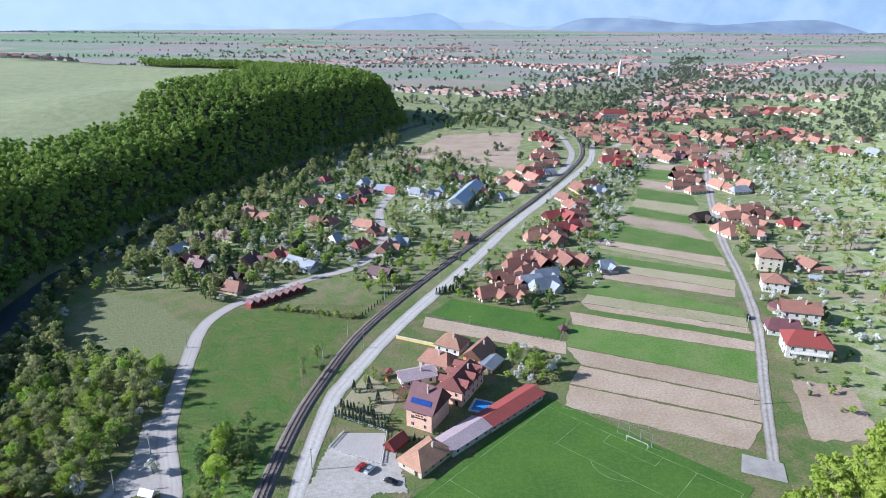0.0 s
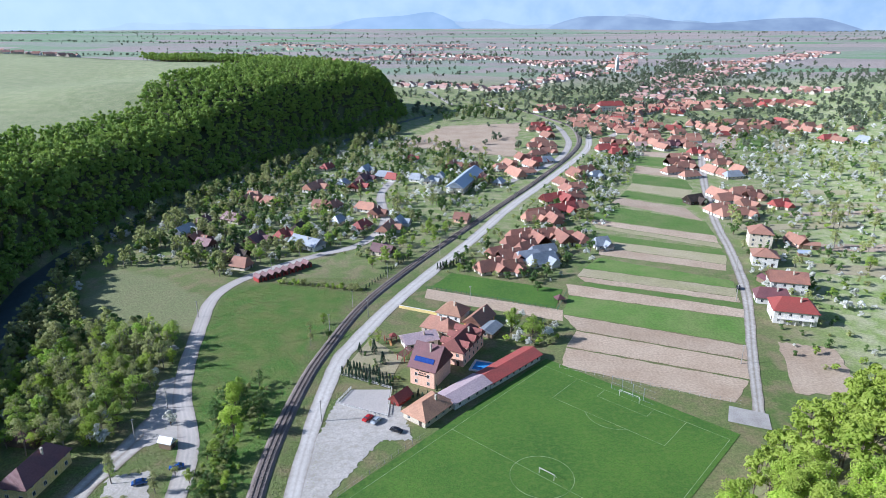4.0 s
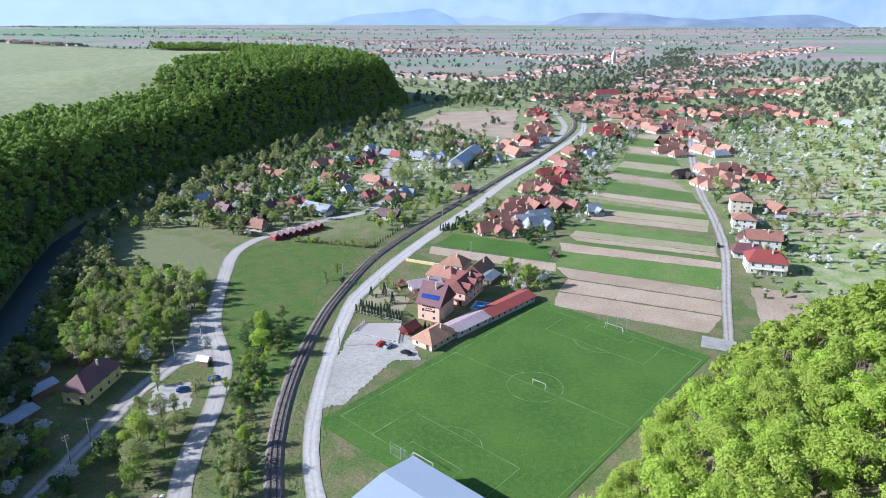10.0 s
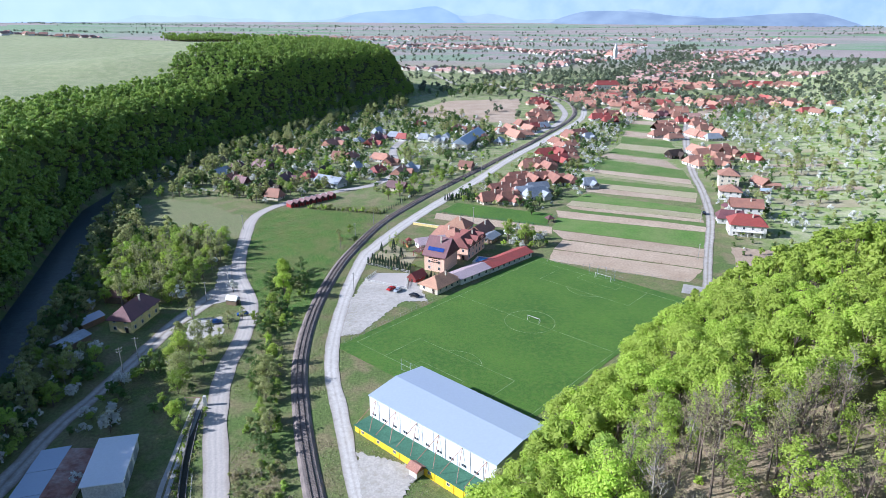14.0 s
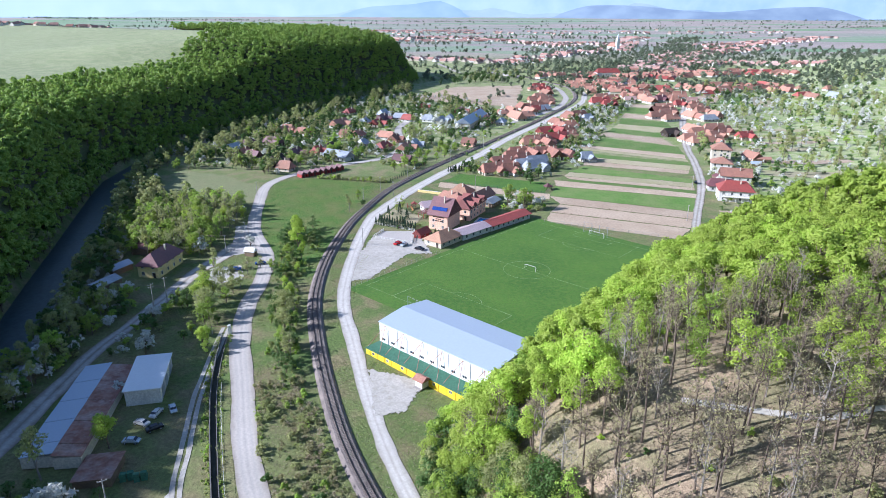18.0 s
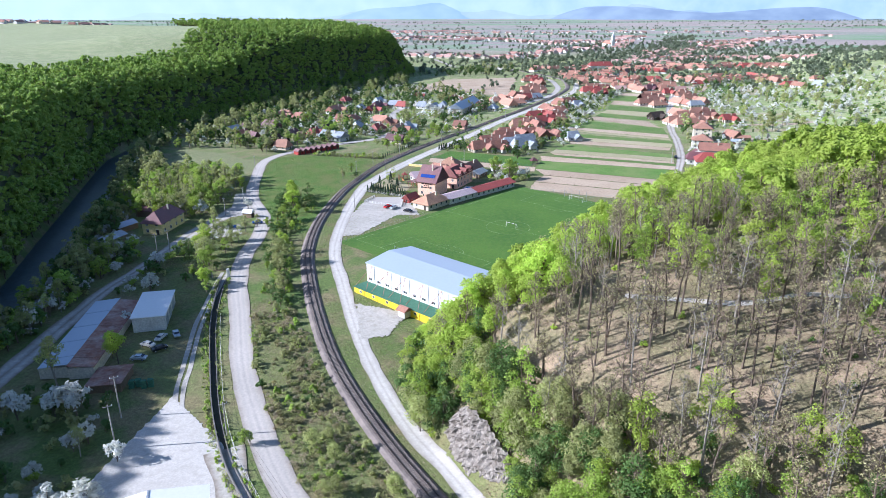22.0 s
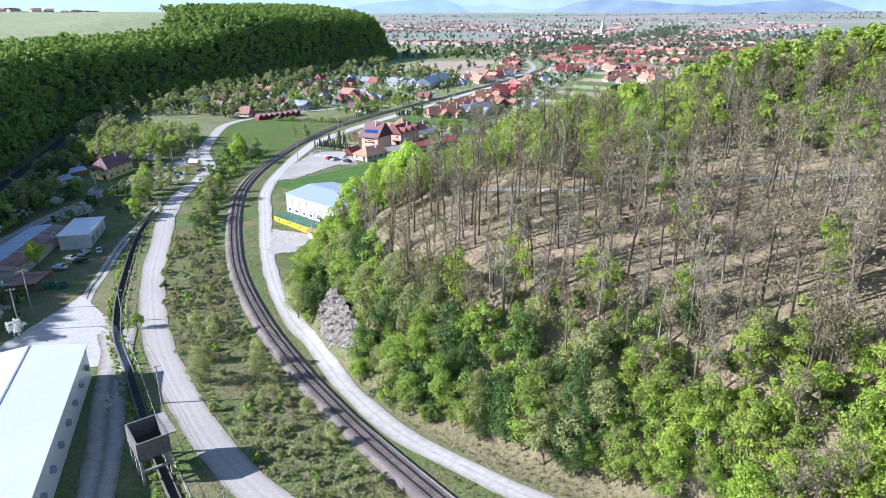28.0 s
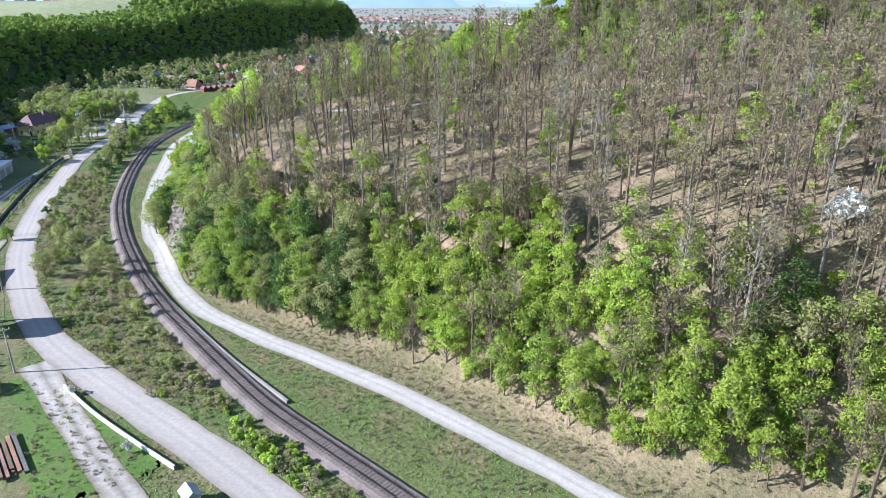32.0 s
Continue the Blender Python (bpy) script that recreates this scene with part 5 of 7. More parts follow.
LOW_SPRING = [tree_model("beech_tree", 140 + k, 15, 4.2, 3.0, "leaf_spring", 0.62, 360, "tall beech in bright spring leaf", blobs=9) for k in range(3)]
LOW_VEIL = [tree_model("young_tree", 150 + k, 13, 2.7, 0.4, "leaf_spring" if k % 2 else "leaf_mid", 0.38, 300, "slim young tree in new leaf", r0=0.1, blobs=9) for k in range(3)]
for o in LOW_SPRING + LOW_VEIL:
    o.matrix_basis = pose(400 + random.uniform(0, 60), -440, at_z(420, -440))
EDGE = [tree_model("edge_tree", 170 + k, 9.5, 3.1, 0.0, ("leaf_spring", "leaf_mid", "leaf_dark", "leaf_grey")[k], 0.20, 1600, "leafy young tree green down to the ground", r0=0.12, blobs=26) for k in range(4)]
LOW_EDGE = [tree_model("edge_tree", 180 + k, 9.5, 3.1, 0.0, ("leaf_mid", "leaf_dark", "leaf_grey")[k], 0.28, 700, "leafy young tree green down to the ground", r0=0.12, blobs=10) for k in range(3)]
SCRUB = [tree_model("scrub", 190 + k, 2.3, 1.6, 0.0, ("leaf_bud", "leaf_grey", "leaf_mid", "dry_blade")[k], 0.2, 120, "low scrub in thin spring leaf", r0=0.04, blobs=7, twigs=2, category="bush") for k in range(4)]
for o in EDGE + LOW_EDGE + SCRUB:
    o.matrix_basis = pose(400 + random.uniform(0, 60), -450, at_z(420, -450))
LOW_GREY = [tree_model("budding_tree", 240 + k, 12, 3.0, 1.2, "leaf_grey", 0.6, 260, "slender tree coming into grey-green leaf", bark="bark_pale", blobs=12) for k in range(2)]
LOW_DARK = [tree_model("garden_tree", 244 + k, 9, 3.1, 0.6, ("leaf_dark", "leaf_dark")[k], 0.62, 300, "rounded garden tree in spring leaf", blobs=13) for k in range(2)]
LOW_FRUIT = [tree_model("blossoming_tree", 248, 5.2, 2.4, 0.7, "blossom", 0.5, 210, "small fruit tree in white blossom", r0=0.1, blobs=10)]
for o in LOW_GREY + LOW_DARK + LOW_FRUIT:
    o.matrix_basis = pose(400 + random.uniform(0, 60), -480, at_z(420, -480))
PLACED = []


def scatter(models, poly, n, lo, hi, group, room=0.0, gap=3.0, test=None, far=430):
    """Plants n of the models at free places inside a polygon; those far up the valley become one mass."""
    p = np.array(poly, float)
    done, away = 0, []
    for _ in range(n * 12):
        if done >= n:
            break
        x, y = np.random.uniform(p.min(0), p.max(0))
        inside = False
        for (ax, ay), (bx, by) in zip(p, np.roll(p, -1, 0)):
            if (ay > y) != (by > y) and x < (bx - ax) * (y - ay) / (by - ay) + ax:
                inside = not inside
        if not inside or not free(x, y, room) or (test and not test(x, y)) or any((x - u) ** 2 + (y - v) ** 2 < gap * gap for u, v in PLACED[-400:]):
            continue
        PLACED.append((x, y))
        done += 1
        if y > far:
            away.append((x, y))
        else:
            plant(random.choice(models), x, y, random.uniform(lo, hi), group)
    if away:
        massed("far_" + group.split()[-1], LOW_FRUIT if models[0] in FRUIT else LOW_GREY[:1] + LOW_DARK, np.array(away), lo, hi, "distant " + group + " up the valley", n)


def lattice(poly, gap, seed, test):
    """Jittered places gap apart inside a polygon that pass a test of (x, y, depth into the hill)."""
    r = np.random.RandomState(seed)
    p = np.array(poly, float)
    gx, gy = np.meshgrid(np.arange(p[:, 0].min(), p[:, 0].max(), gap), np.arange(p[:, 1].min(), p[:, 1].max(), gap))
    q = np.stack([gx.ravel(), gy.ravel()], 1) + r.uniform(-0.45, 0.45, (gx.size, 2)) * gap
    inside = np.zeros(len(q), bool)
    for (ax, ay), (bx, by) in zip(p, np.roll(p, -1, 0)):
        if ay != by:
            inside ^= ((ay > q[:, 1]) != (by > q[:, 1])) & (q[:, 0] < (bx - ax) * (q[:, 1] - ay) / (by - ay) + ax)
    d, s_ = line_dist(q[:, 0], q[:, 1], FOOT_S)
    d = np.where(s_ > 0, d, -d)
    return q[inside & test(q[:, 0], q[:, 1], d)]


def wood_of(name, models, spots, lo, hi, group, label, near, most=290, seed=1, low=None):
    """The trees nearest to a place stand singly; the rest are one mass."""
    order = np.argsort(np.hypot(*(spots - near).T))
    for x, y in spots[order[:most]]:
        plant(random.choice(models), float(x), float(y), random.uniform(lo, hi), group)
    if len(spots) > most:
        massed(name, low or models, spots[order[most:]], lo, hi, label, seed)


# the wood on the eastern hill
HILL = [(330, -200), (150, -110), (106, -90), (61, -57), (30, -37), (8, -8), (1, 10), (1, 25), (8, 38), (30, 72), (60, 110), (96, 146), (141, 173), (241, 217), (331, 255), (420, 250), (420, -200)]
HILL_PATH = [(39.5, 5), (41.7, 3.8), (50, 0), (58, -3), (65, -3.5), (72.6, -2.8), (84.7, -6.8), (98, -10), (120, -16), (150, -26)]


def above_path(x, y):
    """Metres beyond the footpath across the hill."""
    return y - np.interp(x, [p[0] for p in HILL_PATH], [p[1] for p in HILL_PATH])


leafy = lattice(HILL, 6.0, 2, lambda x, y, d: (d > 1) & (x < 260) & (above_path(x, y) > 27 + 0.10 * x))
wood_of("hill_beeches", SPRING + SPRING + MID[:1] + VEIL[1:2], leafy, 0.82, 1.2, "leafy trees of the hill wood", "dense beech wood in bright spring leaf", (60, 80), 160, low=LOW_SPRING)
flank = lattice(HILL, 4.8, 35, lambda x, y, d: (d > 1) & (d < 27) & (y > 5) & (x < 60) & (above_path(x, y) <= 27 + 0.10 * x))
wood_of("hill_flank_wood", SPRING + SPRING + MID[:1] + EDGE[:2], flank, 0.72, 1.08, "leafy trees of the hill wood", "dense leafy wood on the flank above the sports hall", (5, 25), 60, low=LOW_SPRING + LOW_EDGE[:1], seed=36)
belt_wood = lattice(HILL, 4.8, 12, lambda x, y, d: (d > 25) & (x < 200) & (above_path(x, y) > 3.5) & (above_path(x, y) <= 29 + 0.10 * x) & (d < 150))
wood_of("hill_mixed_wood", BARE + VEIL + VEIL[1:2], belt_wood, 0.85, 1.22, "thinly leaved trees of the hill wood", "wood of thin trunks just coming into leaf", (50, 15), 90, low=BARE + VEIL[:1] + LOW_VEIL[:2])
bare = lattice(HILL, 4.9, 3, lambda x, y, d: (d > 10) & (d < 150) & (above_path(x, y) < -2.5) & (x < 200))
wood_of("hill_bare_wood", BARE, bare, 0.82, 1.2, "bare trees of the hill wood", "leafless forest of thin trunks over brown litter", (60, -20), 110)
thin = lattice(HILL, 10.0, 33, lambda x, y, d: (d > 28) & (d < 150) & (above_path(x, y) < 2) & (x < 200) & (np.sin(x * 0.11) + np.sin(y * 0.13 + 1) > -0.2 - 0.01 * (x - 60)))
massed("hill_green_veil", VEIL[:2] + LOW_VEIL, thin, 0.6, 1.1, "scattered young trees in thin leaf among bare trunks", 34)
FRINGE = [(124, -112), (106, -97), (82, -77), (61, -62), (45, -52), (29, -41), (21, -34), (9.5, -17.5), (1, -5.5), (-6.5, 8), (-8.5, 25), (-2, 38), (12, 51), (24, 66), (60, 66), (60, -30), (110, -55), (150, -106)]
edge = lattice(FRINGE, 2.6, 14, lambda x, y, d: (d < 9.5) & (d > np.where(x > 30, -0.5, -6)) & ~((x < 16) & (y < 0) & (y > -20.5) & (d < 5)))
wood_of("hill_fringe", EDGE[1:] + EDGE[2:] + VEIL[:1], edge[edge[:, 0] < 62], 0.45, 1.2, "leafy trees at the foot of the hill", "dense young green trees along the foot of the hill", (40, -38), 130, low=LOW_EDGE, seed=15)
wood_of("hill_fringe_bright", EDGE[:2] + VEIL + BARE[:1], edge[edge[:, 0] >= 62], 0.5, 1.15, "bright leafy trees at the foot of the hill", "dense bright green trees along the foot of the hill", (80, -60), 70, low=EDGE[:1] + VEIL[:2] + BARE[:1], seed=16)
low = lattice(HILL, 3.9, 4, lambda x, y, d: (d > 6) & (d < 14 + 4 * (x > 40)) & (y < 34) & (x < 190))
wood_of("hill_edge_trees", VEIL + EDGE[2:] + BARE[:4], low, 0.65, 1.15, "young trees on the lower slope", "young green trees along the lower slope", (55, -40), 110, low=LOW_VEIL + LOW_EDGE[1:] + BARE[:4])
shrub_low = [tree_model("undergrowth", 210 + k, 3.2, 2.0, 0.0, ("leaf_mid", "leaf_dark", "leaf_spring")[k], 0.29, 150, "green undergrowth shrub in leaf", r0=0.05, blobs=7, category="bush") for k in range(3)]
for o in shrub_low:
    o.matrix_basis = pose(400 + random.uniform(0, 60), -470, at_z(420, -470))
under = np.concatenate([lattice(FRINGE, 2.9, 71, lambda x, y, d: (d < 14) & (d > np.where(x > 30, 1.0, -6)) & ~((x < 16) & (y < 0) & (y > -20.5) & (d < 4))), lattice(HILL, 3.8, 72, lambda x, y, d: (d > 3) & (d < 18) & (x > 30) & (x < 190) & (y < -10))])
massed("hill_undergrowth", shrub_low, under, 0.5, 1.2, "dense green undergrowth at the foot of the hill", 73, "undergrowth")
scrub = lattice(HILL, 5.0, 6, lambda x, y, d: (d > 20) & (d < 90) & (y < 30) & (x < 190) & (np.sin(x * 0.31) + np.sin(y * 0.27 + x * 0.1) > 0.2))
massed("hill_scrub", BUSH + SCRUB, scrub, 0.4, 0.8, "scattered green undergrowth between bare trunks", 5)

# riverside and village
def clear_of(q, room=0.0):
    """Keeps the places that are off roads and houses."""
    ok = np.min([np.hypot(q[:, 0] - x, q[:, 1] - y) for x, y in HOUSES_AT], 0) > 7.5
    for l, d in NO_TREES:
        ok &= line_dist(q[:, 0], q[:, 1], l)[0] > d + room
    return q[ok & ~in_poly(q[:, 0], q[:, 1], MEADOW) & ~in_poly(q[:, 0], q[:, 1], [(-9, 265), (51, 240), (60, 277), (3, 300)])]


BELT = [(-132, 150), (-104, 152), (-101, 212), (-112, 232), (-150, 236), (-168, 262), (-172, 305), (-136, 300), (-106, 284), (-104, 305), (-137, 362), (-140, 412), (-112, 465), (-110, 560), (-40, 690), (-66, 810), (-130, 690), (-180, 520), (-188, 400), (-196, 300), (-180, 245), (-160, 195)]
belt = clear_of(lattice(BELT, 4.6, 23, lambda x, y, d: (y < 255) | (np.sin(x * 0.23 + 2) + np.sin(y * 0.17 + x * 0.11) > 0.15)))
wood_of("riverside_wood", GREY + GREY + MID + VEIL[:2] + EDGE[:2] + FRUIT[:1], belt, 0.6, 1.1, "riverside trees", "riverside belt of trees in mixed spring greens", (-120, 180), 170, low=LOW_GREY + LOW_GREY + LOW_EDGE[:1] + LOW_DARK + LOW_FRUIT, seed=24)
shaded = clear_of(lattice([(-122, -90), (-112, 20), (-113, 118), (-124, 112), (-138, 160), (-160, 196), (-146, 100), (-127, 40), (-130, -90)], 4.4, 25, lambda x, y, d: ~((y > 110) & (x > -134) & (y < 165))))
wood_of("shaded_wood", DARK + GREY + FRUIT + MID[:1], shaded, 0.5, 1.0, "trees of the shaded river bank", "shaded trees along the river bank", (-118, 70), 70, low=LOW_EDGE + FRUIT[:1], seed=26)
scatter(GREY + DARK + MID, [(-150, 330), (-110, 300), (-50, 330), (0, 430), (-150, 430)], 90, 0.45, 0.9, "village trees", gap=4)
homes = clear_of(lattice([(-165, 345), (-108, 300), (-36, 330), (-5, 400), (40, 470), (40, 600), (-20, 660), (-70, 690), (-120, 610), (-160, 470)], 6.8, 91, lambda x, y, d: (np.sin(x * 0.16 + 1) + np.sin(y * 0.12 + x * 0.07) > -0.35) & ~((x > -40) & (x < 6) & (y > 430) & (y < 475))), 2.0)
massed("village_wood", LOW_DARK + LOW_DARK + LOW_GREY + LOW_FRUIT + LOW_FRUIT, homes, 0.5, 0.95, "village garden trees in mixed spring greens", 92, "trees")
rows_ = clear_of(lattice([(20, 262), (60, 290), (140, 500), (215, 650), (190, 640), (120, 540), (58, 400), (0, 310)], 6.5, 93, lambda x, y, d: np.sin(x * 0.3) + np.sin(y * 0.22) > -0.4), 0.5)
massed("row_gardens", LOW_DARK + LOW_FRUIT + LOW_FRUIT + LOW_GREY[:1], rows_, 0.35, 0.8, "fruit trees and shrubs behind the railway houses", 94, "trees")
east_ = clear_of(lattice([(130, 240), (330, 260), (520, 420), (560, 800), (300, 780), (180, 400)], 12, 95, lambda x, y, d: np.sin(x * 0.08) + np.sin(y * 0.10 + x * 0.03) > -0.2), 0.5)
massed("orchards", LOW_FRUIT + LOW_FRUIT + LOW_FRUIT + LOW_GREY[:1] + LOW_DARK[1:], east_, 0.4, 1.15, "blossoming orchards on the rising land", 96, "trees")
scatter(MID + SPRING[:1], [(-20, 780), (60, 800), (140, 860), (60, 930), (0, 860)], 70, 0.7, 1.1, "riverside trees", gap=5)
scatter(FRUIT, [(-150, 330), (0, 560), (60, 560), (40, 480), (-60, 330)], 60, 0.8, 1.3, "blossoming village trees", gap=4)
scatter(FRUIT + DARK[:1], [(40, 270), (75, 300), (150, 520), (200, 620), (150, 600), (60, 400)], 80, 0.6, 1.1, "garden trees behind the houses", gap=4)
scatter(FRUIT + GREY[:1] + DARK[:1], [(170, 225), (330, 320), (420, 600), (280, 620), (190, 330)], 90, 0.5, 1.2, "blossoming orchard trees", gap=5, far=400)
scatter(DARK + MID + FRUIT, [(130, 250), (330, 240), (480, 420), (300, 420), (190, 300)], 60, 0.4, 0.8, "orchard trees", gap=5)
scatter(DARK + MID, [(-40, 300), (-20, 300), (20, 395), (0, 400)], 22, 0.5, 0.8, "village trees", gap=4)
for x, y, k, m in ((-71, 183, 0.75, MID[0]), (-69, 172, 0.9, SPRING[0]), (-66, 160, 0.8, SPRING[1]), (-68, 148, 0.75, MID[1]), (-63, 122, 0.55, EDGE[0]), (-58, 108, 0.6, MID[2]), (-57, 97, 1.15, EDGE[3]), (-55, 88, 0.9, EDGE[3]), (-62, 98, 0.5, EDGE[2]), (-54, 78, 0.6, MID[0]), (-66, 133, 0.55, EDGE[1]), (-51, 72, 0.6, GREY[2]), (-48, 56, 0.45, GREY[0]), (-50.5, 46, 0.4, EDGE[3]), (-84, 99, 1.15, EDGE[3]), (-89, 112, 1.2, EDGE[0]), (-86, 121, 1.1, EDGE[3]), (-82, 92, 0.9, EDGE[1]), (-92, 104, 0.9, EDGE[2]), (-80, 116, 0.8, EDGE[3]), (-80, 108, 0.6, MID[1]), (-77, 80, 0.62, MID[0]), (-85, 82, 0.5, DARK[0]), (-94, 138, 0.8, GREY[0]), (-80, 134, 0.6, GREY[1]), (-97, 110, 0.5, MID[2]), (-51, 238, 0.55, MID[1]), (-55, 230, 0.5, GREY[2])):
    plant(m, x, y, k, "trees between road and railway")
tall = clear_of(lattice([(-6, 6), (-8, 24), (-3, 37), (10, 49), (24, 62), (30, 58), (12, 30), (4, 10)], 4.6, 61, lambda x, y, d: x < 99))
for x, y in tall:
    plant(random.choice(SPRING + VEIL[1:2] + MID[:1]), float(x), float(y), random.uniform(0.7, 1.0), "leafy trees of the hill wood")
strip = clear_of(lattice([(-80, 190), (-74, 160), (-71, 130), (-61, 90), (-54, 60), (-45, 60), (-53, 110), (-56, 150), (-62, 190)], 2.3, 62, lambda x, y, d: np.sin(x * 0.4 + y * 0.11) + np.sin(y * 0.19) > -0.5), 0.2)
massed("verge_thicket", SCRUB[1:3] + BUSH[:2] + LOW_EDGE[1:2], strip, 0.3, 0.8, "green thicket between road and railway", 63, "scrub")
scatter(EDGE + BUSH, [(-78, 190), (-72, 160), (-70, 130), (-60, 90), (-52, 60), (-46, 60), (-54, 110), (-60, 150), (-66, 190)], 46, 0.3, 0.6, "bushes between road and railway", gap=2.6)
thicket = clear_of(lattice([(-46, 60), (-58, 58), (-47, 20), (-34, -8), (-16, -36), (2, -56), (26, -74), (56, -99), (72, -114), (80, -106), (48, -79), (20, -47), (2, -22), (-14, 4), (-30, 36)], 1.75, 27, lambda x, y, d: np.sin(x * 0.21 + 1) + np.sin(y * 0.17 + x * 0.3) > -1.1), -1.6)
massed("verge_scrub", SCRUB + SCRUB[:2] + SCRUB[3:] + BUSH[1:2], thicket, 0.28, 0.8, "grey-green scrub and brambles between road and railway", 28, "scrub")
scatter(BUSH[3:] + BUSH[:1], [(37, -73), (43, -78), (60, -93), (58, -97), (51, -93), (42, -82)], 26, 0.4, 0.75, "bright green bushes beside the railway", room=-2.5, gap=1.5)
scatter(BUSH + THORN, [(-38, -2), (-22, 14), (-42, 64), (-56, 56), (-45, 20)], 40, 0.5, 1.0, "bushes between road and railway", gap=2.2)
scatter(THORN + EDGE[3:] + BUSH[:2], [(58, -104), (0, -52), (-34, -4), (-18, 4), (14, -38), (50, -76), (66, -94)], 50, 0.3, 0.8, "bushes between road and railway", gap=2.0)

# both river banks, and shrubs in the gardens
rvs = smooth(RIVER[:14], 3.4)
rr = np.random.RandomState(44)
wy = np.gradient(rvs, axis=0)
wy /= np.linalg.norm(wy, axis=1)[:, None]
sd = np.stack([wy[:, 1], -wy[:, 0]], 1)
banks = np.concatenate([rvs + sd * (s_ * rr.uniform(lo, hi, len(rvs)))[:, None] for s_, lo, hi in ((1, 10, 17), (-1, 10, 17), (1, 14, 26), (-1, 12, 18))])
massed("river_bank_trees", LOW_DARK + LOW_EDGE + LOW_GREY + LOW_FRUIT, clear_of(banks), 0.5, 0.95, "overhanging willows and alders on the river banks", 45)
GARDEN = [tree_model("garden_shrub", 200 + k, 2.6, 1.8, 0.0, ("leaf_dark", "leaf_mid", "leaf_grey", "blossom")[k], 0.36, 95, "rounded garden shrub in leaf", r0=0.05, blobs=6, category="bush") for k in range(4)]
for o in GARDEN:
    o.matrix_basis = pose(400 + random.uniform(0, 60), -460, at_z(420, -460))
yards = lattice([(-124, -40), (-66, -40), (-72, -4), (-76, 14), (-78, 26), (-112, 16), (-106, 66), (-92, 72), (-100, 124), (-128, 118)], 4.2, 55, lambda x, y, d: ~((x > -106) & (x < -76) & (y > 16) & (y < 70)) & ~((x > -72) & (y > -30)) & (np.sin(x * 0.3) + np.sin(y * 0.21) > -0.8))
massed("yard_shrubs", GARDEN[:3] + GARDEN + FRUIT[:1], clear_of(yards, -1.0), 0.7, 1.6, "dark shrubs and blossoming bushes round the shaded yards", 56, "shrubs")
some = [lattice(poly, gap, seed, lambda x, y, d: np.sin(x * 0.13) + np.sin(y * 0.09 + x * 0.05) > -0.9) for poly, gap, seed in (([(-170, 310), (-104, 305), (-60, 330), (-20, 300), (10, 350), (60, 440), (40, 620), (-60, 640), (-150, 560)], 6.5, 51), ([(10, 262), (60, 300), (120, 420), (200, 640), (150, 640), (60, 430), (-10, 300)], 7, 52), ([(120, 190), (330, 260), (480, 620), (300, 760), (170, 340)], 9, 53))]
massed("garden_shrubs", GARDEN[:3] + GARDEN, clear_of(np.concatenate(some), -1.0), 0.6, 1.5, "shrubs and young fruit trees in the village gardens", 54, "shrubs")

# the wood on the western hill: one mass of crowns
r = np.random.RandomState(3)
pool = np.stack([r.uniform(-420, -20, 40000), r.uniform(-60, 1010, 40000)], 1)
dw, sw = line_dist(pool[:, 0], pool[:, 1], WEST)
keep = pool[((sw < 0) & (dw < wood_edge(pool[:, 0], pool[:, 1]))) | ((sw >= 0) & (dw < 5))]
depth = np.where(sw < 0, dw, 0)[((sw < 0) & (dw < wood_edge(pool[:, 0], pool[:, 1]))) | ((sw >= 0) & (dw < 5))]
grid = {}
for (x, y), q in zip(keep, depth):
    cell = 4.3 if q < 30 else 6.4
    grid.setdefault((cell, int(x / cell), int(y / cell)), (x, y))
spots = np.array(list(grid.values()))
WEST_TREES = [tree_model("leafy_tree", 90 + k, 10, 3.6, 1.0, "leaf_hill", 0.85, 150, "crown of the western wood", blobs=8, r0=0.2) for k in range(5)]
massed("hill_wood", WEST_TREES, spots, 0.75, 1.3, "dense dark broadleaf wood on the shaded western hillside", 7)
# far trees: along the river, between the streets and in the plain
far_spots = []
for line, spread, n in ((RIVER[16:], 28, 330), ([(-120, 1030), (100, 1050), (300, 1150)], 40, 120), ([(150, 800), (330, 1010), (640, 1680)], 110, 420), ([(330, 760), (700, 900), (1100, 1200)], 160, 260), ([(150, 760), (300, 1000), (420, 1200), (560, 1500)], 70, 420), ([(300, 740), (460, 800), (700, 920)], 60, 300), ([(430, 1180), (700, 1200), (1000, 1500)], 110, 300), ([(330, 1010), (300, 1300), (450, 1700)], 90, 260), ([(-500, 1500), (0, 1450), (400, 1500)], 60, 90), ([(-900, 2300), (0, 2150), (1200, 2500)], 160, 260), ([(-1500, 3200), (300, 3000), (2200, 3300)], 200, 240), ([(-1400, 1750), (-500, 1700), (300, 1760)], 14, 200), ([(-1800, 2150), (-300, 2050), (900, 2100)], 16, 240), ([(-2000, 2900), (0, 2780), (2200, 3000)], 20, 260), ([(-2300, 3700), (0, 3600), (2600, 3750)], 40, 420), ([(-900, 1350), (-300, 1300), (60, 1180)], 18, 150)):
    q = smooth(line, 3)
    far_spots.append(q[r.randint(len(q), size=n)] + r.normal(size=(n, 2)) * spread)
far_spots = np.concatenate(far_spots)
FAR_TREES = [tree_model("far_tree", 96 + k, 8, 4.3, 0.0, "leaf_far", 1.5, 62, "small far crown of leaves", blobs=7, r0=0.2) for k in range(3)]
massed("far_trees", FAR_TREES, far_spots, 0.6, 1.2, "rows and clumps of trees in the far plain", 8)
for o in WEST_TREES + FAR_TREES:
    o.matrix_basis = pose(400 + random.uniform(0, 60), -430, at_z(420, -430))
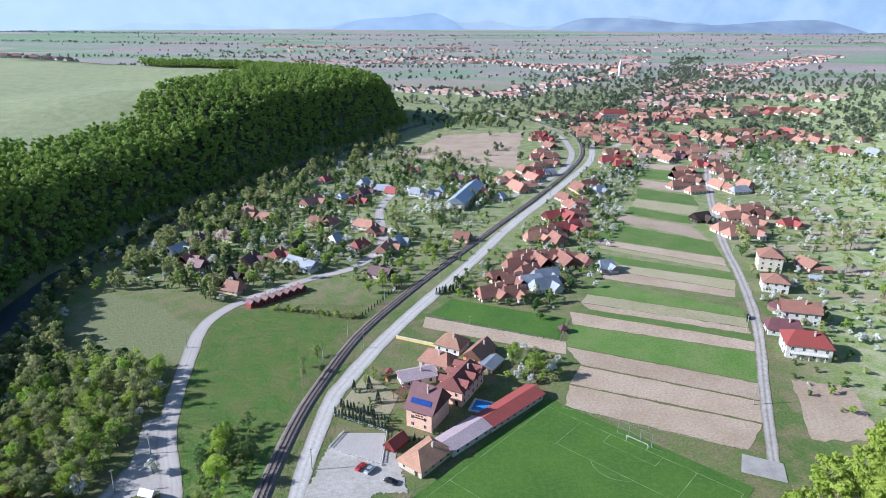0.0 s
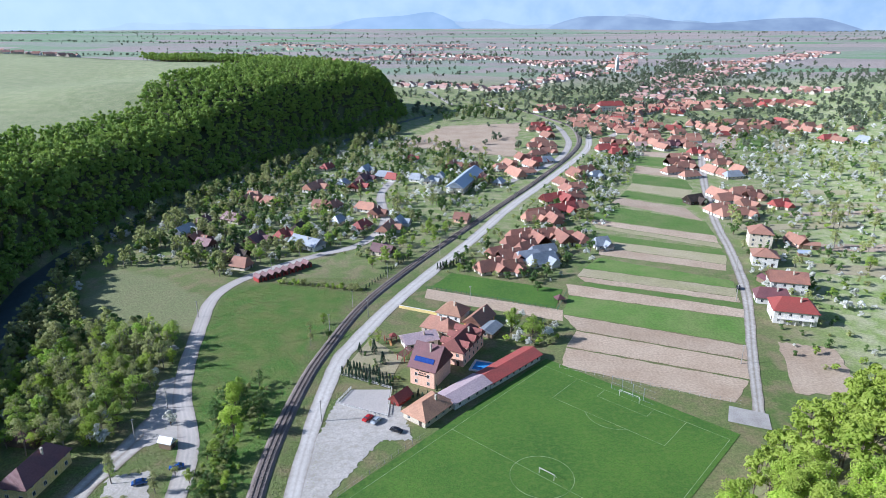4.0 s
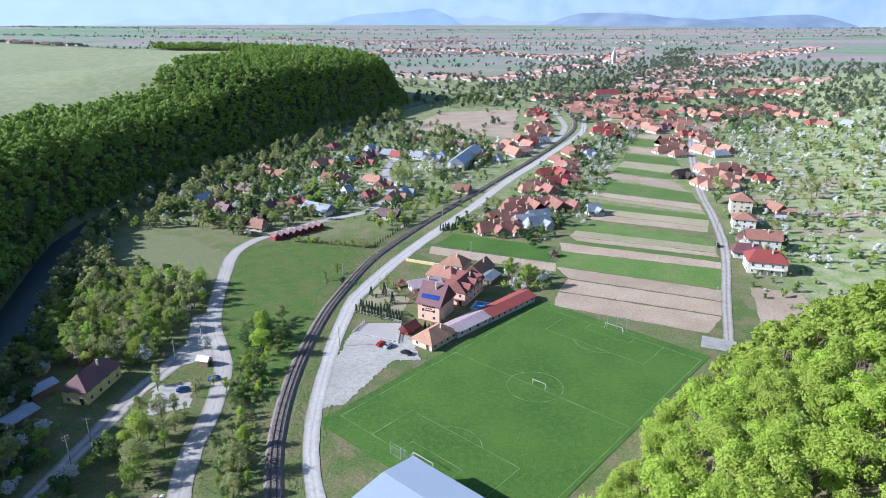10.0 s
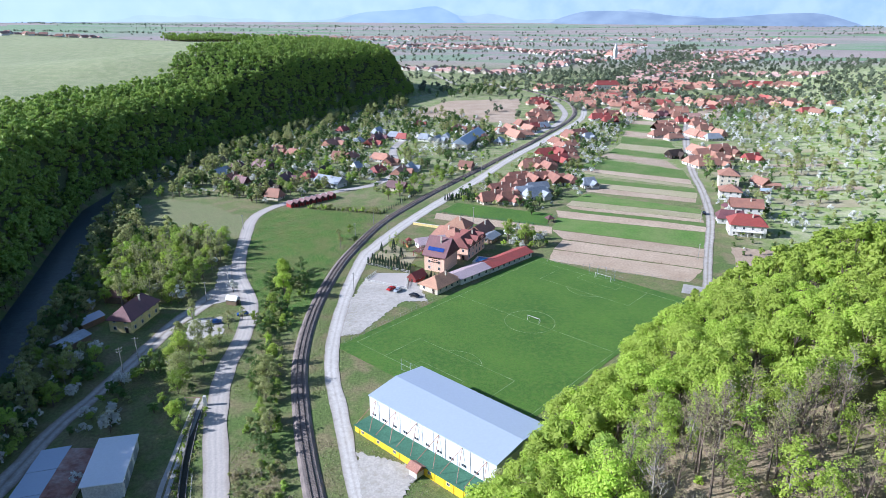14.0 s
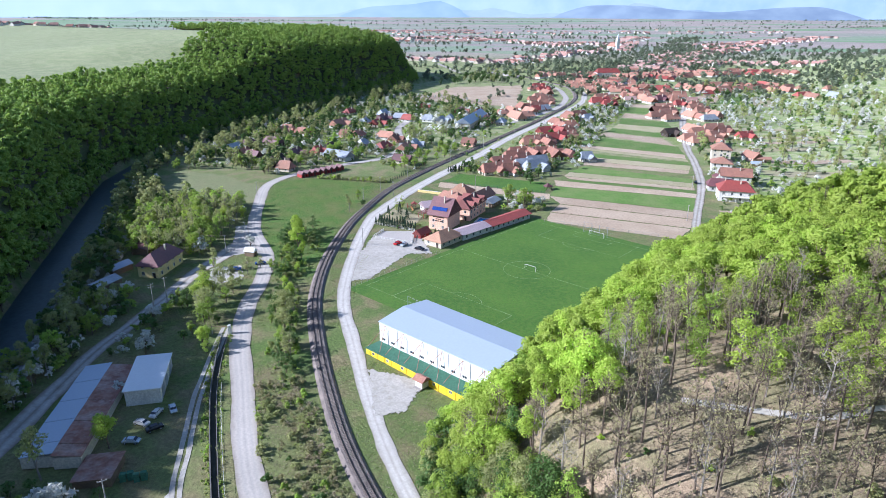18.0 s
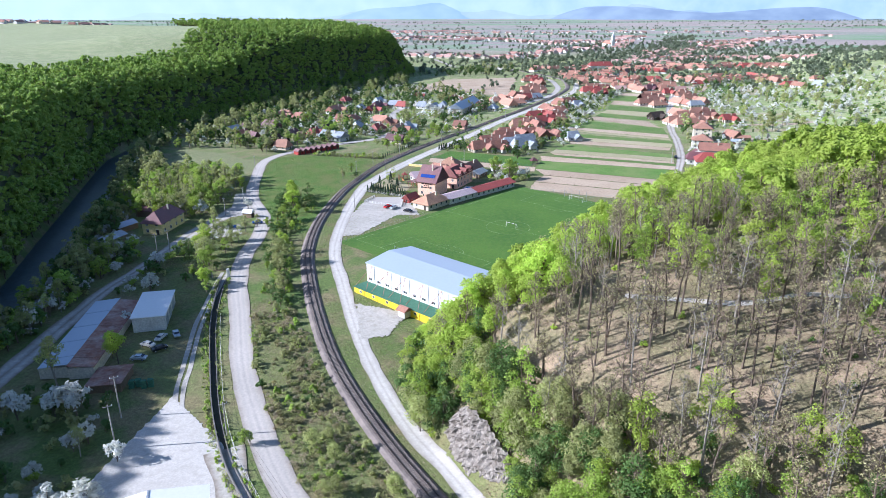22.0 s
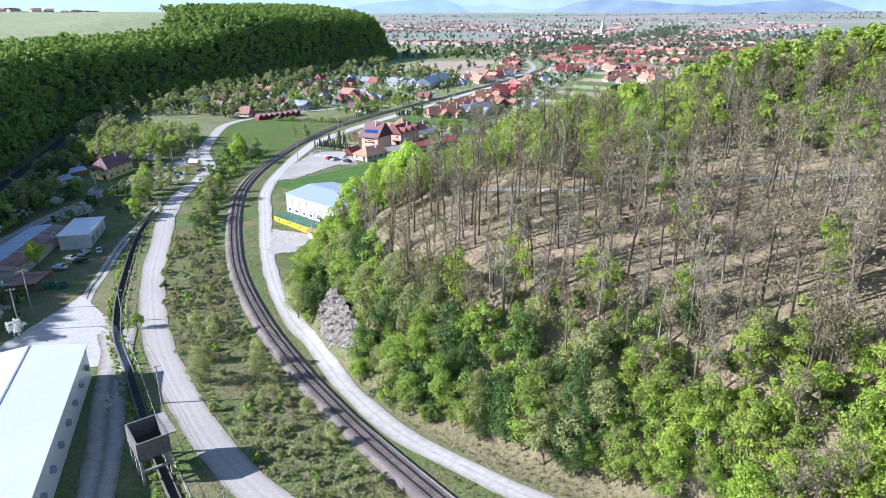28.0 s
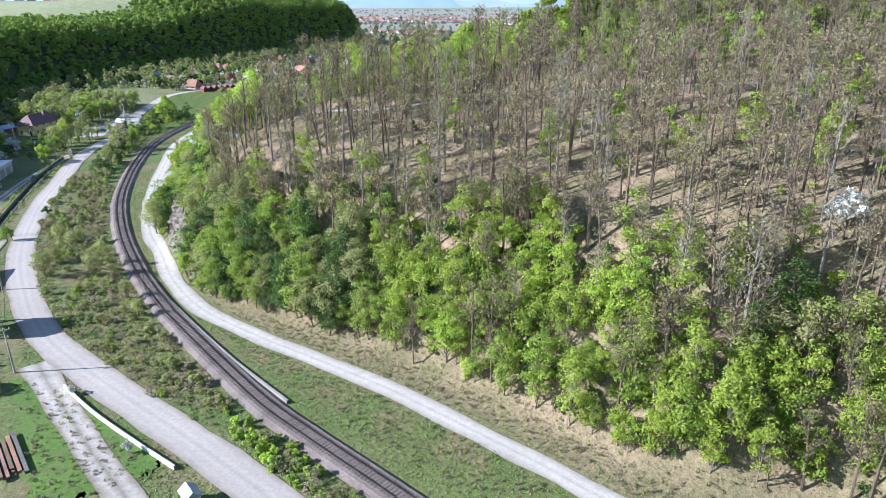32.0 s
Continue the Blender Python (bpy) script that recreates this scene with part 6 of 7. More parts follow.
# ---- guesthouse and its yard ----
def facing(dx, dy):
    """The turn that lays a house's ridge along (dx, dy)."""
    return math.degrees(math.atan2(-dx, dy))


hotel = house("guesthouse", standing(-5.0, 195.3, facing(0.894, -0.447)), 13.0, 9.6, 7.6, 6.3, 0.0, M["pink"], M["tile_maroon"], "salmon-pink guesthouse with a steep maroon roof and solar panels", "hotel", storeys=2, over=0.8)
for k in (-1, 1):
    for zz in (8.6, 11.2):
        window(hotel, k * 1.6 if zz < 10 else k * 0.0 + 0.9 * k, 4.84, zz, 1.1, 1.3, 0)
        window(hotel, k * 1.6 if zz < 10 else k * 0.0 + 0.9 * k, -4.84, zz, 1.1, 1.3, 0)
slope = math.degrees(math.atan2(6.3, 6.5))
panel_side = 1
for k in (-1, 1):
    for j in range(3):
        pb = block(1.25, 1.9, 0.10, 0, 0, 0, 0.02)
        bmesh.ops.transform(pb, matrix=Matrix.Translation((4.75 * panel_side, k * 1.9 + (j - 1) * 1.27, 7.6 + 6.3 * (1 - 4.75 / 6.5) + 0.32)) @ Matrix.Rotation(radians(slope * panel_side), 4, "Y") @ Matrix.Rotation(radians(90), 4, "Z"), verts=pb.verts[:])
        part("solar_panel", pb, M["solar"], hotel, "dark blue solar collector")
for row, wide in ((5.9, (1.5, 2.2, 1.2)), (5.0, (0.7, 0.7, 0.7)), (4.1, (0.6, 2.4, 1.9))):
    x = -sum(wide) / 2 - 0.2
    for w in wide:
        sb = block(0.06, w, 0.5, 6.56, x + w / 2, row)
        part("sign_bar", sb, M["dark_wood"], hotel, "dark sign lettering, not legible")
        x += w + 0.3
wing = house("guesthouse_wing", standing(7.0, 213.5, facing(0.447, 0.894)), 9.5, 19, 6.4, 3.4, 0.5, M["pink"], M["tile_wine"], "pink wing with wine-red tile roof and dormers", "hotel", storeys=2)
for y in (-6, 0, 6):
    for s in (-1, 1):
        dm = hip_roof(3.0, 4.0, 1.4, 0.3, 0.0)
        bmesh.ops.transform(dm, matrix=Matrix.Translation((s * 3.6, y, 7.6)) @ Matrix.Rotation(radians(90), 4, "Z"), verts=dm.verts[:])
        part("dormer_roof", dm, M["tile_wine"], wing)
        part("dormer_wall", block(3.6, 2.8, 1.6, s * 3.4, y, 6.2), M["pink"], wing)
house("reception_hall", standing(-10, 221, facing(0.9, 0.35)), 8, 13, 3.2, 2.0, 0.0, M["white"], M["metal_mauve"], "low white hall under a pale mauve metal roof", "house")
house("house", standing(-2, 233, facing(0.894, -0.447)), 9, 12, 3.2, 3.4, 0.5, M["plaster"], M["tile_orange"], "small house with an orange tile roof beside the guesthouse", "house")
house("house", standing(4, 247, facing(0.894, -0.447)), 10, 11, 3.4, 3.6, 0.9, M["white"], M["tile_tan"], "white bungalow under a striped tan hipped roof", "house", storeys=1)
house("house", standing(15, 240, facing(0.5, 0.86)), 8, 13, 3.0, 3.2, 0.0, M["orange_wall"], M["tile_orange"], "orange farmhouse with a steep tile roof", "house")
house("shed", standing(19, 231, facing(0.5, 0.86)), 6, 9, 2.6, 1.2, 0.0, M["wood"], M["metal_grey"], "grey metal-roofed shed behind the guesthouse", "shed", chimney=False)
house("annex", standing(-5.3, 172.7, facing(0.63, 0.78)), 9.4, 14.6, 2.9, 2.9, 0.85, M["plaster"], M["tile_tan"], "cream annex with a tan hipped tile roof", "house")
house("stable_row", standing(6.8, 183.6, facing(0.70, 0.714)), 8, 17.8, 2.8, 1.2, 0.0, M["white"], M["metal_mauve"], "long low building with a pale pink metal roof", "shed", chimney=False)
house("stable_row", standing(23.6, 200.5, facing(0.70, 0.714)), 8, 29, 2.6, 1.4, 0.0, M["white"], M["tile_red"], "long low building with a bright red metal roof", "shed", chimney=False)
house("garden_house", standing(-15, 180, facing(0.6, 0.8)), 3.6, 6.4, 2.3, 1.7, 0.0, M["red_wood"], M["tile_red"], "small red wooden garden house", "shed", chimney=False)
pool = thing("swimming_pool", standing(15.5, 202.6, -20), "blue outdoor pool with a pale stone edge", "pool")
part("edge", joined(block(11, 0.9, 0.35, 0, 3.7), block(11, 0.9, 0.35, 0, -3.7), block(0.9, 6.5, 0.35, -5.05, 0), block(0.9, 6.5, 0.35, 5.05, 0)), M["white"], pool)
part("water", block(9.2, 6.5, 0.22), M["pool_water"], pool)


def balustrade(a, b, high=1.0, gap=1.5, material="white", label="low pale wall with square posts"):
    """Posts and two rails between two places."""
    (ax, ay), (bx, by) = a, b
    n = max(2, int(math.dist(a, b) / gap))
    g = thing("balustrade", pose(ax, ay, 0), label, "fence", "balustrades of the guesthouse")
    pts = [(bx - ax) * k / n for k in range(n + 1)], [(by - ay) * k / n for k in range(n + 1)]
    zs = [at_z(ax + u, ay + v) for u, v in zip(*pts)]
    for u, v, z in zip(*pts, zs):
        part("post", block(0.28, 0.28, high + 0.15, u, v, z, 0.03), M[material], g)
    turn = math.atan2(by - ay, bx - ax)
    for h in (0.28, high - 0.15):
        rb = block(math.dist(a, b), 0.14, 0.16)
        bmesh.ops.transform(rb, matrix=Matrix.Translation(((bx - ax) / 2, (by - ay) / 2, sum(zs) / len(zs) + h)) @ Matrix.Rotation(turn, 4, "Z"), verts=rb.verts[:])
        part("rail", rb, M[material], g)
    return g


for a, b in (((-36.8, 178.2), (-18.8, 170.2)), ((-36.8, 178.2), (-33, 187.6)), ((-38.4, 197.7), (-18.6, 187.5)), ((-18.6, 187.5), (-18.8, 171.5))):
    balustrade(a, b)
sheet("court", ((-36.2, 178.6), (-19.2, 171), (-19, 187), (-33, 187)), M["asphalt"], 0.17, "paved court inside the balustrade", "yard", 4, 4)
sheet("garden_path", ((-38, 199), (-20, 190), (-16, 210), (-30, 226)), M["tan"], 0.12, "sandy garden ground of the guesthouse", "garden", 4, 4)


def car(x, y, turn, paint, label, lift=0.2):
    g = thing("car", standing(x, y, turn, lift), label, "car", "parked cars")
    prof = [(-2.1, 0.35), (-2.15, 0.75), (-1.9, 0.95), (-1.35, 1.0), (-0.75, 1.42), (0.75, 1.45), (1.45, 0.98), (2.05, 0.85), (2.12, 0.4)]
    bm = bmesh.new()
    rows = [[bm.verts.new((px, s * (0.84 if pz < 1.1 else 0.66), pz)) for px, pz in prof] for s in (-1, 1)]
    bm.faces.new(rows[0])
    bm.faces.new(rows[1][::-1])
    for k in range(len(prof)):
        j = (k + 1) % len(prof)
        bm.faces.new((rows[0][k], rows[1][k], rows[1][j], rows[0][j]))
    bmesh.ops.recalc_face_normals(bm, faces=bm.faces[:])
    bmesh.ops.bevel(bm, geom=bm.edges[:], offset=0.06, segments=1, affect="EDGES", clamp_overlap=True)
    part("body", bm, M[paint], g)
    wb = bmesh.new()
    for pts in (((0.83, 0.66, 1.41), (0.83, -0.66, 1.41), (1.42, -0.75, 1.03), (1.42, 0.75, 1.03)), ((-0.82, -0.66, 1.40), (-0.82, 0.66, 1.40), (-1.3, 0.74, 1.05), (-1.3, -0.74, 1.05))):
        vs = [wb.verts.new(Vector(p) + Vector((0.05 if p[0] > 0 else -0.05, 0, 0.05))) for p in pts]
        wb.faces.new(vs)
    part("windscreen", wb, M["glass"], g)
    for s in (-1, 1):
        sb = bmesh.new()
        sb.faces.new([sb.verts.new(p) for p in ((-1.05, s * 0.79, 1.06), (1.1, s * 0.79, 1.06), (0.7, s * 0.70, 1.38), (-0.7, s * 0.70, 1.38))])
        part("side_window", sb, M["glass"], g)
    for px in (-1.3, 1.3):
        for s in (-1, 1):
            wh = part("wheel", rod((px, s * 0.72, 0.31), (px, s * 0.88, 0.31), 0.31, n=10), M["rubber"], g)
            part("rim", rod((px, s * 0.86, 0.31), (px, s * 0.90, 0.31), 0.19, n=8), M["metal_grey"], wh)
    for s in (-1, 1):
        part("headlight", block(0.08, 0.32, 0.14, 2.08, s * 0.58, 0.68), M["white"], g)
    return g


car(-25.0, 168.8, 55, "car_red", "parked red hatchback on the gravel")
car(-22.2, 167.4, 58, "car_silver", "parked silver-blue car on the gravel")
car(-15.4, 162.2, 152, "car_black", "parked black car at the gravel edge")
car(-78.0, 144.5, 20, "car_blue", "parked blue car beside the road")
car(141, 276, 70, "car_black", "parked dark car beside the lane")
for k, (x, y, p) in enumerate(((-79.5, 33, "car_silver"), (-76, 38, "car_black"), (-78, 44, "white"), (-74.5, 46, "car_silver"), (-80, 40, "white"), (-117, 47, "white"))):
    car(x, y, 40 * k, p, "old stripped car in the shaded scrapyard")

sheet("lot_sandy", ((-96.5, 140.8), (-85.4, 143.5), (-80.0, 128.3), (-91.6, 124.2)), M["gravel"], 0.11, "pale sandy parking lot at the road fork", "car park", 24, 24, 0.7)
sheet("fork_apron", ((-102.7, 193.7), (-94.5, 197.9), (-80.4, 160.6), (-92.9, 154.5)), M["road_worn"], 0.10, "wide worn asphalt where the roads fork", "road", 20, 20, 0.4)
car(-85.9, 137.7, 200, "car_blue", "parked blue car on the sandy lot", 0.25)
garden_wall = thing("garden_wall", pose(-20.1, 255.3, at_z(-20.1, 255.3)), "low yellow garden wall with a pale coping", "wall")
gw_turn, gw_long = math.atan2(247.7 - 255.3, -2.4 - -20.1), math.dist((-20.1, 255.3), (-2.4, 247.7))
for name, bm, mat in (("wall", block(gw_long, 0.3, 1.7, gw_long / 2, 0, -0.4), "yellow"), ("coping", block(gw_long + 0.1, 0.45, 0.1, gw_long / 2, 0, 1.3, 0.02), "white")):
    bmesh.ops.rotate(bm, verts=bm.verts[:], matrix=Matrix.Rotation(gw_turn, 3, "Z"))
    part(name, bm, M[mat], garden_wall)
play = thing("climbing_frame", standing(-21.6, 223.4, 25), "red and orange playground climbing frame with slide", "playground")
for x in (-2.2, 0, 2.2):
    for y in (-1, 1):
        part("post", block(0.16, 0.16, 2.8, x, y, -0.2), M["red_wood"], play)
for x in (-1.1, 1.1):
    part("platform", block(2.1, 2.0, 0.12, x, 0, 1.2), M["wood"], play)
part("roof", hip_roof(2.4, 2.4, 1.0, 0.2, 1.0), M["tile_red"], play).matrix_basis = Matrix.Translation((1.1, 0, 2.55))
sl = block(0.8, 3.2, 0.12)
bmesh.ops.transform(sl, matrix=Matrix.Translation((-1.1, -2.4, 0.75)) @ Matrix.Rotation(radians(24), 4, "X"), verts=sl.verts[:])
part("slide", sl, M["orange_wall"], play)
arbor = thing("pergola", standing(-14.9, 210.3, 62), "open dark-red pergola over garden tables", "pergola")
for x in (-3.4, 0, 3.4):
    for y in (-1.5, 1.5):
        part("post", block(0.18, 0.18, 2.6, x, y, -0.2), M["red_wood"], arbor)
for k in range(12):
    part("slat", block(0.14, 3.8, 0.14, -3.7 + k * 0.67, 0, 2.42), M["tile_maroon"], arbor)
for y in (-1.5, 1.5):
    part("beam", block(7.6, 0.16, 0.18, 0, y, 2.24), M["red_wood"], arbor)

# ---- sports hall ----
W_TURN = facing(0.746, -0.666)
sx, sy = -9.6, 62.1
club = thing("changing_rooms", standing(sx, sy, W_TURN), "bright yellow changing-room row with green felt roof", "building")
part("wall", block(5.4, 43.5, 2.7, 0, 0, -0.4), M["yellow_metal"], club)
part("roof", block(5.9, 43.9, 0.22, 0, 0, 2.3, 0.03), M["green_felt"], club)
front = 1   # the long side towards the road
for k in range(14):
    y = -20 + k * 3.05
    part("panel_rib", block(0.12, 0.16, 2.6, 2.76 * front, y, -0.3), M["yellow_metal"], club)
    if k % 2 == 0:
        window(club, 2.72 * front, y + 1.4, 1.45, 0.9, 0.7, 90)
pc = part("porch_roof", hip_roof(3.2, 3.4, 0.9, 0.2, 0.0), M["tile_brown"], club)
pc.matrix_basis = Matrix.Translation((4.0 * front, 2.5, 2.3))
part("porch_wall", block(2.6, 2.6, 2.3, 3.9 * front, 2.5, 0), M["white"], club)
part("steps", joined(block(1.2, 2.6, 0.5, 5.6 * front, 2.5, -0.4), block(2.0, 2.6, 0.25, 5.8 * front, 2.5, -0.4)), M["concrete"], club)
hall = thing("sports_hall", standing(-0.8, 71.9, W_TURN), "large white sports hall with a pale grey-blue roof", "hall")
part("wall", gable_walls(20.6, 43.5, 8.6, 1.3, 0.0), M["metal_white"], hall)
rf = part("roof", hip_roof(20.6, 43.5, 1.3, 0.25, 0.0, 0.25), M["roof_blue"], hall)
rf.matrix_basis = Matrix.Translation((0, 0, 8.6))
for k in range(11):
    y = -20 + k * 4.0
    window(hall, 10.32, y, 3.4, 1.5, 0.7, 90)
    part("seam", block(20.4 * 0 + 0.08, 0.08, 7.8, 10.36, y + 2, 0.5), M["metal_grey"], hall)
for k in range(6):
    y = -19 + k * 7.6
    for dy in (-2.6, 2.6):
        part("brace", rod((10.4, y, 8.3), (15.4, y + dy, 2.4), 0.09, n=5), M["rust"], hall, "dark steel brace")
for k in range(7):
    y = -21 + k * 7
    sm = part("roof_seam", joined(block(10.3, 0.06, 0.05, 0, y, 0)), M["metal_grey"], hall)
    sm.matrix_basis = Matrix.Translation((5.2, 0, 9.35)) @ Matrix.Rotation(math.atan2(1.3, 10.3), 4, "Y")

# ---- yards by the river road ----
wh = thing("white_shed", pose(-41.4, -51.9, at_z(-41.4, -40), 0, 0, facing(0.33, -0.944)), "big white metal shed with a low gabled roof", "warehouse")
part("wall", gable_walls(19.6, 52, 7.2, 1.3, 0.0), M["metal_white"], wh)
rf = part("roof", hip_roof(19.6, 52, 1.3, 0.35, 0.0, 0.2), M["metal_white"], wh)
rf.matrix_basis = Matrix.Translation((0, 0, 7.2))
part("ridge_cap", block(0.35, 52.6, 0.12, 0, 0, 8.65), M["metal_grey"], wh)
for k in range(8):
    part("vent_box", block(0.8, 1.0, 0.9, 10.2, -22 + k * 6.5, 3.6, 0.05), M["metal_grey"], wh)
    part("vent_box", block(0.8, 1.0, 0.9, -10.2, -22 + k * 6.5, 3.6, 0.05), M["metal_grey"], wh)
gar = thing("garage", standing(-85.2, 57.5, 13), "flat-roofed garage with a white sheet roof", "garage")
part("wall", block(8.8, 18, 4.6, 0, 0, -0.4), M["white"], gar)
part("roof", block(9.6, 19.2, 0.22, 0, 0, 4.25, 0.03), M["metal_white"], gar)
for k in range(3):
    part("gate", block(0.1, 3.2, 3.0, 4.43, -5.5 + k * 5.2, 0), M["metal_grey"], gar)
for x, mat, w, label in ((-99.6, "roof_blue", 7.4, "long workshop under pale blue roof sheets"), (-92.6, "rust", 6.6, "long workshop under rusted roof sheets")):
    sh = thing("workshop", standing(x, 44, 8), label, "workshop")
    part("wall", block(w - 0.5, 41, 3.0, 0, 0, -0.4), M["plaster"], sh)
    for k in range(9):
        pn = block(w, 4.5, 0.12, 0, -18.3 + k * 4.58, 0, 0.02)
        bmesh.ops.rotate(pn, verts=pn.verts[:], matrix=Matrix.Rotation(radians(6 if mat == "rust" else -6), 3, "Y"))
        bmesh.ops.translate(pn, verts=pn.verts[:], vec=(0, 0, 2.95 + 0.07 * (k % 2)))
        part("roof_sheet", pn, M[mat], sh)
sh = thing("lean_to", standing(-81.8, 22, 6), "small shed with a rusted corrugated roof", "shed")
part("wall", block(8.2, 8.6, 2.2, 0, 0, -0.3), M["wood"], sh)
for k in range(10):
    part("roof_sheet", block(0.85, 9.6, 0.10, -3.9 + k * 0.88, 0, 2.0 + 0.06 * (k % 2) + 0.05 * k, 0.01), M["rust"], sh)
for k in range(4):
    cr = thing("crate", standing(-75.5 + 1.5 * k, 20 + 0.6 * (k % 2), 12), "stacked green plastic crates in the yard", "crate", "green crates")
    for j in range(5):
        part("crate_box", block(1.3, 1.0, 0.4, random.uniform(-0.1, 0.1), 0.0, 0.42 * j, 0.03), M["green_felt"], cr)
house("yellow_house", standing(-115.5, 139.5, -8), 8.4, 17.5, 5.2, 3.6, 0.75, M["yellow"], M["tile_maroon"], "two-storey yellow house with a dark maroon tile roof", "house", storeys=2)
for x, y, w, l, h, roof, turn, label in ((-129, 121, 6, 11, 2.4, "metal_grey", -20, "grey tin-roofed shed in the shaded yard"), (-131, 137, 5, 9, 2.4, "roof_blue", -25, "shed with a pale blue tin roof"), (-138, 151, 3, 4, 2.2, "roof_blue", 10, "tiny hut with a bright tin roof"), (-129, 158, 7, 10, 2.8, "tile_maroon", 80, "barn with a dark maroon roof"), (-152, 218, 4, 6, 2.3, "metal_white", 15, "garden hut with a white roof"), (-84.8, 155, 2.6, 4.2, 2.3, "metal_white", 75, "white kiosk at the road fork"), (-122, 60, 5, 8, 2.5, "metal_grey", 5, "grey shed under dark trees"), (206, 334, 4, 9, 2.4, "tile_orange", 80, "open barn with orange tile roof"), (196, 322, 3, 6, 2.0, "roof_blue", 80, "small pale blue garden greenhouse"), (158, 283, 5, 9, 2.4, "tile_maroon", 15, "low garage with a maroon roof")):
    house("shed", standing(x, y, turn), w, l, h, 1.2, 0.0, M["wood"] if "hut" not in label else M["white"], M[roof], label, "shed", chimney=False, windows=False, over=0.3)

# market stalls: a row of small red gables
for k in range(8):
    f = k / 7
    x, y = -91.5 + 20 * f, 287.5 + 19.5 * f - 4 * f * (1 - f)
    house("market_stall", standing(x, y, facing(-0.7, 0.7)), 2.9, 5.0, 2.2, 1.3, 0.0, M["red_wood"], M["tile_maroon"], "small market stall with a dark red gabled roof", "stall", chimney=False, windows=False, group="market stalls in a row", over=0.25)
house("barn", standing(17, 478, facing(0.30, 0.95)), 13, 58, 5.5, 4.0, 0.0, M["plaster"], M["roof_blue"], "long barn under a blue-grey metal roof", "barn", chimney=False)
house("house", standing(-77, 338, facing(0.84, -0.54)), 9.5, 19, 3.2, 3.0, 0.0, M["white"], M["metal_grey"], "long white house with a grey metal roof", "house")
house("villa", standing(180, 341, facing(0.3, 0.95)), 12, 12.5, 8.4, 3.6, 0.95, M["plaster"], M["tile_orange"], "three-storey villa with an orange hipped roof", "house", storeys=3)
house("villa", standing(169, 311, facing(0.3, 0.95)), 12, 11, 5.6, 3.0, 0.95, M["white"], M["tile_orange"], "white two-storey villa with terraces and tile roof", "house", storeys=2)
house("villa", standing(163, 275, facing(0.95, -0.25)), 11, 16, 6.2, 3.4, 0.0, M["white"], M["tile_brown"], "white villa under a broad brown gabled roof", "house", storeys=2)
house("villa", standing(150, 262, facing(0.95, -0.25)), 9, 14, 3.4, 3.2, 0.4, M["white"], M["tile_maroon"], "low wing with a dark red tile roof", "house")
lv = house("villa", standing(150, 243.5, facing(0.95, -0.25)), 13, 17, 6.2, 3.8, 0.6, M["white"], M["tile_red"], "large white villa with a red roof and arcade", "house", storeys=2)
for k in range(5):
    part("porch_post", block(0.35, 0.35, 2.8, 7.4, -6 + 3 * k, 0, 0.04), M["white"], lv)
part("porch_slab", block(2.2, 14, 0.25, 7.2, 0, 2.8), M["white"], lv)
house("school", standing(226, 884, facing(0.95, 0.1)), 16, 34, 8, 5, 0.4, M["white"], M["tile_red"], "large white school with a red roof", "school", storeys=2)
church = thing("church", standing(378, 1500, 20), "pale village church with a tall spired tower", "church")
part("nave", gable_walls(14, 30, 10, 6, 0.0), M["white"], church)
o = part("roof", hip_roof(14, 30, 6, 0.5, 0.2), M["tile_orange"], church)
o.matrix_basis = Matrix.Translation((0, 0, 10))
part("tower", block(7, 7, 24, 0, -17), M["white"], church)
part("spire", rod((0, -17, 24), (0, -17, 38), 4.4, 0.1, 8), M["metal_grey"], church)
br = thing("bridge", pose(77, 905, 0.6, 0, 0, 118), "concrete road bridge over the river", "bridge")
part("deck", block(78, 8, 1.0, 0, 0, 0.2), M["concrete"], br)
for s in (-1, 1):
    part("parapet", block(78, 0.3, 1.0, 0, s * 3.9, 1.2), M["concrete"], br)
for x in (-20, 0, 20):
    part("pier", block(2, 6, 8, x, 0, -7.6), M["concrete"], br)

# ---- canal, bunker, walls ----
def wall_along(name, line, off, wide, high, material, label, category, low=0.6):
    """A wall drawn along a line, shifted sideways."""
    p = smooth(line, 3.0)
    way = np.gradient(p, axis=0)
    way /= np.linalg.norm(way, axis=1)[:, None]
    s = np.stack([way[:, 1], -way[:, 0]], 1)
    z = land_z(p[:, 0], p[:, 1])
    sec = [(off - wide / 2, -low), (off - wide / 2, high), (off + wide / 2, high), (off + wide / 2, -low)]
    v = np.stack([np.concatenate([p + s * u, (z + h)[:, None]], 1) for u, h in sec], 1).reshape(-1, 3)
    i = (np.arange(len(p) - 1)[:, None] * 4 + np.arange(3)).ravel()
    return tagged(new(name, tri_mesh(name, v, np.stack([i, i + 4, i + 5, i + 1], 1), M[material])), label, category, kind="structure")


drape("canal_bed", CANAL, 1.3, M["mud"], 0.07, "dark wet bed of a narrow millrace", "canal")
wall_along("canal_wall_west", CANAL, -0.8, 0.25, 0.9, "concrete_dark", "dark stained concrete wall of the millrace", "wall")
wall_along("canal_wall_east", CANAL, 0.78, 0.2, 0.35, "concrete_dark", "low concrete wall of the millrace", "wall")
RETAIN = [(5.5, -25), (13.1, -34.8), (25.9, -50.2), (38.3, -64.3), (50.4, -76.7)]
wall_along("wall_retaining", RETAIN, 0, 0.4, 0.55, "concrete", "pale concrete low retaining wall beside the railway", "wall")
wall_along("wall_guard", [(13, -72.5), (20.7, -79.2), (29.9, -86.1), (39, -92.5)], 0, 0.28, 0.7, "white", "low white guard wall beside the road", "wall")
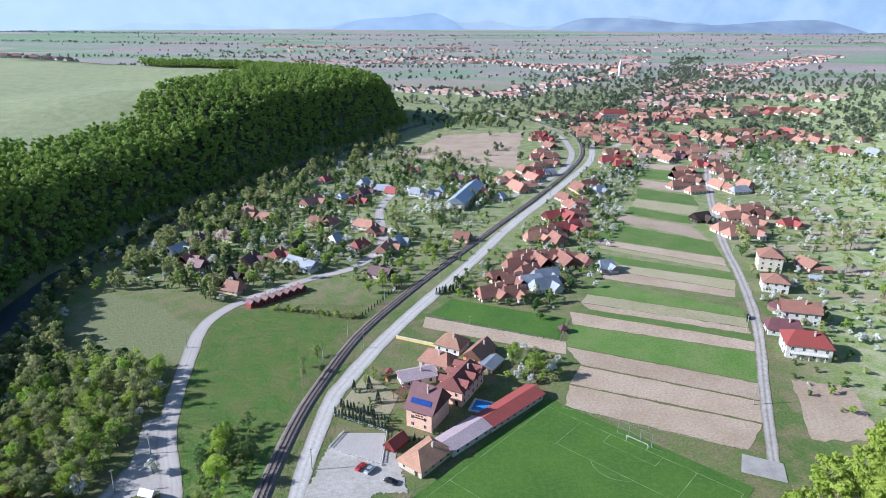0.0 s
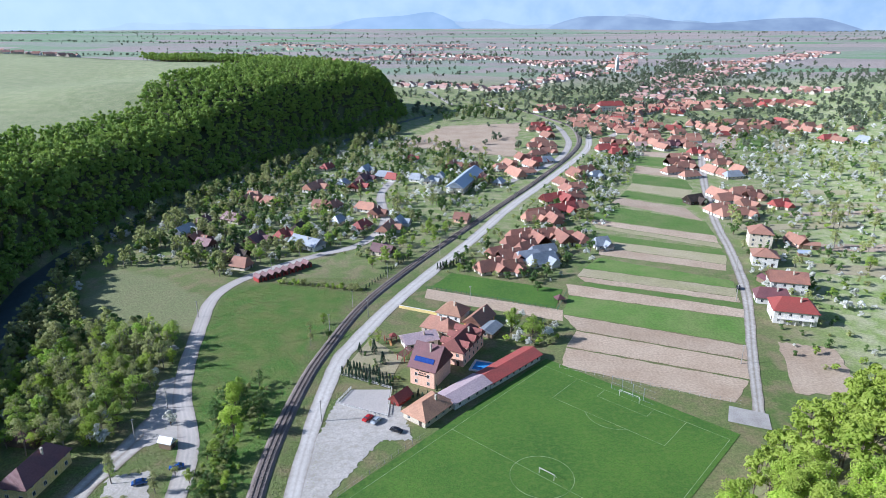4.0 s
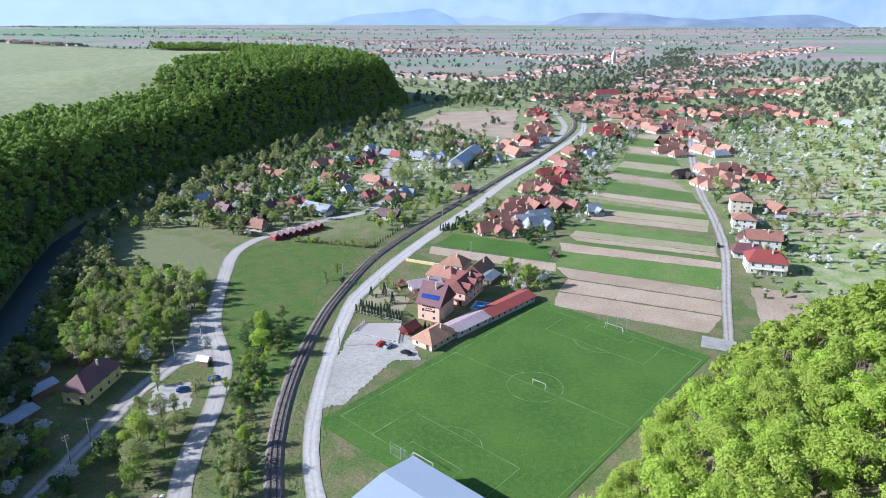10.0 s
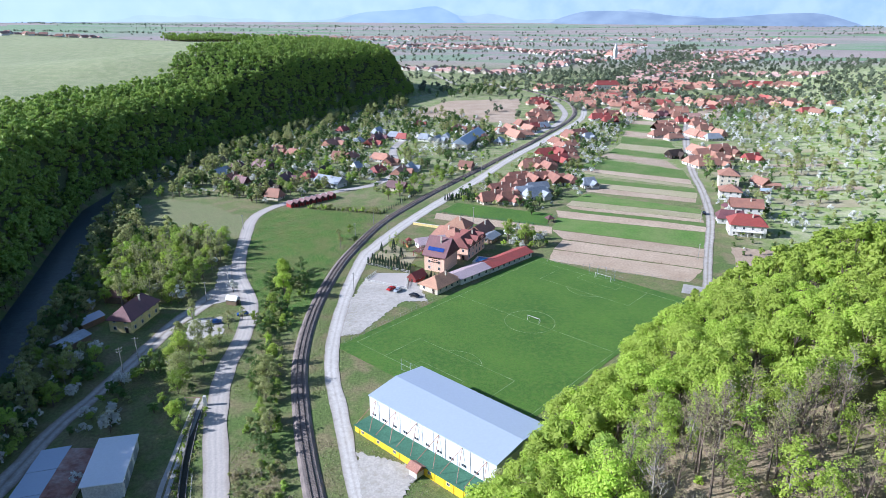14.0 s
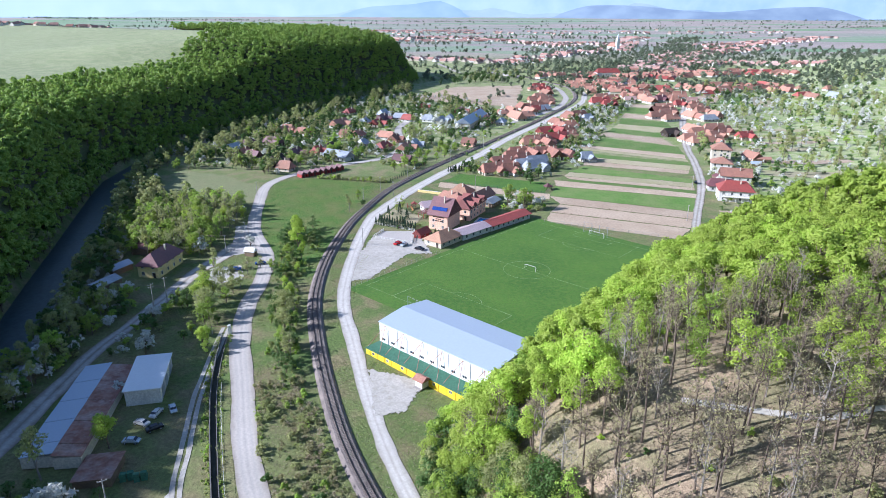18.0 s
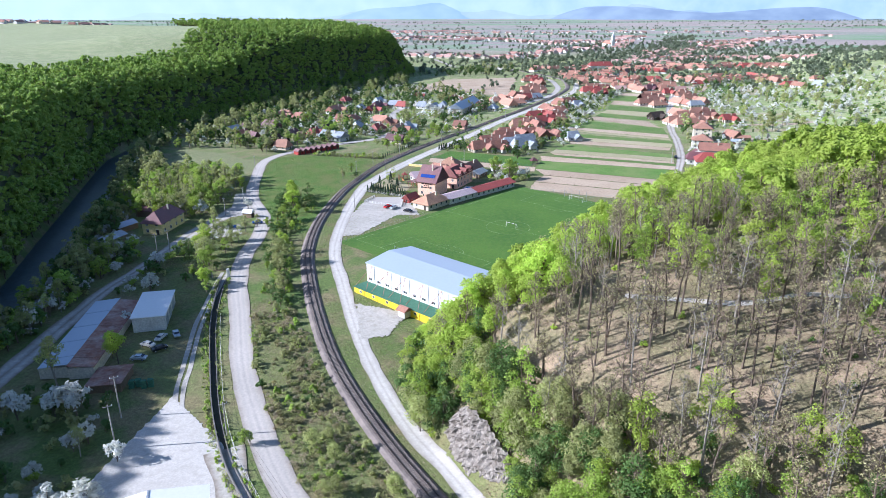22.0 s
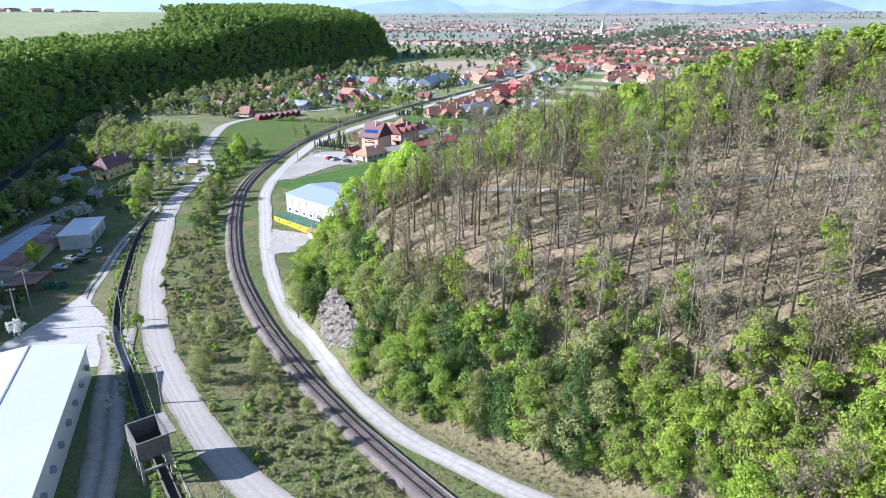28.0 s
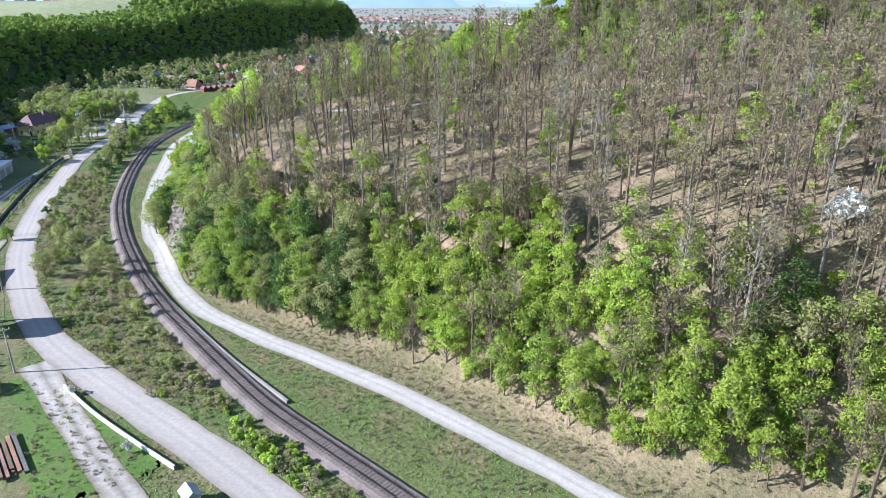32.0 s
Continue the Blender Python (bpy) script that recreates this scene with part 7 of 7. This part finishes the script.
drape("drive_farm", [(4, -65), (11.6, -73.5), (18.8, -81.2), (26.2, -89.2), (35, -98), (42, -106)], [5, 4, 3.6, 3.6, 3.6, 3.6], M["road_rut"], 0.09, "pale rutted farm drive", "track", ragged=0.5)
sheet("verge_lawn", ((3, -70), (13, -72.4), (38.5, -92.5), (24, -100)), M["lawn"], 0.05, "bright green grass between drive and wall", "lawn", 24, 24, 1.2)
bunker = thing("loading_bunker", pose(-15.5, -53.0, at_z(-15.5, -53), 0, 0, facing(0.62, -0.78)), "old open concrete loading bunker on legs", "bunker")
part("wall", joined(block(0.3, 7.0, 3.2, -2.35, 0, 4.6), block(0.3, 7.0, 3.2, 2.35, 0, 4.6), block(4.4, 0.3, 3.2, 0, -3.35, 4.6), block(4.4, 0.3, 3.2, 0, 3.35, 4.6)), M["concrete_dark"], bunker)
part("floor", block(4.4, 6.4, 0.3, 0, 0, 4.6), M["mud"], bunker)
part("apron_slab", block(1.3, 6.8, 0.25, -3.1, 0, 7.5), M["concrete"], bunker)
for x in (-2.2, 2.2):
    for y in (-3.2, 0, 3.2):
        part("leg", block(0.4, 0.4, 5.4, x, y, -0.8, 0.03), M["concrete"], bunker)
for y in (-3.2, 3.2):
    part("cross_beam", block(4.2, 0.3, 0.35, 0, y, 2.2), M["concrete"], bunker)
stack = thing("timber_stack", standing(14.8, -90, 41), "stack of weathered boards and sheets beside the drive", "timber")
for k in range(16):
    part("board", block(0.5, random.uniform(8, 11.5), 0.16, -1.4 + 0.72 * (k % 5), random.uniform(-0.6, 0.6), 0.02 + 0.2 * (k // 5), 0.01), M[("wood", "rust", "wood", "tile_tan", "concrete_dark")[k % 5]], stack)
house("well_house", standing(43.6, -98.8, 40), 1.8, 2.2, 1.7, 0.7, 0.0, M["white"], M["roof_blue"], "tiny well house with a pale blue roof beside the road", "shed", chimney=False, windows=False, over=0.2)
pillar = thing("gate_pillar", standing(-72, 86, 5), "white gate pillar at the yard entrance", "gate")
part("post", block(0.9, 0.9, 3.4, 0, 0, -0.3, 0.05), M["white"], pillar)
part("beam", rod((0, 0, 2.6), (-5.6, 0.6, 2.6), 0.07), M["rust"], pillar)
part("far_post", block(0.25, 0.25, 2.9, -5.6, 0.6, -0.3), M["concrete"], pillar)


# ---- poles and wires ----
def pole(x, y, h, turn, arms=1, wide=1.8, label="tall concrete power pole with crossarm", lean=0.0):
    g = thing("power_pole", pose(x, y, at_z(x, y), lean, 0, turn), label, "pole", "power poles")
    part("shaft", rod((0, 0, -0.6), (0, 0, h), 0.19, 0.11, 6), M["concrete"], g)
    for k in range(arms):
        part("crossarm", block(wide, 0.12, 0.12, 0, 0, h - 0.5 - 0.9 * k), M["concrete"], g)
        for s in (-1, 0, 1):
            part("insulator", rod((s * wide * 0.45, 0, h - 0.38 - 0.9 * k), (s * wide * 0.45, 0, h - 0.12 - 0.9 * k), 0.06, n=5), M["white"], g)
    return x, y, at_z(x, y) + h - 0.15


def wire(a, b, off, sag=0.8):
    """A slack wire between the tops of two poles."""
    a, b = Vector(a), Vector(b)
    s = Vector((-(b - a).y, (b - a).x, 0)).normalized() * off
    vs = [tuple(a.lerp(b, k / 10) + s - Vector((0, 0, sag * 4 * (k / 10) * (1 - k / 10)))) for k in range(11)]
    v, f = tube(vs, [0.018] * 11, 3)
    return tagged(new("power_line", tri_mesh("power_line", v, f, M["rubber"])), "thin black overhead power line between poles", "wire", "overhead wires")


tops = [pole(*p) for p in ((-68.3, -3.8, 11, 30), (-72.4, 7.5, 11, 30), (-101, 98.8, 11.5, 50, 2), (-101.5, 110, 9, 20), (-86.1, 97.6, 8, 60), (-130, 96, 9, 50), (-46, 1, 8.5, 35), (-22, -34, 8.5, 35), (2, -68, 8.5, 40))]
for i, j in ((0, 1), (2, 5), (2, 4), (6, 7), (7, 8)):
    for off in (-0.7, 0, 0.7):
        wire(tops[i], tops[j], off)
for x, y in ((-93, 176), (-96, 158), (-88, 300), (-107, 246), (-47.5, 232), (-41, 256), (-28, 290), (-2, 325), (22, 372), (50, 430), (82, 490), (114, 560), (140, 615), (112, 205), (134, 262), (150, 300), (164, 352), (182, 430), (206, 505), (-40, 168), (-33, 246), (12, 262), (40, 228)):
    pole(x, y, 8.0, 30, 1, 1.0, "slim concrete street pole")

# ---- fences ----
def fence(points, gap, high, label, rails=2, material="concrete", group="fences", mesh=False):
    g = thing("fence", pose(0, 0, 0), label, "fence", group)
    for a, b in zip(points[:-1], points[1:]):
        n = max(1, int(math.dist(a, b) / gap))
        for k in range(n):
            x, y = a[0] + (b[0] - a[0]) * k / n, a[1] + (b[1] - a[1]) * k / n
            part("post", block(0.12, 0.12, high + 0.3, x, y, at_z(x, y) - 0.3), M[material], g)
        for h in np.linspace(0.25, high - 0.08, rails):
            part("rail", rod((*a, at_z(*a) + h), (*b, at_z(*b) + h), 0.025, n=4), M[material], g)
    return g


fence([(-8.2, 277.3), (20, 266), (50.6, 252.8), (58.7, 274)], 2.4, 1.6, "green wire fence round the lawn", 4, "green_felt")
fence([(43, 202.5), (70, 190.5), (100.5, 178)], 3.0, 1.5, "post and wire fence behind the pitch", 2)
fence([on_pitch(-HL - 6.5, -HW - 2), on_pitch(-20, -HW - 4), on_pitch(-8, -HW - 4)], 3.0, 1.4, "post and wire fence beside the pitch", 2)
fence([(-83, 282), (-60, 277), (-38.5, 272), (-28, 299), (-18, 324)], 3.0, 1.3, "wooden garden fence along the meadow", 2, "wood")
fence([on_pitch(HL + 2.5, -8), on_pitch(HL + 2.5, 8)], 4.0, 5.0, "tall ball-stop posts behind the goal", 3, "metal_grey")
fence([on_pitch(-HL - 2.5, -10), on_pitch(-HL - 2.5, 10)], 4.0, 4.0, "tall ball-stop posts behind the goal", 3, "metal_grey")
fence([(48.3, 218.6), (110.2, 193.6)], 3.5, 0.9, "low wire between the ploughed strips", 1, "wood")
fence([(55.2, 233), (115.8, 207.2)], 3.5, 0.9, "low wire between the ploughed strips", 1, "wood")
bank_line = smooth(CANAL, 4.0) + (1.9, 0.6)
fence([tuple(float(c) for c in p) for p in bank_line[2:-6:2]], 4.0, 1.3, "pale post and pipe fence along the millrace", 2, "white")
ditch = smooth(CANAL, 0.8)
ditch_r = np.random.RandomState(88)
ditch = np.concatenate([ditch + ditch_r.normal(size=ditch.shape) * 0.35 + (k, 0.35 * k) for k in (-2.0, -1.5, 1.5)])
massed("ditch_weeds", SCRUB[1:3] + SCRUB[1:2] + BUSH[:1], ditch, 0.15, 0.45, "weeds and brambles along the millrace", 89, "weeds")
gz = thing("gazebo", standing(53, 262, 20), "small dark red garden gazebo", "gazebo")
part("roof", hip_roof(3.4, 3.4, 1.5, 0.4, 1.0), M["tile_maroon"], gz).matrix_basis = Matrix.Translation((0, 0, 2.3))
for x in (-1.5, 1.5):
    for y in (-1.5, 1.5):
        part("post", block(0.18, 0.18, 2.4, x, y, -0.1), M["dark_wood"], gz)
slab = sheet("slab_lane_end", ((92, 168), (104, 163), (107, 172), (96, 177)), M["concrete"], 0.16, "pale concrete slab at the end of the lane", "slab", 4, 4)

# ---- rock face above the white road ----
rk = np.random.RandomState(11)
foot = smooth([(0, 0), (2.6, -5), (6.4, -11), (10.6, -16.5), (13.6, -20)], 0.45)
cols, rows = len(foot), 30
way = np.gradient(foot, axis=0)
way /= np.linalg.norm(way, axis=1)[:, None]
inw = np.stack([-way[:, 1], way[:, 0]], 1)
if (inw[len(foot) // 2] @ np.array([1.0, 0.6])) < 0:
    inw = -inw
v = []
for j in range(rows):
    f = j / (rows - 1)
    for i in range(cols):
        e = max(0.0, math.sin(math.pi * i / (cols - 1))) ** 0.6
        h = 12.5 * e * f
        p3 = Vector((foot[i, 0] * 0.35, foot[i, 1] * 0.35, h * 0.5))
        crack = Vector((p3.x * 4.2, p3.y * 4.2, p3.z * 0.7))
        bulge = noise.noise(p3) * 1.1 + abs(noise.noise(crack)) * 0.6 + noise.noise(p3 * 2.7) * 0.8 + abs(noise.noise(p3 * 5.5)) * 0.7 + 0.35 * noise.noise(p3 * 13)
        back = 1.6 + f * 2.6 - bulge - 1.2 * e
        x, y = foot[i] + inw[i] * back
        v.append((x, y, at_z(foot[i, 0], foot[i, 1]) - 0.5 + h + 0.4 * noise.noise(p3 * 3)))
i = (np.arange(rows - 1)[:, None] * cols + np.arange(cols - 1)).ravel()
tagged(new("rock_face", tri_mesh("rock_face", v, np.stack([i, i + 1, i + cols + 1, i + cols], 1), M["rock"])), "weathered grey limestone cliff beside the white road", "rock", kind="structure")
drape("path_hill", HILL_PATH, 1.0, M["gravel"], 0.12, "pale footpath across the bare wood", "path", across=2, step_m=2.0, ragged=0.25)

# ---- garden planting ----
for k in range(30):
    f = k / 29
    x, y = (-38 + 19 * f, 196 - 9.5 * f + 1.5) if k % 2 else (-36 + 18 * f, 202 - 9 * f + random.uniform(-1, 1))
    plant(CYPRESS[0], x, y, random.uniform(0.6, 1.05), "columnar garden conifers", 1)
for k in range(12):
    plant(CYPRESS[0], -14 + 1.6 * k, 184.5 + random.uniform(-2, 1) - 0.5 * k + (6 if k > 6 else 0), random.uniform(0.5, 0.8), "columnar garden conifers", 1)
for x, y, s in ((-27, 213, 0.9), (-23, 205, 0.75), (-33, 214, 0.6)):
    plant(SPRUCE[0], x, y, s, "garden spruces")
for x, y, s in ((-29, 217, 0.6), (-26.5, 221, 0.65)):
    plant(VEIL[0], x, y, s, "garden trees")
for k in range(16):
    plant(CYPRESS[0], -3 + 3.2 * k * 0.3 + random.uniform(-0.5, 0.5), 302 + 1.4 * k * 0.5, random.uniform(0.7, 1.0), "columnar garden conifers", 1)
for k in range(18):
    f = k / 17
    plant(random.choice(BUSH[:2] + BUSH[3:]), -80 + 41 * f, 283.5 - 9 * f, random.uniform(0.6, 1.3), "hedge bushes along the meadow")
    plant(CYPRESS[0], -37 + 19 * f, 276 + 46 * f, random.uniform(0.4, 0.7), "columnar garden conifers", 1)
scatter(FRUIT + MID[:1] + BUSH, [(24, 222), (40, 212), (50, 236), (34, 248)], 26, 0.7, 1.2, "orchard beside the guesthouse", gap=2.6)
for x, y, s, m in ((-91.0, 119.3, 0.85, GREY[0]), (-89.6, 105.0, 0.60, SPRING[1]), (-82.0, 111.2, 0.80, GREY[1]), (-79.0, 120.7, 0.60, GREY[2]), (-58.0, 108.5, 0.55, SPRING[0]), (-56.2, 96.7, 0.70, GREY[2]), (-95.5, 141.0, 0.45, MID[0]), (-77.0, 140.9, 0.50, GREY[1]), (-63.1, 151.5, 0.60, MID[1]), (-103.9, 159.4, 0.65, VEIL[0]), (-113.5, 165.6, 0.60, GREY[0]), (-93.7, 103.8, 0.42, MID[2]), (-83.0, 8.1, 1.90, FRUIT[0]), (-70.9, -24.2, 1.50, FRUIT[1]), (-65.0, -23.3, 1.50, FRUIT[0]), (-117.5, 49.0, 1.50, FRUIT[1]), (-74.6, -6.3, 0.62, GREY[0]), (-86.6, 33.4, 0.50, SPRING[1]), (-83.5, 85.0, 0.50, MID[2]), (-77.4, 77.5, 0.55, SPRING[2]), (-41.0, -2.5, 0.42, MID[0]), (-51.8, 75.2, 0.62, GREY[1]), (-50.1, 73.7, 0.62, GREY[2]), (-75.2, 73.5, 0.50, MID[1]), (-92.0, 53.1, 0.90, FRUIT[1]), (-179.9, 173.8, 0.80, GREY[1]), (-196.7, 195.6, 0.90, MID[2]), (-194.6, 191.6, 0.95, GREY[0]), (-47, 226, 0.55, DARK[0]), (-53, 219, 0.5, GREY[0]), (-84, 31, 0.7, SPRING[0]), (-40, -2, 0.35, MID[0]), (60, -53.5, 0.72, MID[1]), (130.4, -76.7, 1.5, FRUIT[0]), (92, -64, 0.75, SPRING[1]), (86, -62, 0.6, SPRING[2]), (-31, -37, 0.8, FRUIT[1]), (-2.5, -74, 1.0, FRUIT[0]), (15.5, -74.5, 0.4, FRUIT[1]), (-66, -8, 1.1, FRUIT[0]), (-75, -2, 1.2, FRUIT[1]), (-88, 8, 1.5, FRUIT[0]), (-94, 20, 1.2, GREY[0]), (31, -89, 0.5, FRUIT[1]), (-88, 166, 1.1, FRUIT[0]), (-106, 155, 1.6, FRUIT[1]), (-72, 138, 0.5, MID[0]), (-84, 104, 0.65, GREY[1]), (-82, 96, 0.75, MID[1]), (-78, 92, 0.5, DARK[0]), (-86, 112, 0.7, GREY[2]), (-82, 122, 0.75, GREY[0]), (-80, 84, 0.45, DARK[1])):
    plant(m, x, y, s, "single trees")
for k in range(22):
    f = random.random()
    x, y = (-4, 6 + 12 * f) if k % 2 else (15 + 9 * f, -21 - 12 * f)
    x, y = x + random.uniform(-1, 3), y + random.uniform(-1, 2)
    plant(random.choice(BUSH + VEIL[:1]), x, y, random.uniform(0.4, 0.8) * (0.6 if k % 5 == 0 else 1), "bushes on the rock face")

for k in range(26):
    f, g_ = random.random(), random.random()
    plant(random.choice(GARDEN[:3] + GARDEN[:2]), -37 + 20 * f + 6 * g_, 194 - 8 * f + 24 * g_, random.uniform(0.3, 0.7), "shrubs of the guesthouse garden")

weeds = np.concatenate([lattice([(100, -117), (54, -76), (30, -51), (14, -33), (18, -36), (38, -56), (62, -72), (95, -100), (125, -124)], 1.4, 81, lambda x, y, d: x < 999), lattice([(110, -108), (76, -77), (50, -59), (34, -48), (38, -44), (66, -60), (96, -81), (116, -97)], 1.5, 82, lambda x, y, d: x < 999), lattice([(4, -70), (13, -74), (38, -94), (24, -100)], 1.3, 83, lambda x, y, d: x < 999)])
massed("verge_weeds", SCRUB[1:] + SCRUB[:1], clear_of(weeds, -1.9), 0.12, 0.34, "low weeds and dry stalks beside the tracks", 84, "weeds")

# ---- rough grass and dead leaves beside the tracks ----
def tufts(name, spots, size, material, label, seed):
    """Tufts of three bent blades each, as one mass."""
    r = np.random.RandomState(seed)
    n = len(spots)
    z = land_z(spots[:, 0], spots[:, 1])
    v, f = [], []
    for k in range(3):
        a = r.uniform(0, 6.3, n)
        s = size * r.uniform(0.5, 1.4, n)
        c = np.stack([spots[:, 0] + r.normal(size=n) * size * 0.4, spots[:, 1] + r.normal(size=n) * size * 0.4, z], 1)
        d = np.stack([np.cos(a), np.sin(a), 0 * a], 1) * s[:, None]
        up = np.stack([-np.sin(a) * 0.5 * s, np.cos(a) * 0.5 * s, s * r.uniform(0.2, 0.55, n)], 1)
        v.append(np.stack([c - d * 0.5, c + d * 0.5, c + up], 1).reshape(-1, 3))
        f.append(np.arange(3 * n).reshape(-1, 3) + 3 * n * k)
    return tagged(new(name, tri_mesh(name, np.concatenate(v), np.concatenate(f), M[material])), label, "grass", kind="stuff")


r = np.random.RandomState(21)


def ground_spots(n, box, clear=0.3, test=None):
    p = np.stack([r.uniform(box[0], box[1], n), r.uniform(box[2], box[3], n)], 1)
    keep = np.ones(n, bool)
    for line, d in ((RAIL, 2.6), (WHITE_ROAD, 2.4), (LEFT_ROAD, 3.1), (CANAL, 1.8), (TRACK, 1.2), (BRANCH, 3.0)):
        keep &= line_dist(p[:, 0], p[:, 1], np.array(line, float))[0] > d + clear
    if test is not None:
        keep &= test(p[:, 0], p[:, 1])
    return p[keep]


side_rail = lambda x, y: line_dist(x, y, np.array(RAIL, float))[0] < 26
tufts("verge_grass", ground_spots(90000, (-60, 110, -115, 70), 0.2, side_rail), 0.26, "grass_blade", "rough green grass along the tracks", 31)
tufts("dry_grass", ground_spots(45000, (-60, 110, -115, 70), 0.2, side_rail), 0.24, "dry_blade", "dry brown grass and dead leaves along the tracks", 32)
tufts("meadow_tufts", ground_spots(50000, (-105, -36, 90, 290)), 0.3, "grass_blade", "rough green meadow grass", 33)
foot_d = lambda x, y: (lambda d, s: (s > 0) & (d < 60))(*line_dist(x, y, FOOT_S))
tufts("leaf_litter", ground_spots(50000, (0, 150, -100, 40), 0.2, foot_d), 0.26, "litter", "brown dead leaves on the wood floor", 34)
